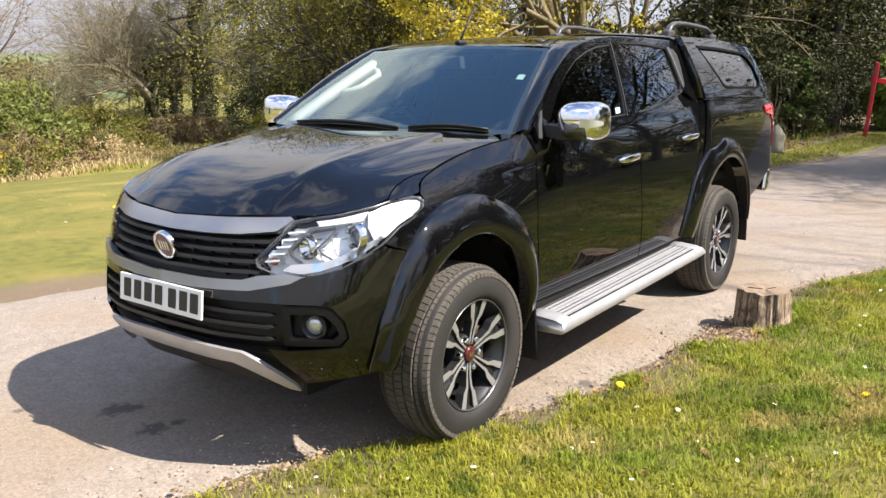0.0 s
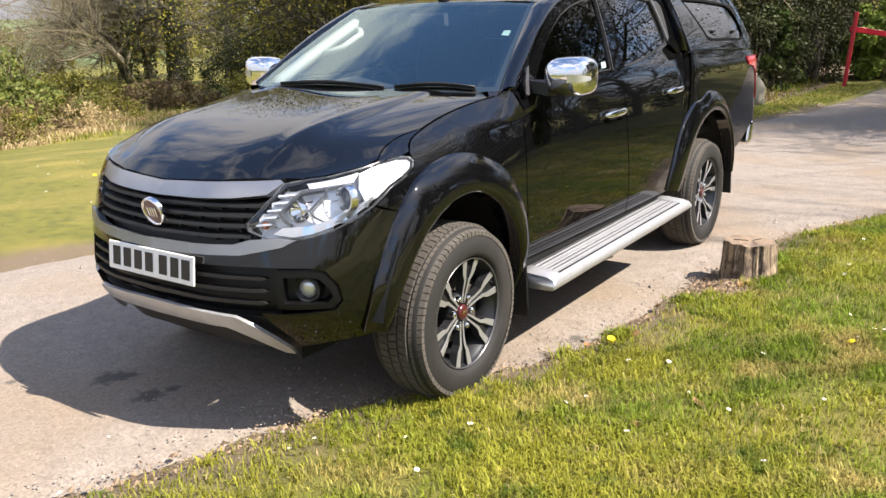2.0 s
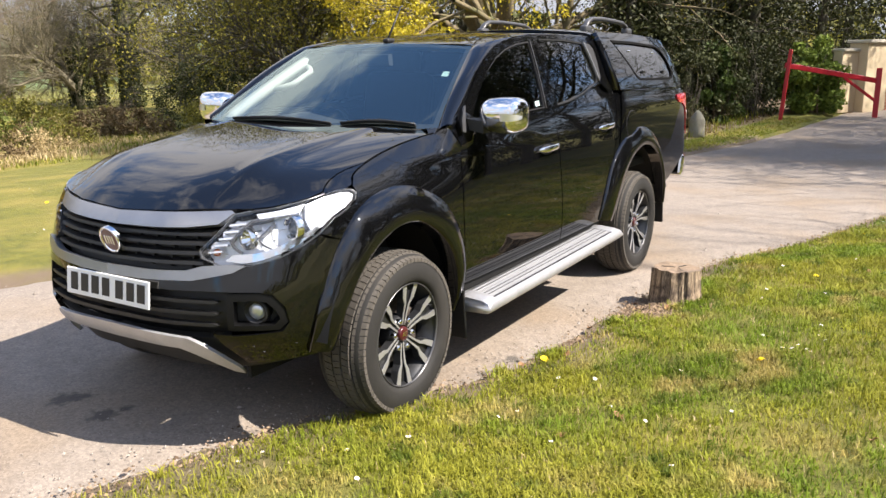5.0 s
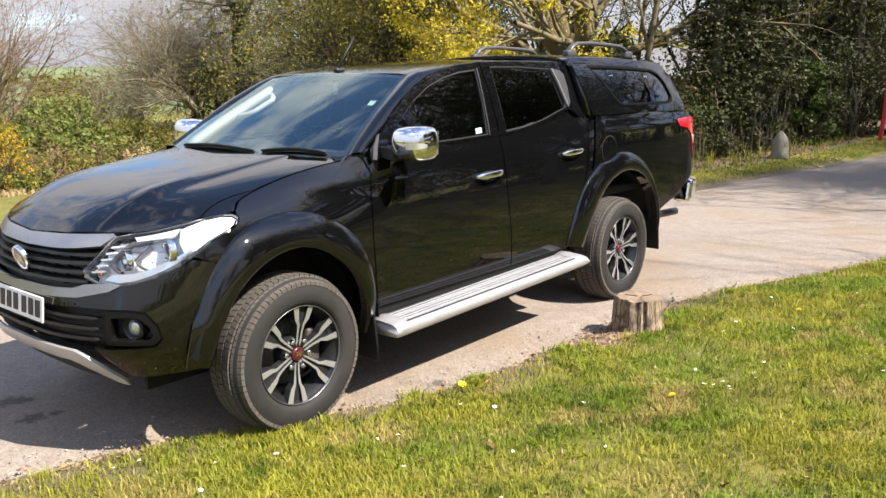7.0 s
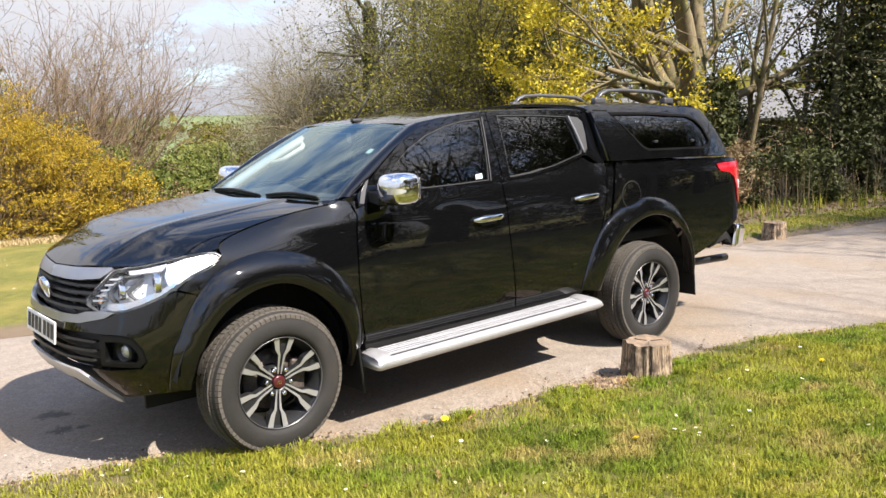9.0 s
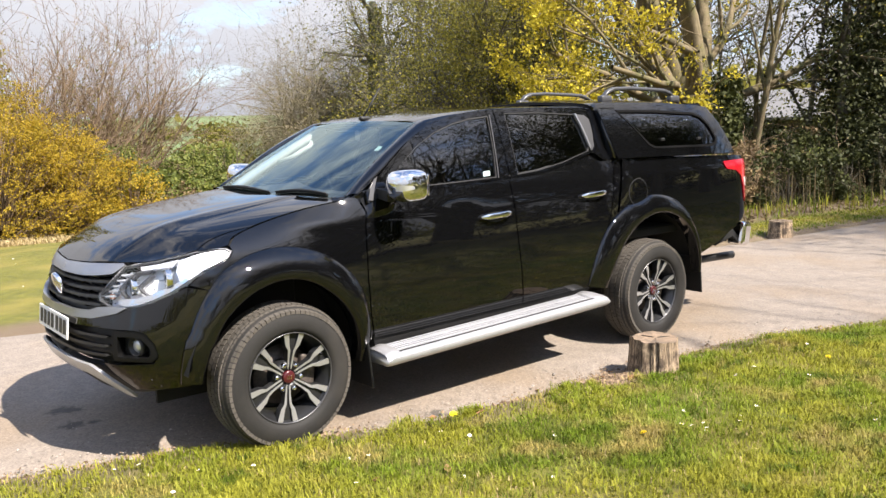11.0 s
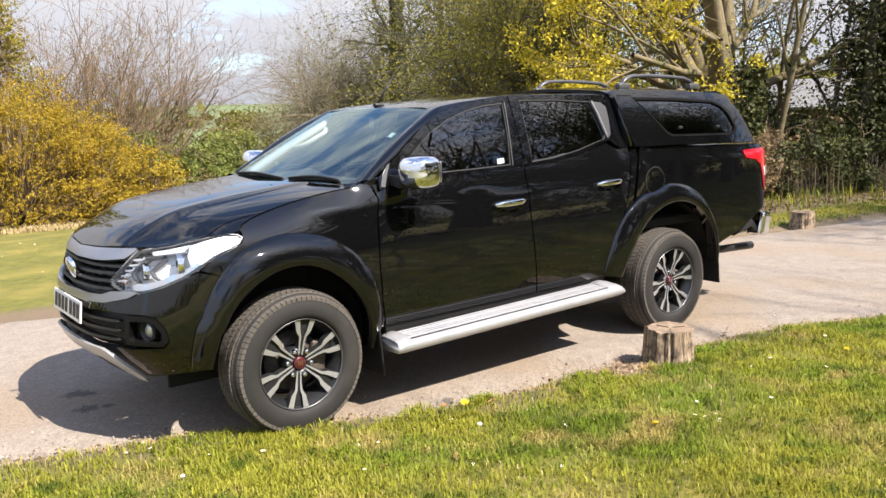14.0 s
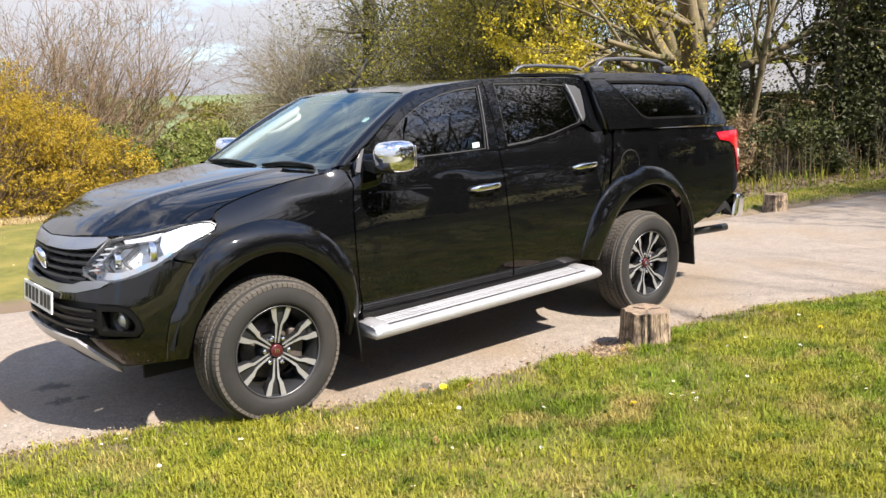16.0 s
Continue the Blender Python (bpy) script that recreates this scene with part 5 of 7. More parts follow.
part("rear_bumper", rounded_box((0.16, 1.36, 0.13), 0.03, 2, (4.33, 0, 0.63)), TRIM, truck, "black rear bumper step")
skin("exhaust_pipe", tube_rows([(3.6, -0.52, 0.44), (4.1, -0.56, 0.435), (4.42, -0.60, 0.435)], [0.032, 0.032, 0.032], 14), RIM_DARK, truck, True, False, "dark exhaust tailpipe")

# canopy over the load bed
CW_IN = [(2.735, 1.660), (3.15, 1.655), (3.62, 1.632), (3.715, 1.60), (3.775, 1.54), (3.815, 1.440), (3.79, 1.405), (3.70, 1.393), (3.3, 1.398), (3.02, 1.402), (2.96, 1.425), (2.85, 1.54)]
CW_OUT = [(2.540, 1.722), (3.15, 1.725), (3.70, 1.700), (3.865, 1.685), (3.95, 1.56), (4.03, 1.40), (4.065, 1.322), (3.70, 1.329), (3.3, 1.335), (2.90, 1.339), (2.585, 1.342), (2.548, 1.50)]
can = sheet("canopy", ring(CW_OUT, CW_IN), canopyside, PAINT, truck, 0.06, 0.03, 0.004, "glossy black hard canopy over the load bed", BOTH)
for side in BOTH:
    win = sheet("canopy_window", [CW_IN], canopyside, PRIVACY, can, 0.06, 0.0, -0.004, "dark canopy side window", (side,))
    sheet("gasket", ring([(3.27 + (x - 3.27) * 1.025, 1.52 + (z - 1.52) * 1.075) for x, z in CW_IN], [(3.27 + (x - 3.27) * 0.985, 1.52 + (z - 1.52) * 0.95) for x, z in CW_IN]), canopyside, SEAL, win, 0.08, 0.01, 0.007, "matt black rubber seal", (side,))
    for x, z in ((3.13, 1.455), (3.58, 1.45)):
        p = canopyside(x, z)
        part("catch", rounded_box((0.045, 0.015, 0.02), 0.004, 1, (x, (p.y - 0.004) * side, z)), INK, win)
    for x, z in ((2.98, 1.60), (3.48, 1.588)):
        for dx in (0, 0.03):
            p = canopyside(x + dx, z)
            part("stud", rounded_box((0.012, 0.01, 0.012), 0.003, 1, (x + dx, p.y * side, z)), CHROME, win)
def canopy_top(x, y):
    a = abs(y)
    return Vector((x, y, 1.765 - 0.033 * (a / 0.6) ** 2 - 0.028 * max(0, x - 3.2) ** 2 / 0.25 - 0.05 * max(0, 2.68 - x) ** 2 / 0.01 * 0.1 - 0.025 * max(0, (a - 0.58) / 0.1) ** 2))
sheet("canopy_roof", [[(2.53, -0.60), (2.525, -0.3), (2.525, 0.3), (2.53, 0.60), (2.54, 0.672), (3.2, 0.672), (3.72, 0.68), (3.84, 0.66), (3.87, 0.5), (3.88, 0.2), (3.88, -0.2), (3.87, -0.5), (3.84, -0.66), (3.72, -0.68), (3.2, -0.672), (2.54, -0.672)]], canopy_top, PAINT, can, 0.06, 0.02, 0, "canopy roof")
rows = []
for i in range(11):
    u = -1 + 0.2 * i
    c = 0.035 * (1 - u * u)
    rows.append([(4.065 + c, 0.82 * u, 1.32), (4.03 + c, 0.79 * u, 1.40), (3.95 + c, 0.735 * u, 1.54), (3.87 + c, 0.672 * u, 1.68), (3.84 + c, 0.62 * u, 1.72)])
skin("canopy_hatch", rows, PRIVACY, can, False, False, "dark glass canopy hatch")
rows = []
for i in range(9):
    y = -0.66 + 1.32 * i / 8
    rows.append([(2.60, y, 1.34), (2.585, y, 1.72 if abs(y) < 0.6 else 1.70)])
skin("canopy_front", rows, PAINT, can)
for side in BOTH:
    rows = []
    for i in range(9):
        z = 1.345 + 0.37 * i / 8
        a, b = cabside(2.575 - 0.015 * i / 8, z), canopyside(2.586 - 0.046 * min(1.0, i / 3), z)
        rows.append([a, a * 0.45 + b * 0.55 + Vector((-0.006, 0, 0)), b + Vector((0.004, 0.004, 0)), b + Vector((0.03, 0.002, 0))])
    skin("canopy_nose", rows, PAINT, can, False, False, "", True, (side,))
skin("bed_gap", [[(2.56, -0.80 * s_, 1.33), (2.70, -0.80 * s_, 1.33), (2.68, -0.80 * s_, 0.7), (2.48, -0.80 * s_, 0.7)] for s_ in (1, -1)], SHADOW, truck, True, True, "", False)
skin("gap_seal", [[(2.55, -0.775 * s_, 1.27), (2.80, -0.775 * s_, 1.27), (2.72, -0.70 * s_, 1.69), (2.57, -0.70 * s_, 1.69)] for s_ in (1, -1)], PIANO, truck, True, True, "", False)
for side in BOTH:
    base = [(2.91, 1.762), (2.97, 1.815), (3.04, 1.838), (3.22, 1.844), (3.50, 1.836), (3.66, 1.828), (3.74, 1.808), (3.85, 1.742)]
    rail = skin("canopy_rail", [[(x, (-0.43 - 0.02) * side, z - 0.016), (x, (-0.43 - 0.022) * side, z + 0.002), (x, (-0.43 - 0.012) * side, z + 0.010), (x, (-0.43 + 0.012) * side, z + 0.010), (x, (-0.43 + 0.022) * side, z + 0.002), (x, (-0.43 + 0.02) * side, z - 0.016)] for x, z in base], RAIL, can, True, True, "dark grey canopy roof rail")
    for x in (2.95, 3.79):
        part("rail_foot", rounded_box((0.12, 0.055, 0.05), 0.015, 2, (x, -0.43 * side, 1.762)), RAIL, rail)

# wheels
def wheel():
    w = thing("wheel", "", "")
    prof = [(0.232, -0.095), (0.245, -0.115), (0.262, -0.122), (0.295, -0.124), (0.325, -0.116), (0.348, -0.106), (0.359, -0.090), (0.365, -0.06), (0.367, 0.0), (0.365, 0.07), (0.359, 0.100), (0.343, 0.122), (0.295, 0.138), (0.245, 0.125), (0.225, 0.09)]
    tyre = part("tyre", lathe(prof, "y", 64), RUBBER, w, "black all-terrain tyre with block tread")
    # tread blocks, joined: five rows round the tyre
    verts, faces = [], []
    for k in range(76):
        for row, (y0, y1, r, skew) in enumerate(((-0.118, -0.068, 0.3615, 0.4), (-0.060, -0.022, 0.369, -0.5), (-0.014, 0.024, 0.370, 0.5), (0.032, 0.070, 0.369, -0.5), (0.078, 0.124, 0.3615, 0.4))):
            a0 = 2 * math.pi * (k + 0.5 * (row % 2)) / 76
            da = 2 * math.pi / 76 * 0.43
            b = len(verts)
            for rr in (r - 0.012, r + 0.0045):
                for yy, sg in ((y0, -1), (y1, 1)):
                    drop = 0.021 if abs(yy) > 0.1 else 0.0
                    for q in (-1, 1):
                        a = a0 + q * da + skew * da * sg * 0.5
                        verts.append(((rr - drop) * math.cos(a), yy, (rr - drop) * math.sin(a)))
            for f in ((4, 5, 7, 6), (0, 4, 6, 2), (1, 3, 7, 5), (0, 1, 5, 4), (2, 6, 7, 3)):
                faces.append([b + i for i in f])
    tread = hang("tread", mesh_of("tread", verts, faces, None, False), TREAD, tyre)
    tagged(tread, kind="stuff")
    rim = part("rim", lathe([(0.228, -0.100), (0.233, -0.106), (0.2335, -0.100), (0.226, -0.085), (0.205, -0.06), (0.198, 0.0), (0.20, 0.09), (0.228, 0.10)], "y", 56), RIM_DARK, w, "dark alloy rim with bright spokes")
    part("lip", lathe([(0.2285, -0.1015), (0.2305, -0.1075), (0.2335, -0.1075), (0.235, -0.101)], "y", 56), GREY_FOIL, rim)
    part("hub_back", lathe([(0.0, 0.03), (0.17, 0.03), (0.19, 0.06)], "y", 32), SHADOW, rim)
    part("brake_disc", lathe([(0.0, 0.005), (0.155, 0.005), (0.155, 0.02)], "y", 40), DISC, w, "steel brake disc")
    part("caliper", rounded_box((0.09, 0.05, 0.17), 0.015, 2, (0.135, -0.005, 0.02)), DISC, w)
    part("hub", lathe([(0.085, 0.0), (0.085, -0.055), (0.07, -0.072), (0.045, -0.075), (0.04, -0.06), (0.0, -0.06)], "y", 36), RIM_DARK, rim)
    for k in range(6):
        q = radians(60 * k + 90)
        c, s = math.cos(q), math.sin(q)
        for side2 in (-1, 1):
            # one arm of the split spoke: runs beside the centre line, then splays to the rim
            path = [(0.040, 0.0085, -0.073), (0.10, 0.0115, -0.079), (0.138, 0.0145, -0.086), (0.164, 0.029, -0.090), (0.229, 0.044, -0.098)]
            wid = [0.0048, 0.0058, 0.0078, 0.0125, 0.0165]
            rows, face = [], []
            for (r, t, h), ww in zip(path, wid):
                def P(tt, hh):
                    return (r * c - side2 * tt * s, hh, r * s + side2 * tt * c)
                rows.append([P(t - ww, h + 0.001), P(t + ww, h + 0.001), P(t + ww + 0.004, h + 0.035), P(t - ww - 0.002, h + 0.035)])
                face.append([P(t - ww + 0.0015, h - 0.0012), P(t + ww - 0.001, h - 0.0012), P(t + ww - 0.0005, h + 0.002), P(t - ww + 0.0005, h + 0.002)])
            sp = skin("spoke", rows, RIM_DARK, rim, True, True, "", False)
            skin("spoke_face", face, MACHINED, sp, True, True, "", False)
        web = []
        for r, t, h in ((0.04, 0.006, -0.066), (0.10, 0.012, -0.072), (0.148, 0.016, -0.078), (0.180, 0.028, -0.080), (0.226, 0.040, -0.080)):
            web.append([(r * c - t * s, h, r * s + t * c), (r * c + t * s, h, r * s - t * c), (r * c + t * s, h + 0.02, r * s - t * c), (r * c - t * s, h + 0.02, r * s + t * c)])
        skin("spoke_web", web, RIM_DARK, rim, True, True, "", False)
        q2 = radians(60 * k + 60)
        bm = lathe([(0.0125, -0.05), (0.0125, -0.068), (0.008, -0.074), (0.0, -0.075)], "y", 12)
        bmesh.ops.translate(bm, vec=(0.068 * math.cos(q2), -0.012, 0.068 * math.sin(q2)), verts=bm.verts)
        part("wheel_nut", bm, CHROME, rim)
    part("centre_cap", lathe([(0.033, -0.06), (0.033, -0.078), (0.028, -0.082), (0.0, -0.083)], "y", 28), RED_ENAMEL, rim, "dark red centre cap")
    for k in range(3):
        part("cap_mark", rounded_box((0.004, 0.002, 0.022), 0.0005, 1, (-0.010 + 0.010 * k, -0.0835, 0)), CHROME, rim)
    bm = lathe([(0.006, -0.11), (0.006, -0.085)], "y", 8)
    bmesh.ops.translate(bm, vec=(0.2 * math.cos(0.6), 0, 0.2 * math.sin(0.6)), verts=bm.verts)
    part("valve", bm, TRIM, rim)
    return w


w0 = wheel()
w0.parent = truck
tagged(w0, "alloy wheel with black tyre")
w0.matrix_basis = pose(0, -0.764, 0.362, 0, 8, 0)
for x, y, spin, flip in ((3.0, -0.764, 21, 0), (0.0, 0.764, 40, 180), (3.0, 0.764, 10, 180)):
    copy_thing(w0, pose(x, y, 0.364, 0, spin, flip))

# the cabin
cabin = thing("cabin", "", "")
cabin.parent = truck
tagged(cabin, "dark cabin with pale headlining")
rows = []
for i in range(13):
    y = -0.70 + 1.4 * i / 12
    hump = 0.045 * math.exp(-((y - 0.36) / 0.16) ** 2)
    rows.append([(0.42 + 0.16 * abs(y) ** 2.4, y, 1.19), (0.58, y, 1.225 + hump * 0.5), (0.76, y, 1.225 + hump), (0.86, y, 1.17), (0.86, y, 0.9)])
skin("dashboard", rows, CABIN, cabin, False, False, "dark dashboard")
bm = bmesh.new()
v, f = loft(tube_rows([(0.93 + 0.06 * math.sin(a), 0.36 + 0.185 * math.cos(a), 1.13 + 0.165 * math.sin(a)) for a in [k * math.pi / 12 for k in range(25)]], 0.016, 8), True)
for p in v:
    bm.verts.new(p)
bm.verts.ensure_lookup_table()
for q in f:
    bm.faces.new([bm.verts[i] for i in q])
sw = part("steering_wheel", bm, CABIN, cabin, "black steering wheel", True)
part("wheel_boss", rounded_box((0.06, 0.16, 0.11), 0.03, 2, (0.92, 0.36, 1.12)), CABIN, sw)
for k in (-1, 1):
    part("wheel_spoke", rounded_box((0.03, 0.12, 0.035), 0.01, 1, (0.93, 0.36 + 0.11 * k, 1.13)), CABIN, sw)
for y in (-0.37, 0.37):
    seat = part("seat", rounded_box((0.52, 0.50, 0.18), 0.06, 3, (1.35, y, 0.88), Euler((0, -0.12, 0)).to_matrix()), SEAT, cabin, "dark leather seat")
    part("backrest", rounded_box((0.16, 0.50, 0.62), 0.06, 3, (1.68, y, 1.17), Euler((0, 0.22, 0)).to_matrix()), SEAT, seat)
    part("headrest", rounded_box((0.10, 0.26, 0.17), 0.04, 3, (1.77, y, 1.53), Euler((0, 0.15, 0)).to_matrix()), SEAT, seat)
part("rear_bench", rounded_box((0.16, 1.30, 0.65), 0.06, 2, (2.45, 0, 1.12), Euler((0, 0.2, 0)).to_matrix()), SEAT, cabin)
part("bulkhead", rounded_box((0.03, 1.40, 0.30), 0.01, 1, (2.60, 0, 1.22)), CABIN, cabin)
rows = []
for x in (1.04, 1.3, 1.7, 2.2, 2.6):
    rows.append([(x, y, roof(x, y).z - 0.035) for y in (-0.58, -0.3, 0, 0.3, 0.58)])
skin("headlining", rows, CABIN_LIGHT, cabin, False, False, "pale headlining")
for side in BOTH:
    rows = []
    for i in range(7):
        v = i / 6
        a = screen(v, -(0.745 - 0.185 * v) * side)
        rows.append([a + Vector((0.02, 0.0, -0.02)), a + Vector((0.075, 0.03 * side * 0, -0.02)), a + Vector((0.075, 0.06 * side, -0.05)), a + Vector((0.02, 0.05 * side, -0.03))])
    skin("pillar_trim", rows, CABIN_LIGHT if side < 0 else CABIN, cabin, True, True, "screen pillar trim")
    h = []
    for i in range(9):
        v = 0.50 + 0.36 * i / 8
        a = screen(v, -(0.745 - 0.185 * v) * side)
        h.append(a + Vector((0.06, (0.03 + 0.105 * min(1.0, min(i, 8 - i) / 1.6)) * side, -0.05)))
    if side < 0:
        skin("grab_handle", tube_rows(h, 0.017, 8), CABIN_LIGHT, cabin, True, True, "pale grab handle")
    part("door_lining", rounded_box((1.9, 0.03, 0.70), 0.01, 1, (1.55, -0.75 * side, 0.88)), CABIN, cabin)
part("cabin_floor", rounded_box((2.0, 1.45, 0.04), 0.0, 1, (1.55, 0, 0.56)), CABIN, cabin)
skin("rear_view_mirror", [[(0.97, -0.12, 1.52), (0.97, 0.12, 1.52), (0.97, 0.115, 1.585), (0.97, -0.115, 1.585)], [(0.945, -0.11, 1.525), (0.945, 0.11, 1.525), (0.945, 0.105, 1.58), (0.945, -0.105, 1.58)]], CABIN, cabin, True, True, "", False)
# ---- small things on the ground ----
BARK_CUT = grained("cut wood", (0.11, 0.075, 0.05), (0.31, 0.225, 0.15), 14, 120, (0.8, 0.95), 0.4, 0.006, third=(0.12, 0.09, 0.065), patch=9)
LOGSIDE = grained("weathered log", (0.045, 0.028, 0.017), (0.52, 0.39, 0.26), 7, 60, (0.8, 0.95), 0.9, 0.014, third=(0.06, 0.042, 0.03), patch=13, stretch=(5.5, 5.5, 0.28))
LOGSIDE.node_tree.nodes["Color Ramp"].color_ramp.elements[0].position = 0.41
LOGSIDE.node_tree.nodes["Color Ramp"].color_ramp.elements[1].position = 0.60


def stump(x, y, r, h, seed, label):
    z = turf(x, y)
    st = thing("tree_stump", label, "stump", "stumps beside the drive", (x, y, z))
    rows = []
    for i in range(7):
        u = i / 6
        row = []
        for k in range(72):
            a = 2 * math.pi * k / 72
            c, s = math.cos(a), math.sin(a)
            rr = r * (1 + 0.12 * (1 - u) ** 2 + 0.16 * noise.noise((c * 1.3 + seed, s * 1.3, 0.4)) + 0.11 * noise.noise((c * 7, s * 7 + seed, u * 0.35)) + 0.05 * noise.noise((c * 16, s * 16, u * 0.6 + seed)) - 0.10 * max(0, noise.noise((c * 3.5 + seed, s * 3.5, 2.0)) - 0.25))
            row.append((rr * c, rr * s, -0.02 + (h + 0.02) * u + (0.012 * noise.noise((c * 2, s * 2, seed)) if i == 6 else 0)))
        rows.append(row)
    skin("bark", rows, LOGSIDE, st, True)
    top = rows[-1]
    discs = [[tuple(Vector(p)) for p in top]]
    for q in (0.9, 0.6, 0.3, 0.02):
        discs.append([(p[0] * q, p[1] * q, h + (p[2] - h) * q + 0.004 * noise.noise((p[0] * 30 * q, p[1] * 30 * q, seed))) for p in top])
    skin("cut_face", discs, BARK_CUT, st, True, False, "grey sawn top")
    for k in range(3):
        a = 0.7 + 2.1 * k + seed
        part("crack", rounded_box((r * 0.6, 0.0025, 0.004), 0.0006, 1, (r * 0.4 * math.cos(a), r * 0.4 * math.sin(a), h + 0.003), Euler((0, 0, a)).to_matrix()), INK, st)
    return st


stump(2.29, -1.385, 0.142, 0.205, 1.0, "sawn wooden tree stump at the lawn's edge")
stump(8.55, 1.22, 0.15, 0.215, 4.0, "old sawn stump on the far verge")

STONE = grained("marker stone", (0.13, 0.12, 0.09), (0.28, 0.26, 0.20), 7, 80, (0.8, 0.95), 0.6, 0.01, third=(0.17, 0.18, 0.11), patch=4)
ms = thing("marker_stone", "rough pointed grey stone on the verge", "stone", at=(13.5, 1.62, turf(13.5, 1.62)))
rows = []
for i in range(9):
    u = i / 8
    w = 0.165 * (1 - 0.15 * u - 0.75 * max(0, u - 0.6) ** 1.5 / 0.25)
    rows.append([(w * 0.8 * math.cos(a) * (1 + 0.35 * noise.noise((math.cos(a) * 1.4, math.sin(a) * 1.4, u * 3))), w * math.sin(a) * (1 + 0.2 * noise.noise((math.cos(a) + 3, math.sin(a), u * 2))), -0.03 + 0.54 * u) for a in [k * math.pi / 10 for k in range(20)]])
skin("stone", rows, STONE, ms, True, True)

# red barrier at the gateway
RED = grained("red gloss paint", (0.33, 0.010, 0.016), (0.45, 0.016, 0.028), 6, 60, (0.3, 0.5), 0.1, 0.002)
bz = climb(16.6)
bar = thing("road_barrier", "red painted steel barrier at the gateway", "barrier", at=(16.6, 0.62, bz))
tip = Vector((1.3, -1.68, 0.05))
part("post", rounded_box((0.075, 0.075, 1.56), 0.01, 1, (0, 0, 0.76), Euler((0.07, 0.0, 0)).to_matrix()), RED, bar)
part("end_post", rounded_box((0.11, 0.11, 1.1), 0.01, 1, tip + Vector((0, 0, 0.53))), RED, bar)
a, b = Vector((0, 0.0, 1.20)), tip + Vector((0, 0, 0.80))
turn = (b - a).to_track_quat("X", "Z").to_matrix()
part("arm", rounded_box(((b - a).length + 0.1, 0.05, 0.11), 0.01, 1, (a + b) / 2, turn), RED, bar)
c, d = a + (b - a) * 0.62 + Vector((0, 0, -0.05)), tip + Vector((0, 0, 0.35))
part("brace", rounded_box(((d - c).length, 0.05, 0.06), 0.008, 1, (c + d) / 2, (d - c).to_track_quat("X", "Z").to_matrix()), RED, bar)

# gateway wall, brick pier
RENDER = grained("buff render", (0.50, 0.40, 0.25), (0.60, 0.49, 0.33), 3, 60, (0.8, 0.95), 0.2, 0.004)
BRICK = grained("red brick", (0.22, 0.085, 0.05), (0.34, 0.15, 0.09), 3, 50, (0.8, 0.95), 0.3, 0.004)
COPING = grained("stone coping", (0.42, 0.38, 0.30), (0.52, 0.47, 0.38), 4, 50, (0.8, 0.95), 0.2, 0.004)
gw = thing("gateway_wall", "buff rendered gateway wall with brick pier", "wall", at=(19.8, -0.98, climb(19.8) - 0.05))
gw.rotation_euler = (0, 0, radians(58))
part("wall", rounded_box((0.25, 0.55, 1.40), 0.01, 1, (0.1, 1.205, 0.70)), RENDER, gw)
part("coping", rounded_box((0.34, 0.55, 0.07), 0.015, 1, (0.1, 1.205, 1.43)), COPING, gw)
pier = part("pier", rounded_box((0.5, 0.75, 1.58), 0.01, 1, (0, 0.555, 0.79)), RENDER, gw)
part("pier_cap", rounded_box((0.62, 1.72, 0.08), 0.02, 1, (0, 0.12, 1.62)), COPING, pier)
bpier = part("brick_pier", rounded_box((0.46, 0.9, 1.56), 0.005, 1, (0.0, -0.272, 0.78)), RENDER, gw, "red brick pier")
bb = rounded_box((0.02, 0.215, 0.065), 0.004, 1)
bme = bpy.data.meshes.new("brick")
bb.to_mesh(bme)
bb.free()
bme.materials.append(BRICK)
for row in range(20):
    for col in range(4):
        o = new("brick", bme)
        o.parent = bpier
        o.location = (-0.236, -0.605 + 0.225 * col + (0.05 if row % 2 else 0), 0.05 + 0.077 * row)

# barn roof beyond the trees
SHEETING = grained("weathered roof sheeting", (0.13, 0.127, 0.123), (0.19, 0.186, 0.18), 2, 30, (0.7, 0.9), 0.2, 0.01, stretch=(0.3, 4, 1))
barn = thing("barn", "low barn with a pale grey roof", "barn", at=(33, 17, ground_z(33, 17)))
BOARD = grained("dark boarding", (0.05, 0.045, 0.04), (0.09, 0.08, 0.07), 5, 40, (0.8, 0.95), 0.3, 0.01)
part("barn_body", rounded_box((6, 14, 1.5), 0.02, 1, (0, 0, 0.7)), BOARD, barn)
skin("roof", [[(-3.4, y, 1.35), (0, y, 2.55), (3.4, y, 1.35), (3.4, y, 1.25), (0, y, 2.45), (-3.4, y, 1.25)] for y in (-7.3, 7.3)], SHEETING, barn, True, True, "", False)

# flowers
PETAL = mat("white petals", (0.82, 0.80, 0.82), 0.6)
YOLK = mat("yellow disc", (0.75, 0.50, 0.02), 0.7)
GOLD = grained("dandelion yellow", (0.80, 0.58, 0.01), (0.90, 0.72, 0.02), 60, 300, (0.6, 0.8), 0.3, 0.002)
STALK = mat("stalk green", (0.12, 0.18, 0.03), 0.7)


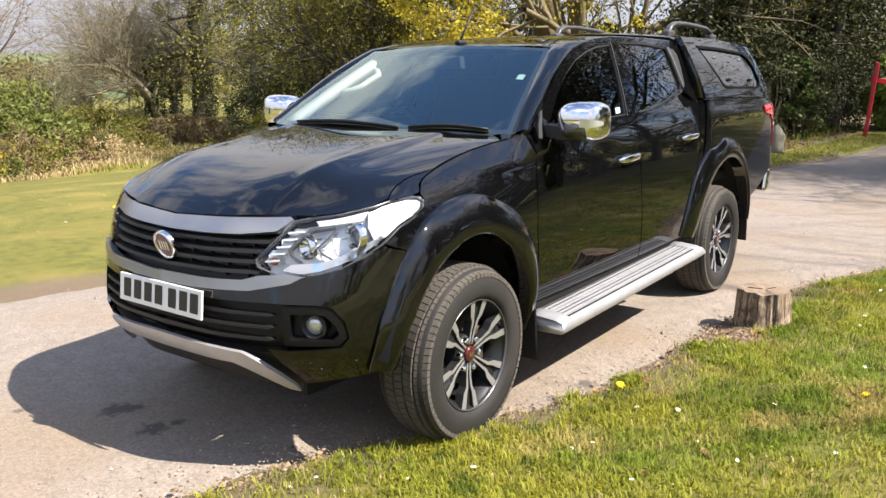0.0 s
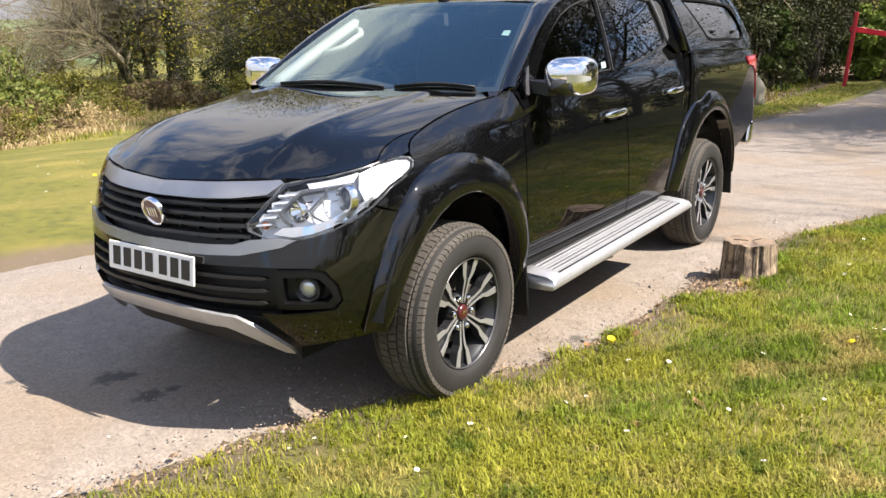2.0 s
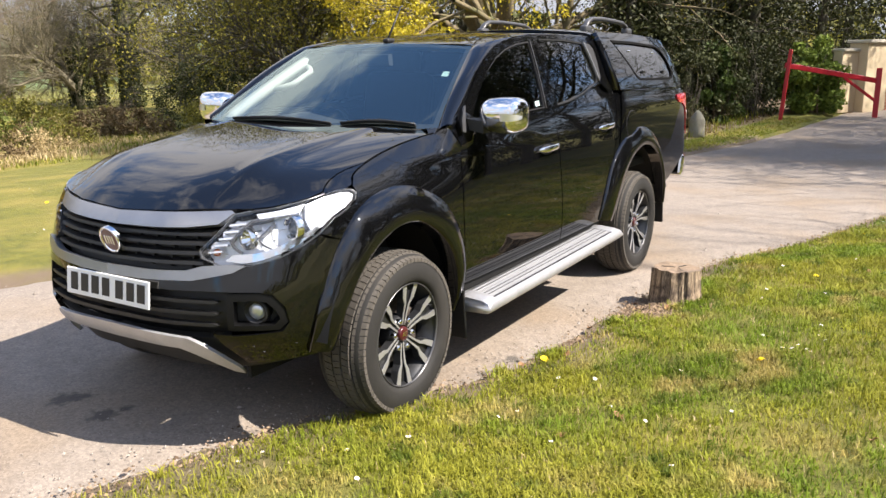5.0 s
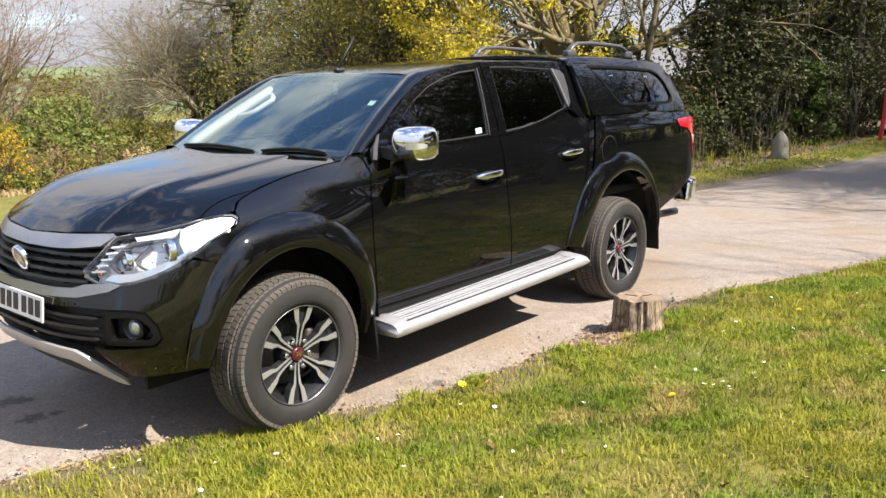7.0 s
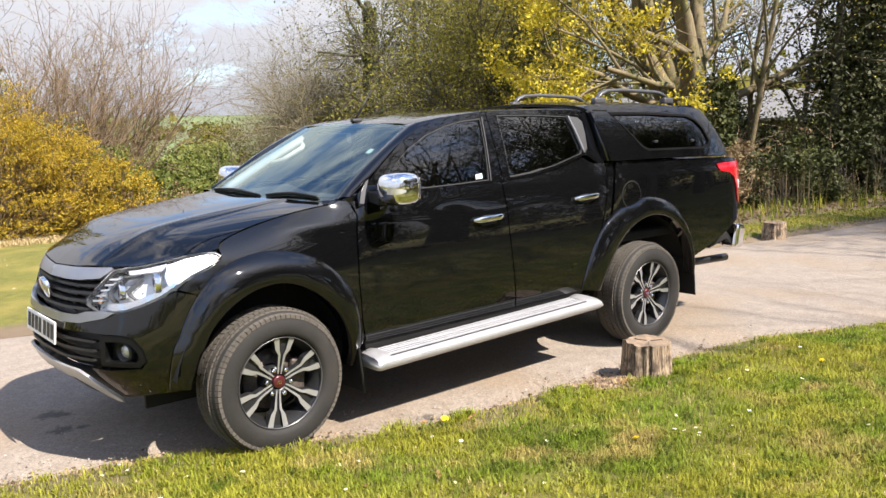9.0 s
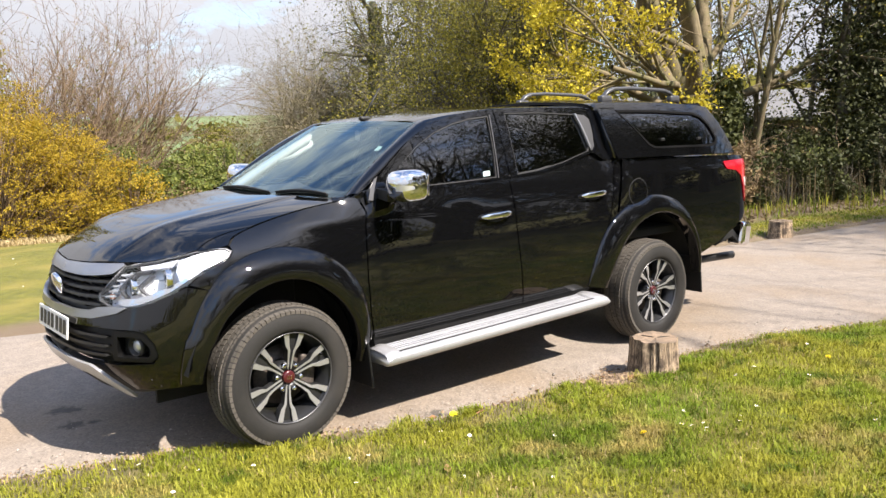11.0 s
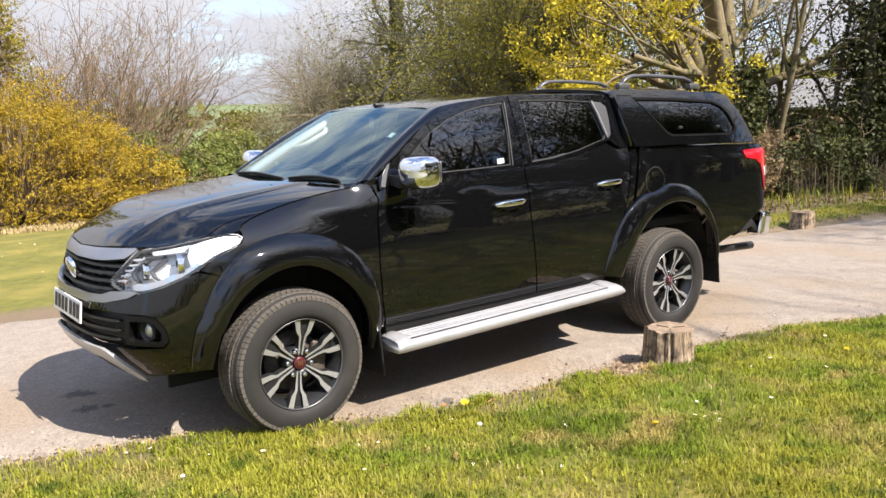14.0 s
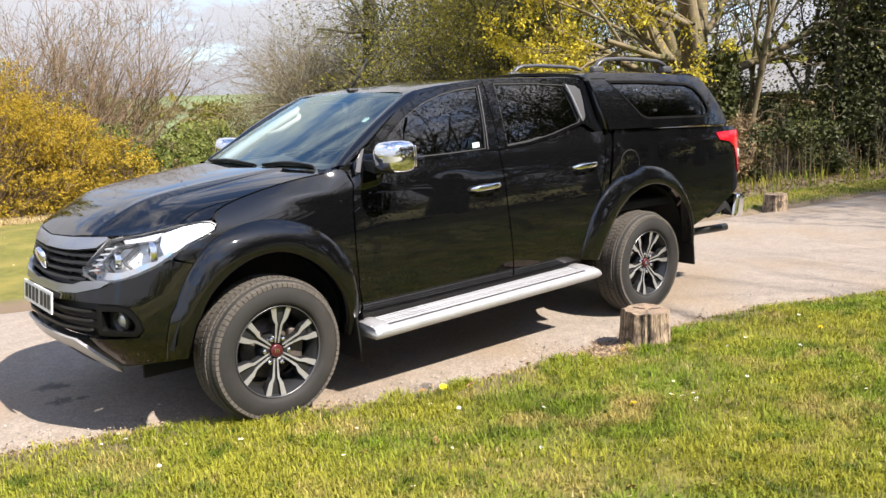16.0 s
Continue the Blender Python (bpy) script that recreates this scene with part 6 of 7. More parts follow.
def daisy():
    d = thing("daisy", "small white daisy in the lawn", "flower", "daisies in the lawn")
    bm = bmesh.new()
    for k in range(11):
        a = 2 * math.pi * k / 11
        c, s = math.cos(a), math.sin(a)
        q = [(0.003, -0.0015, 0), (0.011, -0.0024, 0.0015), (0.0125, 0, 0.001), (0.011, 0.0024, 0.0015), (0.003, 0.0015, 0)]
        bm.faces.new([bm.verts.new((x * c - y * s, x * s + y * c, z + 0.04)) for x, y, z in q])
    part("petals", bm, PETAL, d)
    part("disc", lathe([(0.0045, 0.039), (0.004, 0.042), (0.0, 0.0435)], "z", 10), YOLK, d)
    skin("stalk", tube_rows([(0, 0, -0.005), (0, 0, 0.04)], 0.001, 4), STALK, d, True)
    return d


rng = random.Random(23)
first = daisy()
spots = [(1.39, -2.20), (1.43, -2.25), (1.46, -2.30), (1.41, -2.33), (1.50, -2.26), (1.30, -2.15), (1.55, -2.10), (1.62, -2.05), (1.25, -2.02), (1.9, -2.3), (-0.83, -0.63), (-0.72, -0.66), (-0.55, -0.95), (0.05, -1.28), (0.12, -1.35), (-0.35, -1.1)]
while len(spots) < 70:
    x, y = rng.uniform(-1, 7), rng.uniform(-3.4, -0.6)
    if y < near_edge(x) - 0.2 and rng.random() < 0.3 + 0.7 * noise.noise((x, y, 3)):
        spots.append((x, y))
while len(spots) < 130:
    x, y = rng.uniform(-2, 4), rng.uniform(3.2, 8)
    if y > far_edge(x) + 0.3:
        spots.append((x, y))
for i, (x, y) in enumerate(spots):
    p = pose(x, y, ground_z(x, y) - 0.006 + rng.uniform(-0.008, 0.004), rng.gauss(8, 12), rng.gauss(0, 14), rng.uniform(0, 360))
    if i == 0:
        first.matrix_basis = p
    else:
        k = rng.uniform(0.6, 1.0)
        copy_thing(first, p @ Matrix.Diagonal((k, k, k, 1)))


def dandelion():
    d = thing("dandelion", "bright yellow dandelion in the grass", "flower", "dandelions")
    bm = bmesh.new()
    for ringn, (n, r0, r1, z) in enumerate(((22, 0.002, 0.021, 0.043), (18, 0.001, 0.016, 0.047), (12, 0.0, 0.010, 0.050))):
        for k in range(n):
            a = 2 * math.pi * (k + 0.37 * ringn) / n
            c, s = math.cos(a), math.sin(a)
            w = 0.0028
            bm.faces.new([bm.verts.new((x * c - y * s, x * s + y * c, zz)) for x, y, zz in ((r0, -w / 2, z), (r1, -w, z + 0.003), (r1 + 0.001, w, z + 0.003), (r0, w / 2, z))])
    part("petals", bm, GOLD, d)
    skin("stalk", tube_rows([(0, 0, -0.005), (0, 0, 0.043)], 0.0025, 5), STALK, d, True)
    return d


dn = dandelion()
for i, (x, y, k) in enumerate(((0.823, -1.135, 1.0), (1.179, -2.151, 0.9), (4.2, -2.6, 0.9), (3.1, -2.1, 0.8), (2.4, 5.6, 1), (0.4, 4.4, 1), (4.9, -2.2, 0.9))):
    p = pose(x, y, ground_z(x, y) - 0.01, -18, 8, 40 * i) @ Matrix.Diagonal((k, k, k, 1))
    if i == 0:
        dn.matrix_basis = pose(x, y, turf(x, y) - 0.006, 20, -12, 0)
    else:
        copy_thing(dn, p)

# fallen leaves
DEAD = grained("dead leaf", (0.16, 0.08, 0.035), (0.34, 0.18, 0.08), 30, 200, (0.7, 0.9), 0.3, 0.003)
def leaf():
    bm = bmesh.new()
    q = [(-0.028, 0, 0.004), (-0.012, 0.016, 0.010), (0.012, 0.017, 0.008), (0.03, 0, 0.014), (0.012, -0.017, 0.006), (-0.012, -0.016, 0.012)]
    vs = [bm.verts.new(p) for p in q]
    mid = bm.verts.new((0, 0, 0.002))
    for i in range(6):
        bm.faces.new((vs[i], vs[(i + 1) % 6], mid))
    me = bpy.data.meshes.new("fallen_leaf")
    bm.to_mesh(me)
    bm.free()
    me.materials.append(DEAD)
    return me
lm = leaf()
for x, y in ((-0.02, -1.62), (0.28, -1.75), (0.45, -2.7), (1.75, -2.75), (0.95, -1.22), (2.0, -1.42), (2.1, -1.18), (1.95, -1.25), (3.4, -2.4), (2.6, -2.9), (0.75, -1.05), (1.5, -1.12)):
    o = new("fallen_leaf", lm)
    tagged(o, "curled brown dead leaf on the ground", "leaf", "fallen leaves")
    o.matrix_basis = pose(x, y, turf(x, y) + 0.008, rng.uniform(-20, 20), rng.uniform(-20, 20), rng.uniform(0, 360))

# loose grit along the drive
GRIT = grained("loose grit", (0.17, 0.145, 0.12), (0.34, 0.30, 0.26), 40, 200, (0.8, 0.95), 0.2, 0.002, island=0.5)
verts, faces = [], []
rng = random.Random(31)
for _ in range(3600):
    x = rng.uniform(-2.2, 6.5)
    y = near_edge(x) + abs(rng.gauss(0, 0.30)) - 0.05 if rng.random() < 0.75 else rng.uniform(-1, 3)
    r = rng.uniform(0.002, 0.0065) if rng.random() < 0.99 else rng.uniform(0.008, 0.016)
    b = len(verts)
    z = turf(x, y) + 0.004 if y > near_edge(x) else ground_z(x, y)
    a = rng.uniform(0, 6.28)
    for k in range(4):
        verts.append((x + r * math.cos(a + k * 1.57) * rng.uniform(0.7, 1.3), y + r * math.sin(a + k * 1.57) * rng.uniform(0.7, 1.3), z))
    verts.append((x, y, z + r * rng.uniform(0.6, 1.0)))
    faces += [[b, b + 1, b + 4], [b + 1, b + 2, b + 4], [b + 2, b + 3, b + 4], [b + 3, b, b + 4]]
me = mesh_of("grit", verts, faces, None, False)
me.materials.append(GRIT)
tagged(new("grit", me), "loose pale grit along the drive's edge", "gravel", kind="stuff")

# crumbs of bare earth along the lawn's edge and beside the stump
EARTH = grained("bare earth", (0.09, 0.058, 0.034), (0.27, 0.19, 0.12), 30, 200, (0.85, 0.98), 0.3, 0.003, island=0.6)
verts, faces = [], []
rng = random.Random(77)
while len(verts) < 5 * 5200:
    if rng.random() < 0.45:
        x, y = rng.gauss(2.02, 0.20), rng.gauss(-1.33, 0.10)
    else:
        x = rng.uniform(-1.6, 6.0)
        y = near_edge(x) + rng.gauss(0.0, 0.055) + 0.05 * noise.noise((x * 3, 0, 0))
    r = rng.uniform(0.003, 0.008) if rng.random() < 0.93 else rng.uniform(0.010, 0.02)
    b = len(verts)
    z = turf(x, y) + 0.002
    a = rng.uniform(0, 6.28)
    for k in range(4):
        verts.append((x + r * math.cos(a + k * 1.57) * rng.uniform(0.6, 1.4), y + r * math.sin(a + k * 1.57) * rng.uniform(0.6, 1.4), z))
    verts.append((x + rng.gauss(0, r * 0.3), y, z + r * rng.uniform(0.5, 0.9)))
    faces += [[b, b + 1, b + 4], [b + 1, b + 2, b + 4], [b + 2, b + 3, b + 4], [b + 3, b, b + 4]]
me = mesh_of("earth_crumbs", verts, faces, None, False)
me.materials.append(EARTH)
tagged(new("earth_crumbs", me), "crumbs of bare brown earth at the lawn's edge", "earth", kind="stuff")
# ---- trees, bushes and hedges ----
class Wood:
    def __init__(self):
        self.v, self.f = [], []

    def tube(self, path, radii, sides):
        b = len(self.v)
        for row in tube_rows(path, radii, sides):
            self.v += [tuple(p) for p in row]
        for i in range(len(path) - 1):
            for k in range(sides):
                k2 = (k + 1) % sides
                self.f.append((b + i * sides + k, b + i * sides + k2, b + (i + 1) * sides + k2, b + (i + 1) * sides + k))

    def mesh(self, name, material, parent, label=""):
        return hang(name, mesh_of(name, self.v, self.f), material, parent, label)


def grow(w, tips, p, d, length, r, level, rng, kids, angle, ratio, lift=0.08, wander=0.16, segs=5):
    """A tapered branch with its own branches; the ends of the last level are gathered in tips."""
    last = level == len(kids)
    path, radii = [p.copy()], [r]
    d = d.normalized()
    for i in range(segs):
        d = (d + Vector((rng.gauss(0, wander), rng.gauss(0, wander), rng.gauss(0, wander) + lift))).normalized()
        p = p + d * (length / segs)
        path.append(p.copy())
        radii.append(r * (1 - (0.82 if last else 0.5) * (i + 1) / segs))
    w.tube(path, radii, (8 if r > 0.09 else 5) if r > 0.03 else 3)
    if last:
        tips.extend(path[1:])
        return
    for k in range(kids[level]):
        u = 0.25 + 0.75 * (k + rng.random()) / kids[level]
        i = min(segs - 1, int(u * segs))
        q = path[i] + (path[i + 1] - path[i]) * (u * segs - i)
        axis = d.cross(Vector((rng.gauss(0, 1), rng.gauss(0, 1), rng.gauss(0, 1)))).normalized()
        dd = (path[i + 1] - path[i]).normalized()
        nd = Matrix.Rotation(radians(angle * rng.uniform(0.6, 1.35)), 3, axis) @ dd
        grow(w, tips, q, nd, length * ratio * rng.uniform(0.7, 1.2), max(0.0052, radii[i] * rng.uniform(0.42, 0.62)), level + 1, rng, kids, angle, ratio, lift, wander, max(3, segs - 1))


def leaves(name, points, size, material, parent, seed, label="", flat=0.0):
    """Loose leaves at the points: one small bent quad each."""
    g = np.random.default_rng(seed)
    p = np.array(points)
    n = len(p)
    s = size * g.uniform(0.55, 1.35, n)
    a = g.normal(size=(n, 3))
    a[:, 2] *= 1 - flat
    a /= np.linalg.norm(a, axis=1)[:, None]
    b = g.normal(size=(n, 3))
    b -= a * (a * b).sum(1)[:, None]
    b /= np.linalg.norm(b, axis=1)[:, None]
    c = np.cross(a, b)
    S = s[:, None]
    v = np.stack([p - a * S * 0.5, p + b * S * 0.32 + c * S * 0.08, p + a * S * 0.55, p - b * S * 0.32 + c * S * 0.08], 1).reshape(-1, 3)
    me = bpy.data.meshes.new(name)
    me.vertices.add(len(v))
    me.vertices.foreach_set("co", v.ravel())
    me.loops.add(4 * n)
    me.loops.foreach_set("vertex_index", np.arange(4 * n))
    me.polygons.add(n)
    me.polygons.foreach_set("loop_start", np.arange(n) * 4)
    me.update(calc_edges=True)
    return hang(name, me, material, parent, label)


def round_tips(tips, per, spread_, rng):
    return [(t.x + rng.gauss(0, spread_), t.y + rng.gauss(0, spread_), t.z + rng.gauss(0, spread_ * 0.8)) for t in tips for _ in range(per)]


def lumps(cx, cy, z0, rx, ry, h, count, n, rng, lump=0.35):
    """Points in a bush made of many uneven lumps; denser towards the outside."""
    balls = []
    for _ in range(count):
        a, q, u = rng.uniform(0, 6.283), math.sqrt(rng.random()), rng.random()
        k = math.sqrt(max(0.05, 1 - (u * 0.92) ** 2.4))
        balls.append((cx + rx * q * k * math.cos(a), cy + ry * q * k * math.sin(a), z0 + h * u * 0.95, lump * min(rx, ry, h) * rng.uniform(0.55, 1.2)))
    pts = []
    for _ in range(n):
        x, y, z, r = rng.choice(balls)
        d = Vector((rng.gauss(0, 1), rng.gauss(0, 1), rng.gauss(0, 1))).normalized() * r * rng.random() ** 0.4
        pts.append((x + d.x, y + d.y, max(z0 + 0.02, z + d.z)))
    return pts, balls


BARK = grained("olive bark", (0.085, 0.065, 0.034), (0.215, 0.17, 0.095), 6, 60, (0.85, 0.95), 0.8, 0.02, third=(0.11, 0.105, 0.04), patch=2)
BARK_DARK = grained("dark bark", (0.05, 0.042, 0.032), (0.11, 0.095, 0.07), 6, 60, (0.85, 0.95), 0.8, 0.02, third=(0.06, 0.07, 0.03), patch=2)
TWIG = grained("pale twigs", (0.10, 0.085, 0.052), (0.25, 0.21, 0.135), 3, 30, (0.85, 0.95), 0.3, 0.01)
TWIG_BROWN = grained("brown twigs", (0.12, 0.08, 0.05), (0.27, 0.19, 0.12), 3, 30, (0.85, 0.95), 0.3, 0.01)
LIME = leafy("lime spring leaves", (0.22, 0.19, 0.018), (0.66, 0.54, 0.05), 1.0, 0.42)
OLIVE = leafy("olive leaves", (0.060, 0.062, 0.012), (0.245, 0.225, 0.042), 1.0, 0.3)
GOLDEN = leafy("golden hedge leaves", (0.16, 0.135, 0.016), (0.68, 0.46, 0.05), 0.7, 0.40, 2.6)
YOUNG = leafy("young yellow-olive leaves", (0.09, 0.09, 0.014), (0.32, 0.28, 0.045), 1.0, 0.35)
IVY = leafy("ivy leaves", (0.014, 0.020, 0.006), (0.075, 0.084, 0.023), 1.0, 0.12)
EVERGREEN = leafy("evergreen leaves", (0.009, 0.014, 0.005), (0.064, 0.070, 0.022), 1.0, 0.15)
LAUREL = leafy("laurel leaves", (0.06, 0.10, 0.018), (0.26, 0.33, 0.06), 1.0, 0.25)
DEEP_LAUREL = leafy("deep green laurel leaves", (0.018, 0.034, 0.008), (0.085, 0.125, 0.025), 1.0, 0.15)
BRAMBLE = leafy("bramble leaves", (0.045, 0.072, 0.014), (0.20, 0.215, 0.05), 1.0, 0.25)
RUSSET = leafy("russet dead leaves", (0.10, 0.07, 0.035), (0.25, 0.18, 0.09), 1.0, 0.2)


def tree(label, x, y, h, r, seed, kids, angle=38, ratio=0.62, bark=None, foliage=None, per=0, size=0.06, spread_=0.15, lean=(0, 0), trunk=0.32, lift=0.08, wander=0.16, name="tree", group="trees behind the drive", ivy=0):
    rng = random.Random(seed)
    z = ground_z(x, y)
    ob = thing(name, label, "tree", group, (x, y, z))
    w, tips = Wood(), []
    grow(w, tips, Vector((0, 0, -0.1)), Vector((lean[0], lean[1], 1)), h * trunk + 0.1, r, 0, rng, kids, angle, ratio * (1 / max(trunk, 0.3)) * 0.42, lift, wander)
    w.mesh("trunk", bark or BARK, ob)
    if foliage and per:
        leaves("crown", round_tips(tips, per, spread_, rng), size, foliage, ob, seed)
    if ivy:
        pts = []
        for _ in range(ivy):
            a, u = rng.uniform(0, 6.28), rng.random()
            q = r * (1.15 + 0.5 * rng.random())
            pts.append((q * math.cos(a) + lean[0] * u * h * trunk, q * math.sin(a) + lean[1] * u * h * trunk, u * h * trunk * 1.1))
        leaves("ivy", pts, 0.09, IVY, ob, seed + 1, "dark ivy on the trunk")
    return ob


def bush(label, x, y, rx, ry, h, seed, foliage, n, size, count=40, lump=0.35, name="bush", group="bushes", stems=24, bark=None, category="bush"):
    rng = random.Random(seed)
    z = ground_z(x, y)
    ob = thing(name, label, category, group, (x, y, z))
    pts, balls = lumps(0, 0, 0, rx, ry, h, count, n, rng, lump)
    leaves("foliage", pts, size, foliage, ob, seed)
    if not stems:
        return ob
    w = Wood()
    for k in range(stems):
        bx, by, bz, br = rng.choice(balls)
        a = Vector((bx * 0.3 + rng.gauss(0, 0.1), by * 0.3 + rng.gauss(0, 0.1), -0.05))
        b = Vector((bx, by, bz + br * 0.95))
        m_ = (a + b) / 2 + Vector((rng.gauss(0, 0.12), rng.gauss(0, 0.12), 0.1))
        w.tube([a, m_, b], [0.011, 0.007, 0.0025], 4)
    w.mesh("branchwork", bark or (BARK_DARK if foliage in (EVERGREEN, IVY) else TWIG_BROWN), ob)
    return ob


# the big sycamore behind the canopy, several stems from one bole
rng = random.Random(101)
sx0, sy0 = 13.6, 6.0
syc = thing("sycamore", "large many-stemmed sycamore with fresh yellow-green leaves", "tree", "trees behind the drive", (sx0, sy0, ground_z(sx0, sy0)))
w, tips = Wood(), []
w.tube([Vector((0, 0, -0.1)), Vector((0.02, 0, 0.6)), Vector((0, 0.05, 1.3)), Vector((0.05, 0.05, 2.0)), Vector((0.05, 0.05, 2.5))], [0.66, 0.56, 0.54, 0.60, 0.36], 14)
for d, L, r in (((-0.75, 0.45, 0.75), 4.2, 0.26), ((-0.1, 0.5, 1.1), 5.0, 0.24), ((0.25, -0.25, 1.2), 5.0, 0.22), ((0.75, -0.6, 0.62), 3.6, 0.11), ((0.75, 0.3, 1.0), 4.5, 0.19), ((-0.5, -0.2, 1.1), 4.6, 0.20)):
    grow(w, tips, Vector((d[0] * 0.2, d[1] * 0.2, 1.75)), Vector(d), L, r, 1, rng, (0, 5, 5, 4), 42, 0.6, 0.03, 0.13)
low_tips = []
for d, L, r in (((-1, -0.10, 0.22), 4.6, 0.11), ((-0.95, -0.3, 0.30), 5.0, 0.09), ((-1.0, 0.3, 0.3), 4.6, 0.09), ((-0.8, 0.1, 0.5), 4.4, 0.09)):
    grow(w, low_tips, Vector((-0.25, 0, 1.55 + rng.uniform(0, 0.5))), Vector(d), L, r, 1, rng, (0, 6, 6, 4), 36, 0.42, 0.0, 0.14)
w.mesh("trunk", BARK, syc)
crown = [t_ for t_ in tips if (t_.y + 9.1 > 0.47 * (t_.x + 16.5) or rng.random() < 0.06) and noise.noise(t_ * 0.9) > -0.05]
leaves("crown", round_tips(rng.sample(crown, min(len(crown), 3400)), 9, 0.14, rng), 0.062, LIME, syc, 5)
low = [t_ for t_ in low_tips if t_.x < -3.0]
leaves("hanging_bough", round_tips(rng.sample(low, min(len(low), 2600)), 14, 0.075, rng), 0.062, LIME, syc, 6, "hanging boughs of yellow-green leaves")
pts = []
for _ in range(5200):
    a, u = rng.uniform(-2.6, 0.9), rng.random()
    q = 0.60 * (0.95 + 0.45 * rng.random())
    pts.append((q * math.cos(a) + 0.12, q * math.sin(a) - 0.12, u * 2.5))
leaves("ivy", pts, 0.10, IVY, syc, 7, "dark ivy on the bole")

# trees of the back wood
rng = random.Random(11)
ivied = thing("tree", "dark ivy-clad tree with bare crooked branches", "tree", "trees behind the drive", (21.1, 28.4, ground_z(21.1, 28.4)))
w, tips, pts = Wood(), [], []
bole = [Vector((0.10 * math.sin(k * 1.3), 0.10 * math.cos(k * 0.9), k * 1.0 - 0.1)) for k in range(9)]
w.tube(bole, [0.46, 0.38, 0.35, 0.34, 0.32, 0.29, 0.26, 0.22, 0.16], 10)
for k in range(17):
    a, q = rng.uniform(0, 6.28), rng.uniform(2.4, 7.8)
    grow(w, tips, Vector((0, 0, q)), Vector((math.cos(a), math.sin(a), rng.uniform(0.0, 0.5))), rng.uniform(1.8, 3.6), rng.uniform(0.06, 0.12), 1, rng, (0, 5, 5, 3), 48, 0.55, 0.02, 0.30)
w.mesh("trunk", BARK_DARK, ivied)
for _ in range(9000):
    a, q = rng.uniform(0, 6.28), rng.uniform(0, 7.6)
    r = (0.42 - 0.025 * q) * (1.0 + 0.4 * rng.random() + 0.35 * noise.noise((q * 1.2, math.cos(a), math.sin(a))))
    pts.append((r * math.cos(a), r * math.sin(a), q))
leaves("ivy", pts, 0.10, IVY, ivied, 12, "dark ivy on the trunk")
for k, (x, y, h) in enumerate(((20.0, 30.2, 9.6), (21.8, 31.4, 9.6), (20.6, 31.6, 9.0))):
    tree("bare grey tree with fine branches", x, y, h, 0.20, 12 + k * 9, (9, 8, 7, 4), 50, 0.62, TWIG, OLIVE, 1, 0.035, 0.16, trunk=0.30, lift=0.02, wander=0.2, ivy=1800)
tree("small bare tree across the field", 27, 48, 7.0, 0.2, 14, (7, 6, 5), 34, 0.62, TWIG, None, 0, trunk=0.30)
tree("olive-leaved tree in spring leaf", 13.2, 11.1, 8.5, 0.22, 15, (7, 6, 6, 4), 42, 0.62, BARK_DARK, YOUNG, 10, 0.06, 0.2, trunk=0.28)
tree("olive-leaved tree in spring leaf", 16.2, 14.0, 13.5, 0.24, 16, (8, 7, 6, 3), 42, 0.62, BARK_DARK, OLIVE, 10, 0.065, 0.22, trunk=0.28)
tree("olive-leaved tree in spring leaf", 19.6, 18.8, 12.0, 0.24, 17, (8, 7, 6, 3), 42, 0.62, BARK_DARK, IVY, 4, 0.08, 0.22, trunk=0.28)
tree("olive-leaved tree in spring leaf", 19.5, 10.5, 12.5, 0.24, 18, (7, 6, 6, 4), 42, 0.62, BARK_DARK, OLIVE, 3, 0.08, 0.24, trunk=0.28)
tree("pale slender tree trunk among evergreens", 14.6, 5.2, 8.0, 0.085, 19, (6, 5, 4), 30, 0.55, BARK, OLIVE, 1, 0.06, 0.2, lean=(0.03, 0.0), trunk=0.6, lift=0.02, wander=0.05)
tree("pale slender tree trunk among evergreens", 14.95, 5.35, 8.0, 0.065, 20, (6, 5, 4), 30, 0.55, BARK, OLIVE, 1, 0.06, 0.2, lean=(-0.03, 0.03), trunk=0.6, lift=0.02, wander=0.05)
for i, (x, y, r, lx, ly) in enumerate(((16.4, 4.2, 0.10, 0.03, -0.08), (17.6, 3.4, 0.13, 0.16, -0.10), (15.6, 4.6, 0.07, -0.04, 0.03), (19.0, 2.7, 0.12, -0.14, 0.08), (18.2, 4.6, 0.10, 0.05, -0.03))):
    tree("dark slender tree at the wood's edge", x, y, 7.5, r, 22 + i, (6, 5, 4, 2), 44, 0.5, BARK_DARK, YOUNG, 1, 0.06, 0.25, lean=(lx, ly), trunk=0.6, lift=0.02, wander=0.07)


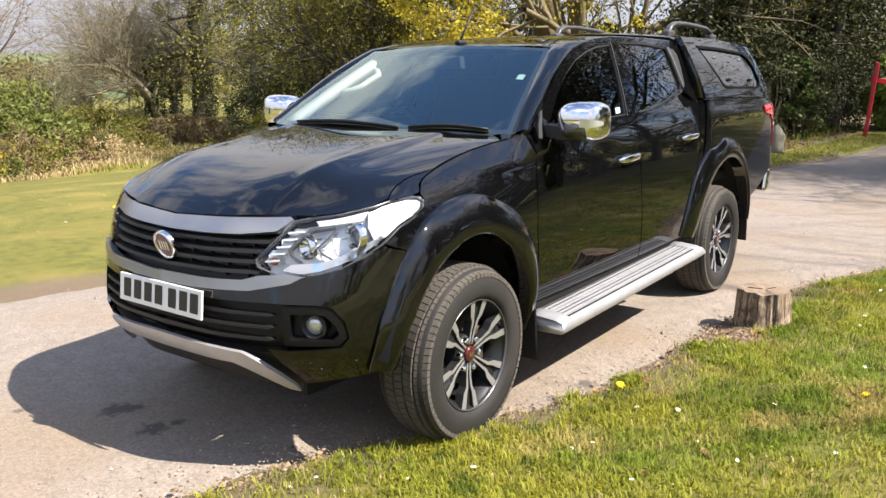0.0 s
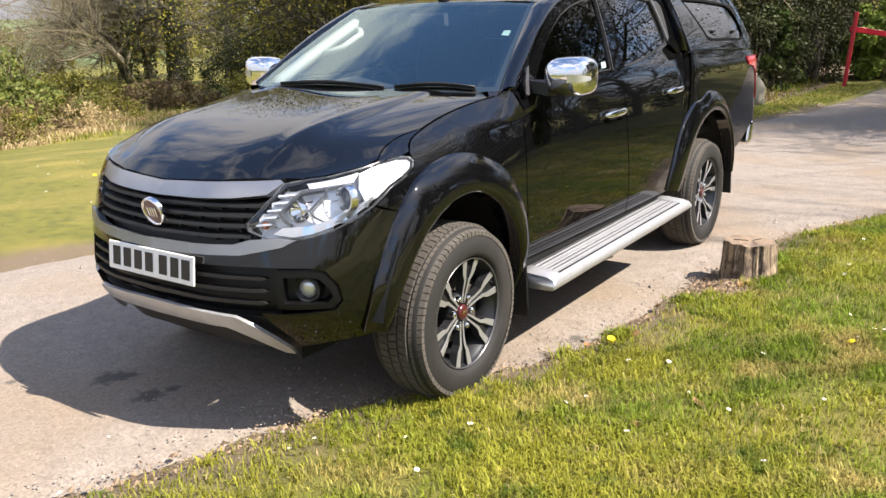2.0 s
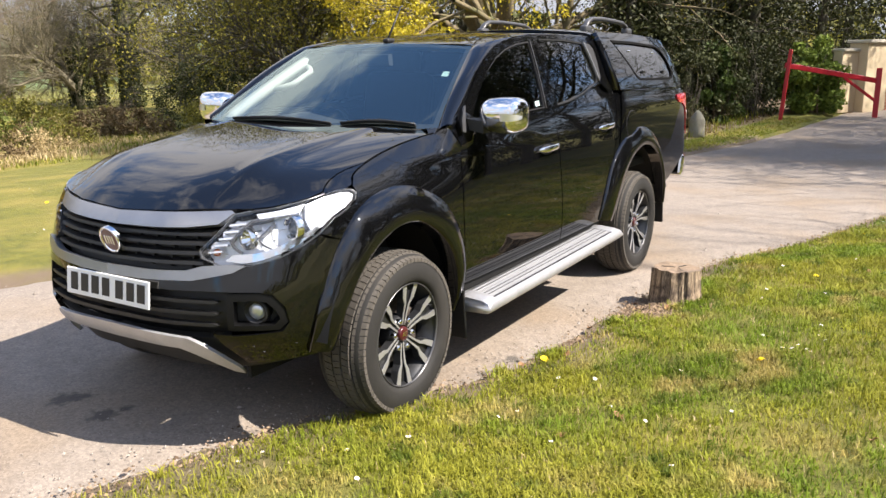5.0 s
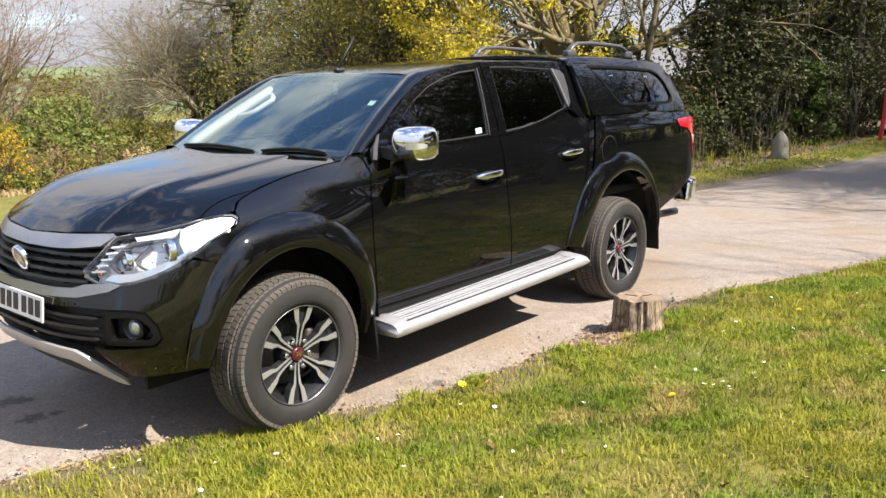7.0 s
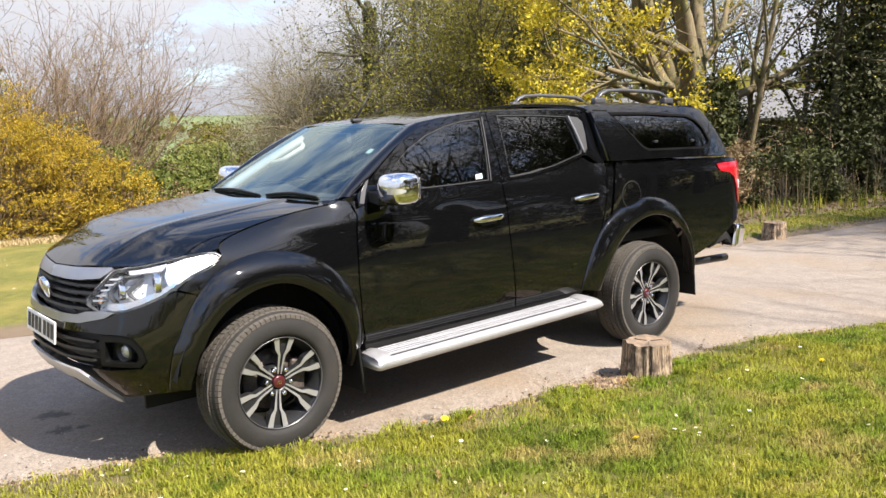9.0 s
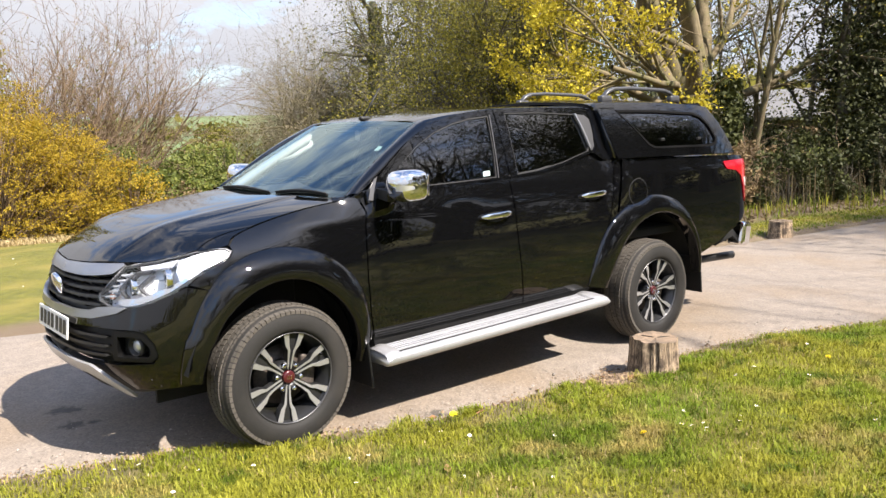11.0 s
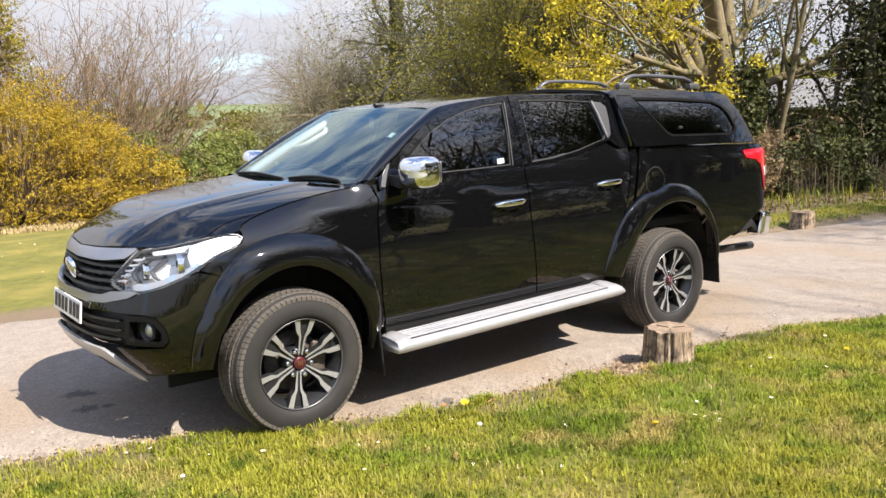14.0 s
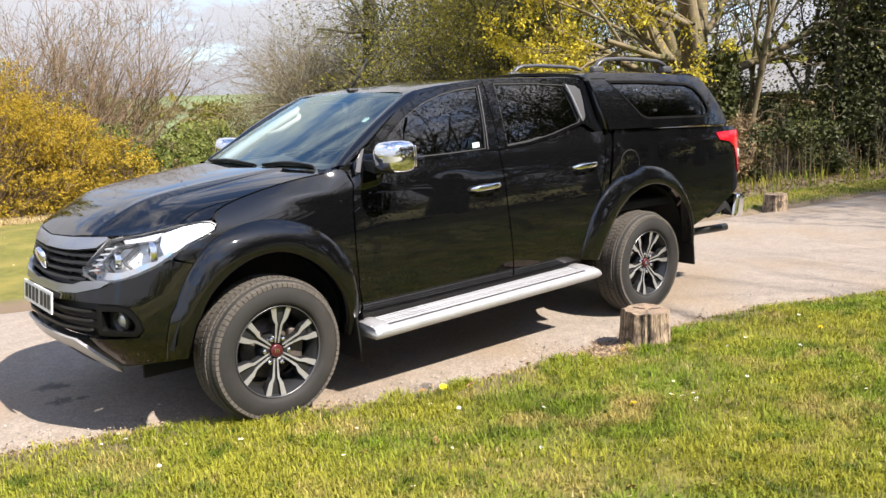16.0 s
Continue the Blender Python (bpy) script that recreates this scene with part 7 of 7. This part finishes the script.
def evergreen(x, y, h, r, seed, n=9500):
    rng = random.Random(seed)
    z = ground_z(x, y)
    ob = thing("evergreen_tree", "dense dark evergreen tree at the drive's edge", "tree", "evergreens by the gateway", (x, y, z))
    w, pts = Wood(), []
    w.tube([Vector((0, 0, -0.1)), Vector((rng.gauss(0, 0.1), 0, h * 0.5)), Vector((0, 0, h))], [0.16, 0.11, 0.02], 7)
    for k in range(64):
        u = 0.06 + 0.94 * rng.random()
        a = rng.uniform(0, 6.28)
        L = r * (1.05 - u * 0.75) * rng.uniform(0.7, 1.15)
        p0 = Vector((0, 0, h * u))
        p1 = p0 + Vector((L * math.cos(a), L * math.sin(a), rng.uniform(-0.25, 0.25)))
        w.tube([p0, (p0 + p1) / 2 + Vector((0, 0, 0.12)), p1], [0.03, 0.02, 0.006], 3)
        for _ in range(n // 64):
            t_ = rng.random() ** 0.6
            q = p0 + (p1 - p0) * t_
            sp = 0.16 + 0.22 * t_
            pts.append((q.x + rng.gauss(0, sp), q.y + rng.gauss(0, sp), q.z + rng.gauss(0, sp * 0.6) - 0.12 * t_))
    w.mesh("trunk", BARK_DARK, ob)
    leaves("foliage", pts, 0.085, EVERGREEN, ob, seed)
    return ob


for i, (x, y, h, r) in enumerate(((17.9, 4.2, 7.5, 1.2), (19.4, 4.0, 8, 2.0), (22.0, 6.0, 8.5, 1.8), (20.2, 24.0, 9.5, 2.3), (22.0, 22.0, 9.5, 2.3), (15.9, 3.9, 5.5, 1.4), (20.6, 3.2, 7.5, 1.8), (23.0, 3.4, 8, 2.0), (25, 0.5, 8, 2.2), (26, -3, 8, 2.4), (21.4, 2.4, 8, 2.0), (23.4, 1.0, 8, 2.0), (25.5, -1.6, 8, 2.3), (19.2, 1.9, 7, 1.6), (16.6, 3.3, 5.5, 1.3), (18.6, 2.3, 6.0, 1.4))):
    evergreen(x, y, h, r, 40 + i)

# tall olive understorey that closes the wood, and dark growth along its edge
for i, (x, y, rx, h, m_) in enumerate(((13.2, 9.6, 1.9, 4.2, OLIVE), (15.6, 11.6, 2.2, 5.4, OLIVE), (18.0, 14.0, 2.4, 6.0, OLIVE), (19.6, 18.4, 2.6, 6.0, OLIVE), (21.5, 12.5, 2.6, 6.0, IVY), (17.2, 9.2, 1.8, 2.0, IVY), (19.9, 9.0, 2.0, 2.0, IVY), (18.6, 3.3, 1.7, 2.8, EVERGREEN), (21.6, 3.0, 2.0, 4.0, EVERGREEN), (17.4, 3.9, 1.5, 2.4, OLIVE), (22.0, 4.4, 2.4, 3.6, EVERGREEN), (24.0, 1.0, 2.2, 5.0, EVERGREEN), (19.0, 5.0, 1.6, 2.4, OLIVE), (22.5, 20.0, 2.6, 5.5, IVY))):
    bush("tall dense understorey shrub in the wood", x, y, rx, rx * 0.9, h, 300 + i, m_, 6500, 0.095, 60, 0.30, stems=40, group="understorey of the wood")
for i, (x, y, rx, h, m_) in enumerate(((9.4, 4.2, 1.0, 0.7, BRAMBLE), (10.8, 3.7, 1.1, 0.9, RUSSET), (12.2, 3.2, 1.0, 0.9, IVY), (13.6, 2.9, 1.0, 0.9, IVY), (14.9, 2.35, 0.9, 1.6, EVERGREEN), (14.6, 4.0, 1.2, 1.2, IVY), (16.0, 1.9, 0.9, 1.7, IVY), (17.2, 1.5, 0.9, 1.9, EVERGREEN), (11.6, 5.2, 1.3, 1.3, RUSSET), (13.2, 4.6, 1.2, 1.0, RUSSET))):
    bush("dark tangled growth at the wood's edge", x, y, rx, rx * 0.7, h, 320 + i, m_, 3600, 0.075, 36, 0.32, stems=70, group="growth at the wood's edge")

# bare twiggy undergrowth in front of the dark trees
for i, (x, y) in enumerate(((11.6, 3.9), (12.6, 4.1), (13.5, 3.7), (14.3, 3.2), (15.2, 2.9), (13.0, 5.0))):
    rng = random.Random(350 + i)
    ob = thing("bare_undergrowth", "brown bare twiggy undergrowth at the wood's edge", "shrub", "twiggy undergrowth", (x, y, ground_z(x, y)))
    w, tips = Wood(), []
    for k in range(14):
        grow(w, tips, Vector((rng.gauss(0, 0.35), rng.gauss(0, 0.2), -0.05)), Vector((rng.gauss(0, 0.3), rng.gauss(0, 0.3), 1)), rng.uniform(0.3, 1.0) * (0.6 + 0.8 * rng.random()), 0.008, 1, rng, (0, 5, 4), 42, 0.6, 0.0, 0.24)
    w.mesh("branchwork", TWIG_BROWN, ob)
    leaves("foliage", round_tips(rng.sample(tips, len(tips) // 4), 1, 0.05, rng), 0.05, BRAMBLE, ob, 351 + i)

# laurel by the barrier, brambles at the wood's edge
bush("glossy green laurel bush by the barrier", 18.3, 0.38, 0.85, 0.7, 1.65, 61, LAUREL, 9000, 0.10, 40)
bush("glossy green laurel bush by the barrier", 16.3, 1.9, 0.9, 0.6, 1.6, 62, DEEP_LAUREL, 5000, 0.10, 34)
bush("glossy green laurel bush by the barrier", 15.6, 3.1, 1.0, 0.7, 1.3, 63, EVERGREEN, 4000, 0.09, 30)
bush("low bramble thicket at the wood's edge", 13.4, 3.6, 1.4, 0.6, 0.8, 64, BRAMBLE, 3600, 0.06, 30, stems=70)
bush("low bramble thicket at the wood's edge", 11.8, 4.6, 1.2, 0.7, 0.9, 65, BRAMBLE, 3600, 0.06, 30, stems=70)
bush("twiggy undergrowth below the trees", 15.0, 4.3, 1.2, 0.7, 1.2, 66, RUSSET, 2600, 0.06, 26, stems=90)
bush("twiggy undergrowth below the trees", 12.6, 6.3, 1.5, 1.0, 1.3, 67, BRAMBLE, 4200, 0.07, 30, stems=90)
for i, (x, y, rx, h, m_) in enumerate(((10.6, 8.2, 1.6, 1.9, OLIVE), (12.4, 9.4, 1.8, 2.2, OLIVE), (9.8, 10.4, 1.4, 1.2, OLIVE), (13.4, 13.2, 1.8, 2.0, IVY), (15.4, 17.2, 1.9, 1.8, IVY), (13.4, 19.0, 1.8, 0.8, RUSSET), (16.4, 11.6, 2.0, 2.4, IVY), (10.8, 20.0, 1.8, 1.1, OLIVE), (9.2, 21.5, 1.8, 1.2, BRAMBLE), (19.0, 22.0, 2.0, 1.1, IVY))):
    bush("dense shrub below the wood's trees", x, y, rx, rx * 0.8, h, 70 + i, m_, 5200, 0.085, 40, stems=40, group="shrubs below the trees")

# golden hedge, tall yellow bush, bare shrub
def sprays(label, x, y, rx, ry, h, seed, foliage, count, per, size, name, group):
    """A loose bush of leafy sprays that arch out of an uneven dome."""
    rng = random.Random(seed)
    ob = thing(name, label, "bush", group, (x, y, ground_z(x, y)))
    w, pts = Wood(), []
    for k in range(count):
        a, u = rng.uniform(0, 6.283), rng.random() ** 0.8
        q = (0.80 + 0.50 * noise.noise((1.6 * math.cos(a) + seed, 1.6 * math.sin(a), 2.2 * u))) * rng.uniform(0.72, 1.0)
        flat = math.sqrt(max(0.0, 1 - (u * 0.97) ** 2.6)) + 0.10
        p = Vector((rx * q * flat * math.cos(a), ry * q * flat * math.sin(a), 0.05 + h * u * (0.86 + 0.40 * noise.noise((1.8 * math.cos(a) + seed, 1.8 * math.sin(a), 7.0 * u)))))
        d = Vector((math.cos(a) * 0.7 + rng.gauss(0, 0.35), math.sin(a) * 0.7 + rng.gauss(0, 0.35), 0.45 + 0.5 * u + rng.gauss(0, 0.2))).normalized()
        length = rng.uniform(0.18, 0.52)
        end = p + d * length + Vector((0, 0, -0.25 * length))
        if k % 6 == 0:
            w.tube([Vector((p.x * 0.3, p.y * 0.3, p.z * 0.2)), p, end], [0.012, 0.006, 0.002], 3)
        for _ in range(per):
            t_ = rng.random()
            c = p + d * (length * t_) + Vector((0, 0, -0.25 * length * t_ * t_))
            sp = 0.035 * (1.15 - t_)
            pts.append((c.x + rng.gauss(0, sp), c.y + rng.gauss(0, sp), max(0.02, c.z + rng.gauss(0, sp))))
    leaves("foliage", pts, size, foliage, ob, seed)
    w.mesh("branchwork", TWIG_BROWN, ob)
    return ob


for i, (x, y, rx, ry, h, count, per) in enumerate(((-0.8, 14.3, 2.0, 1.3, 2.9, 2600, 18), (1.5, 14.2, 1.8, 1.3, 3.0, 2900, 20), (2.9, 14.4, 1.4, 1.2, 2.3, 2200, 20), (-3.4, 14.6, 2.0, 1.4, 3.1, 1200, 14))):
    sprays("golden yellow hedge bush with arching sprays", x, y, rx, ry, h, 90 + i, GOLDEN, count, per, 0.036, "golden_bush", "golden hedge")
sprays("tall yellow-green bush behind the hedge", 0.9, 16.3, 2.0, 1.6, 6.6, 95, leafy("yellow-green leaves", (0.09, 0.09, 0.012), (0.44, 0.37, 0.045)), 3400, 12, 0.065, "bush", "bushes")
bush("mixed green bush at the hedge's end", 4.3, 14.6, 1.0, 0.9, 1.9, 96, BRAMBLE, 6000, 0.055, 40, 0.3, stems=60)
for i, (x, y) in enumerate(((3.4, 17.2), (4.6, 17.6), (2.3, 17.8), (5.6, 18.6))):
    rng = random.Random(120 + i)
    ob = thing("bare_shrub", "tall bare shrub with many fine stems", "shrub", "bare shrubs", (x, y, ground_z(x, y)))
    w, tips = Wood(), []
    for k in range(13):
        d = Vector((rng.gauss(0, 0.34), rng.gauss(0, 0.34), 1))
        grow(w, tips, Vector((rng.gauss(0, 0.2), rng.gauss(0, 0.2), -0.05)), d, rng.uniform(2.4, 4.2), 0.034, 1, rng, (0, 7, 5, 3), 36, 0.55, 0.05, 0.16)
    w.mesh("branchwork", TWIG_BROWN, ob)
    leaves("foliage", round_tips(rng.sample(tips, len(tips) // 3), 1, 0.06, rng), 0.042, OLIVE, ob, 121 + i)

for i in range(34):
    rng = random.Random(400 + i)
    x = rng.uniform(2.2, 12.0)
    y = 13.2 + 0.55 * max(0, x - 3.8) + rng.uniform(-0.3, 3.2)
    h = rng.uniform(0.25, 0.7)
    bush("low tussock of dry grass and bramble", x, y, rng.uniform(0.4, 0.9), 0.5, h, 401 + i, (BRAMBLE, RUSSET, OLIVE, STRAW)[i % 4], 900, 0.055, 14, 0.5, "tussock", "tussocks in the rough", 0)
sprays("loose olive and gold bush at the hedge's end", 4.2, 13.9, 0.8, 0.8, 1.5, 97, GOLDEN, 500, 10, 0.05, "bush", "bushes")
bush("loose russet bush at the hedge's end", 5.2, 14.1, 0.9, 0.7, 1.1, 98, RUSSET, 2200, 0.05, 30, 0.3, stems=80)

# thickets and scrub in the middle distance
for i, (x, y, rx, h, m_) in enumerate(((6.6, 17.5, 1.5, 1.1, BRAMBLE), (8.2, 19.0, 1.6, 1.2, BRAMBLE), (5.8, 20.5, 1.6, 1.5, BRAMBLE), (9.2, 23, 2.0, 1.5, BRAMBLE), (6.4, 24, 2.2, 1.7, BRAMBLE), (11.5, 27, 2.4, 1.7, BRAMBLE), (8.5, 32, 3, 2.0, OLIVE), (14.5, 34, 3, 1.8, OLIVE), (19, 38, 3.2, 2.4, OLIVE), (12.5, 42, 3.5, 2.2, BRAMBLE))):
    bush("scrubby thicket in the rough", x, y, rx, rx * 0.8, h, 140 + i, m_, 4200, 0.085 + 0.002 * y, 40, stems=60, group="scrub in the rough", name="thicket")
rng = random.Random(160)
for i, (x, y, h) in enumerate(((6.9, 19.5, 1.9), (9.6, 21.0, 2.2), (12.3, 30, 2.8))):
    tree("thin bare sapling in the rough", x, y, h * 1.5, 0.05, 161 + i, (5, 5, 3), 34, 0.6, TWIG, None, 0, trunk=0.4, name="sapling", group="saplings")

# rough dry grass strip, leaf litter
def strip(x, y, rng):
    c = 12.1 + 0.55 * max(0, x - 3.8) + 0.3 * noise.noise((x * 0.8, 0, 0))
    return c < y < c + 2.1 + 0.7 * noise.noise((x * 1.1, 2, 0)) and rng.random() < 0.35 + 1.1 * noise.noise((x * 1.3, y * 1.3, 4))


blades("dry_grass", scatter(13000, -5, 11, 11.5, 19, strip, 171), 0.15, 0.014, STRAW, "rough dry grass beyond the lawn", 172, 1.0)
blades("dry_grass", scatter(9000, 3, 14, 14, 26, lambda x, y, g: g.random() < 0.4 + noise.noise((x * 0.7, y * 0.7, 2)), 173), 0.16, 0.02, STRAW, "rough dry grass beyond the lawn", 174, 0.8)
blades("rough_grass", scatter(12000, 3, 14, 13.5, 25, lambda x, y, g: g.random() < 0.5 + noise.noise((x * 0.5, y * 0.5, 6)), 175), 0.13, 0.016, BLADE, "rough green grass beyond the lawn", 176, 0.8)
blades("verge_grass", scatter(8000, 7, 17, 0.0, 3.2, lambda x, y, g: far_edge(x) < y < far_edge(x) + 0.85, 177), 0.045, 0.010, BLADE, "green verge grass", 178, 0.8)
blades("dry_stems", scatter(330, 11, 18.5, 1.5, 6.5, lambda x, y, g: far_edge(x) + 1.1 < y < far_edge(x) + 2.6 and g.random() < 0.5 + noise.noise((x * 1.5, y * 1.5, 3)), 179), 0.70, 0.010, STEM, "thin dead stems at the wood's edge", 180, 0.16)
blades("undergrowth_stems", scatter(700, 10, 18.5, 1.2, 6.5, lambda x, y, g: far_edge(x) + 0.8 < y < far_edge(x) + 2.2, 183), 0.22, 0.014, BLADE, "green shoots at the wood's edge", 184, 0.5)
lit = [(x, y, z + 0.02) for x, y, z in scatter(9000, 8.5, 19, 1.0, 6.5, lambda x, y, g: y > far_edge(x) + 0.75 + 0.5 * g.random(), 181)]
lo = leaves("leaf_litter", lit, 0.06, RUSSET, None, 182, "brown leaf litter under the trees", 0.3)
tagged(lo, category="leaves", kind="stuff")

# far woods and hedgerows
rng = random.Random(190)
pts, big = [], []
for k in range(260):
    a = rng.uniform(0, 2 * math.pi)
    d = rng.uniform(60, 130)
    x, y = d * math.cos(a), d * math.sin(a)
    if 56 < math.degrees(a) < 72:
        d *= 2.2
        x, y = d * math.cos(a), d * math.sin(a)
        h = rng.uniform(1.5, 3)
    else:
        h = rng.uniform(3.5, 8)
    z = ground_z(x, y)
    for _ in range(150):
        u = rng.random()
        pts.append((x + rng.gauss(0, h * 0.55), y + rng.gauss(0, h * 0.55), z + h * u * (0.6 + 0.4 * rng.random())))
fw = leaves("far_woods", pts, 1.1, OLIVE, None, 191, "far hedgerows and woods round the fields")
tagged(fw, category="woods", kind="stuff")

# tall trees across the lawn, mirrored in the paint and glass, shading the drive further on
for i, (x, y, h, r) in enumerate(((13.0, -15.5, 29, 0.7), (18.5, -14.5, 24, 0.6), (9.5, -17.0, 29, 0.7), (5.0, -20.0, 27, 0.6), (23.0, -16.0, 15, 0.4))):
    tree("tall bare tree across the lawn", x, y, h, r, 200 + i, (10, 8, 5, 3), 44, 0.62, BARK_DARK, OLIVE, 1, 0.05, 0.22, trunk=0.2, lift=0.04, group="trees across the lawn")
for i, (x, y, h, r) in enumerate(((19.6, -8.4, 17.0, 0.17), (17.2, -8.8, 15.5, 0.16), (15.0, -8.0, 13.5, 0.16), (12.6, -8.0, 14.0, 0.16), (-2.0, -26, 15, 0.32), (-12, -24, 13, 0.3))):
    tree("bare tree in bud across the lawn", x, y, h, r, 210 + i, (8, 7, 6, 3), 42, 0.62, BARK_DARK, IVY if i < 4 else OLIVE, (4, 5, 8, 9, 1, 1)[i], 0.07, 0.24, trunk=0.42 if i < 4 else 0.26, group="trees across the lawn")
for i, (x, y, rx, h) in enumerate(((8.5, -13.5, 2.0, 2.4), (11.5, -12.0, 2.0, 2.8), (14.5, -10.5, 2.0, 3.2), (17.0, -9.6, 1.9, 3.0), (20.0, -9.0, 2.2, 3.4), (5.0, -15.5, 2.2, 2.4), (23.0, -8.4, 2.2, 3.4), (28.0, -8.0, 3.0, 4.6), (33.0, -7.4, 3.2, 5.0))):
    bush("tall shady shrub across the lawn", x, y, rx, rx * 0.8, h, 230 + i, IVY, 3200, 0.13, 36, 0.34, stems=20, group="shrubs across the lawn")
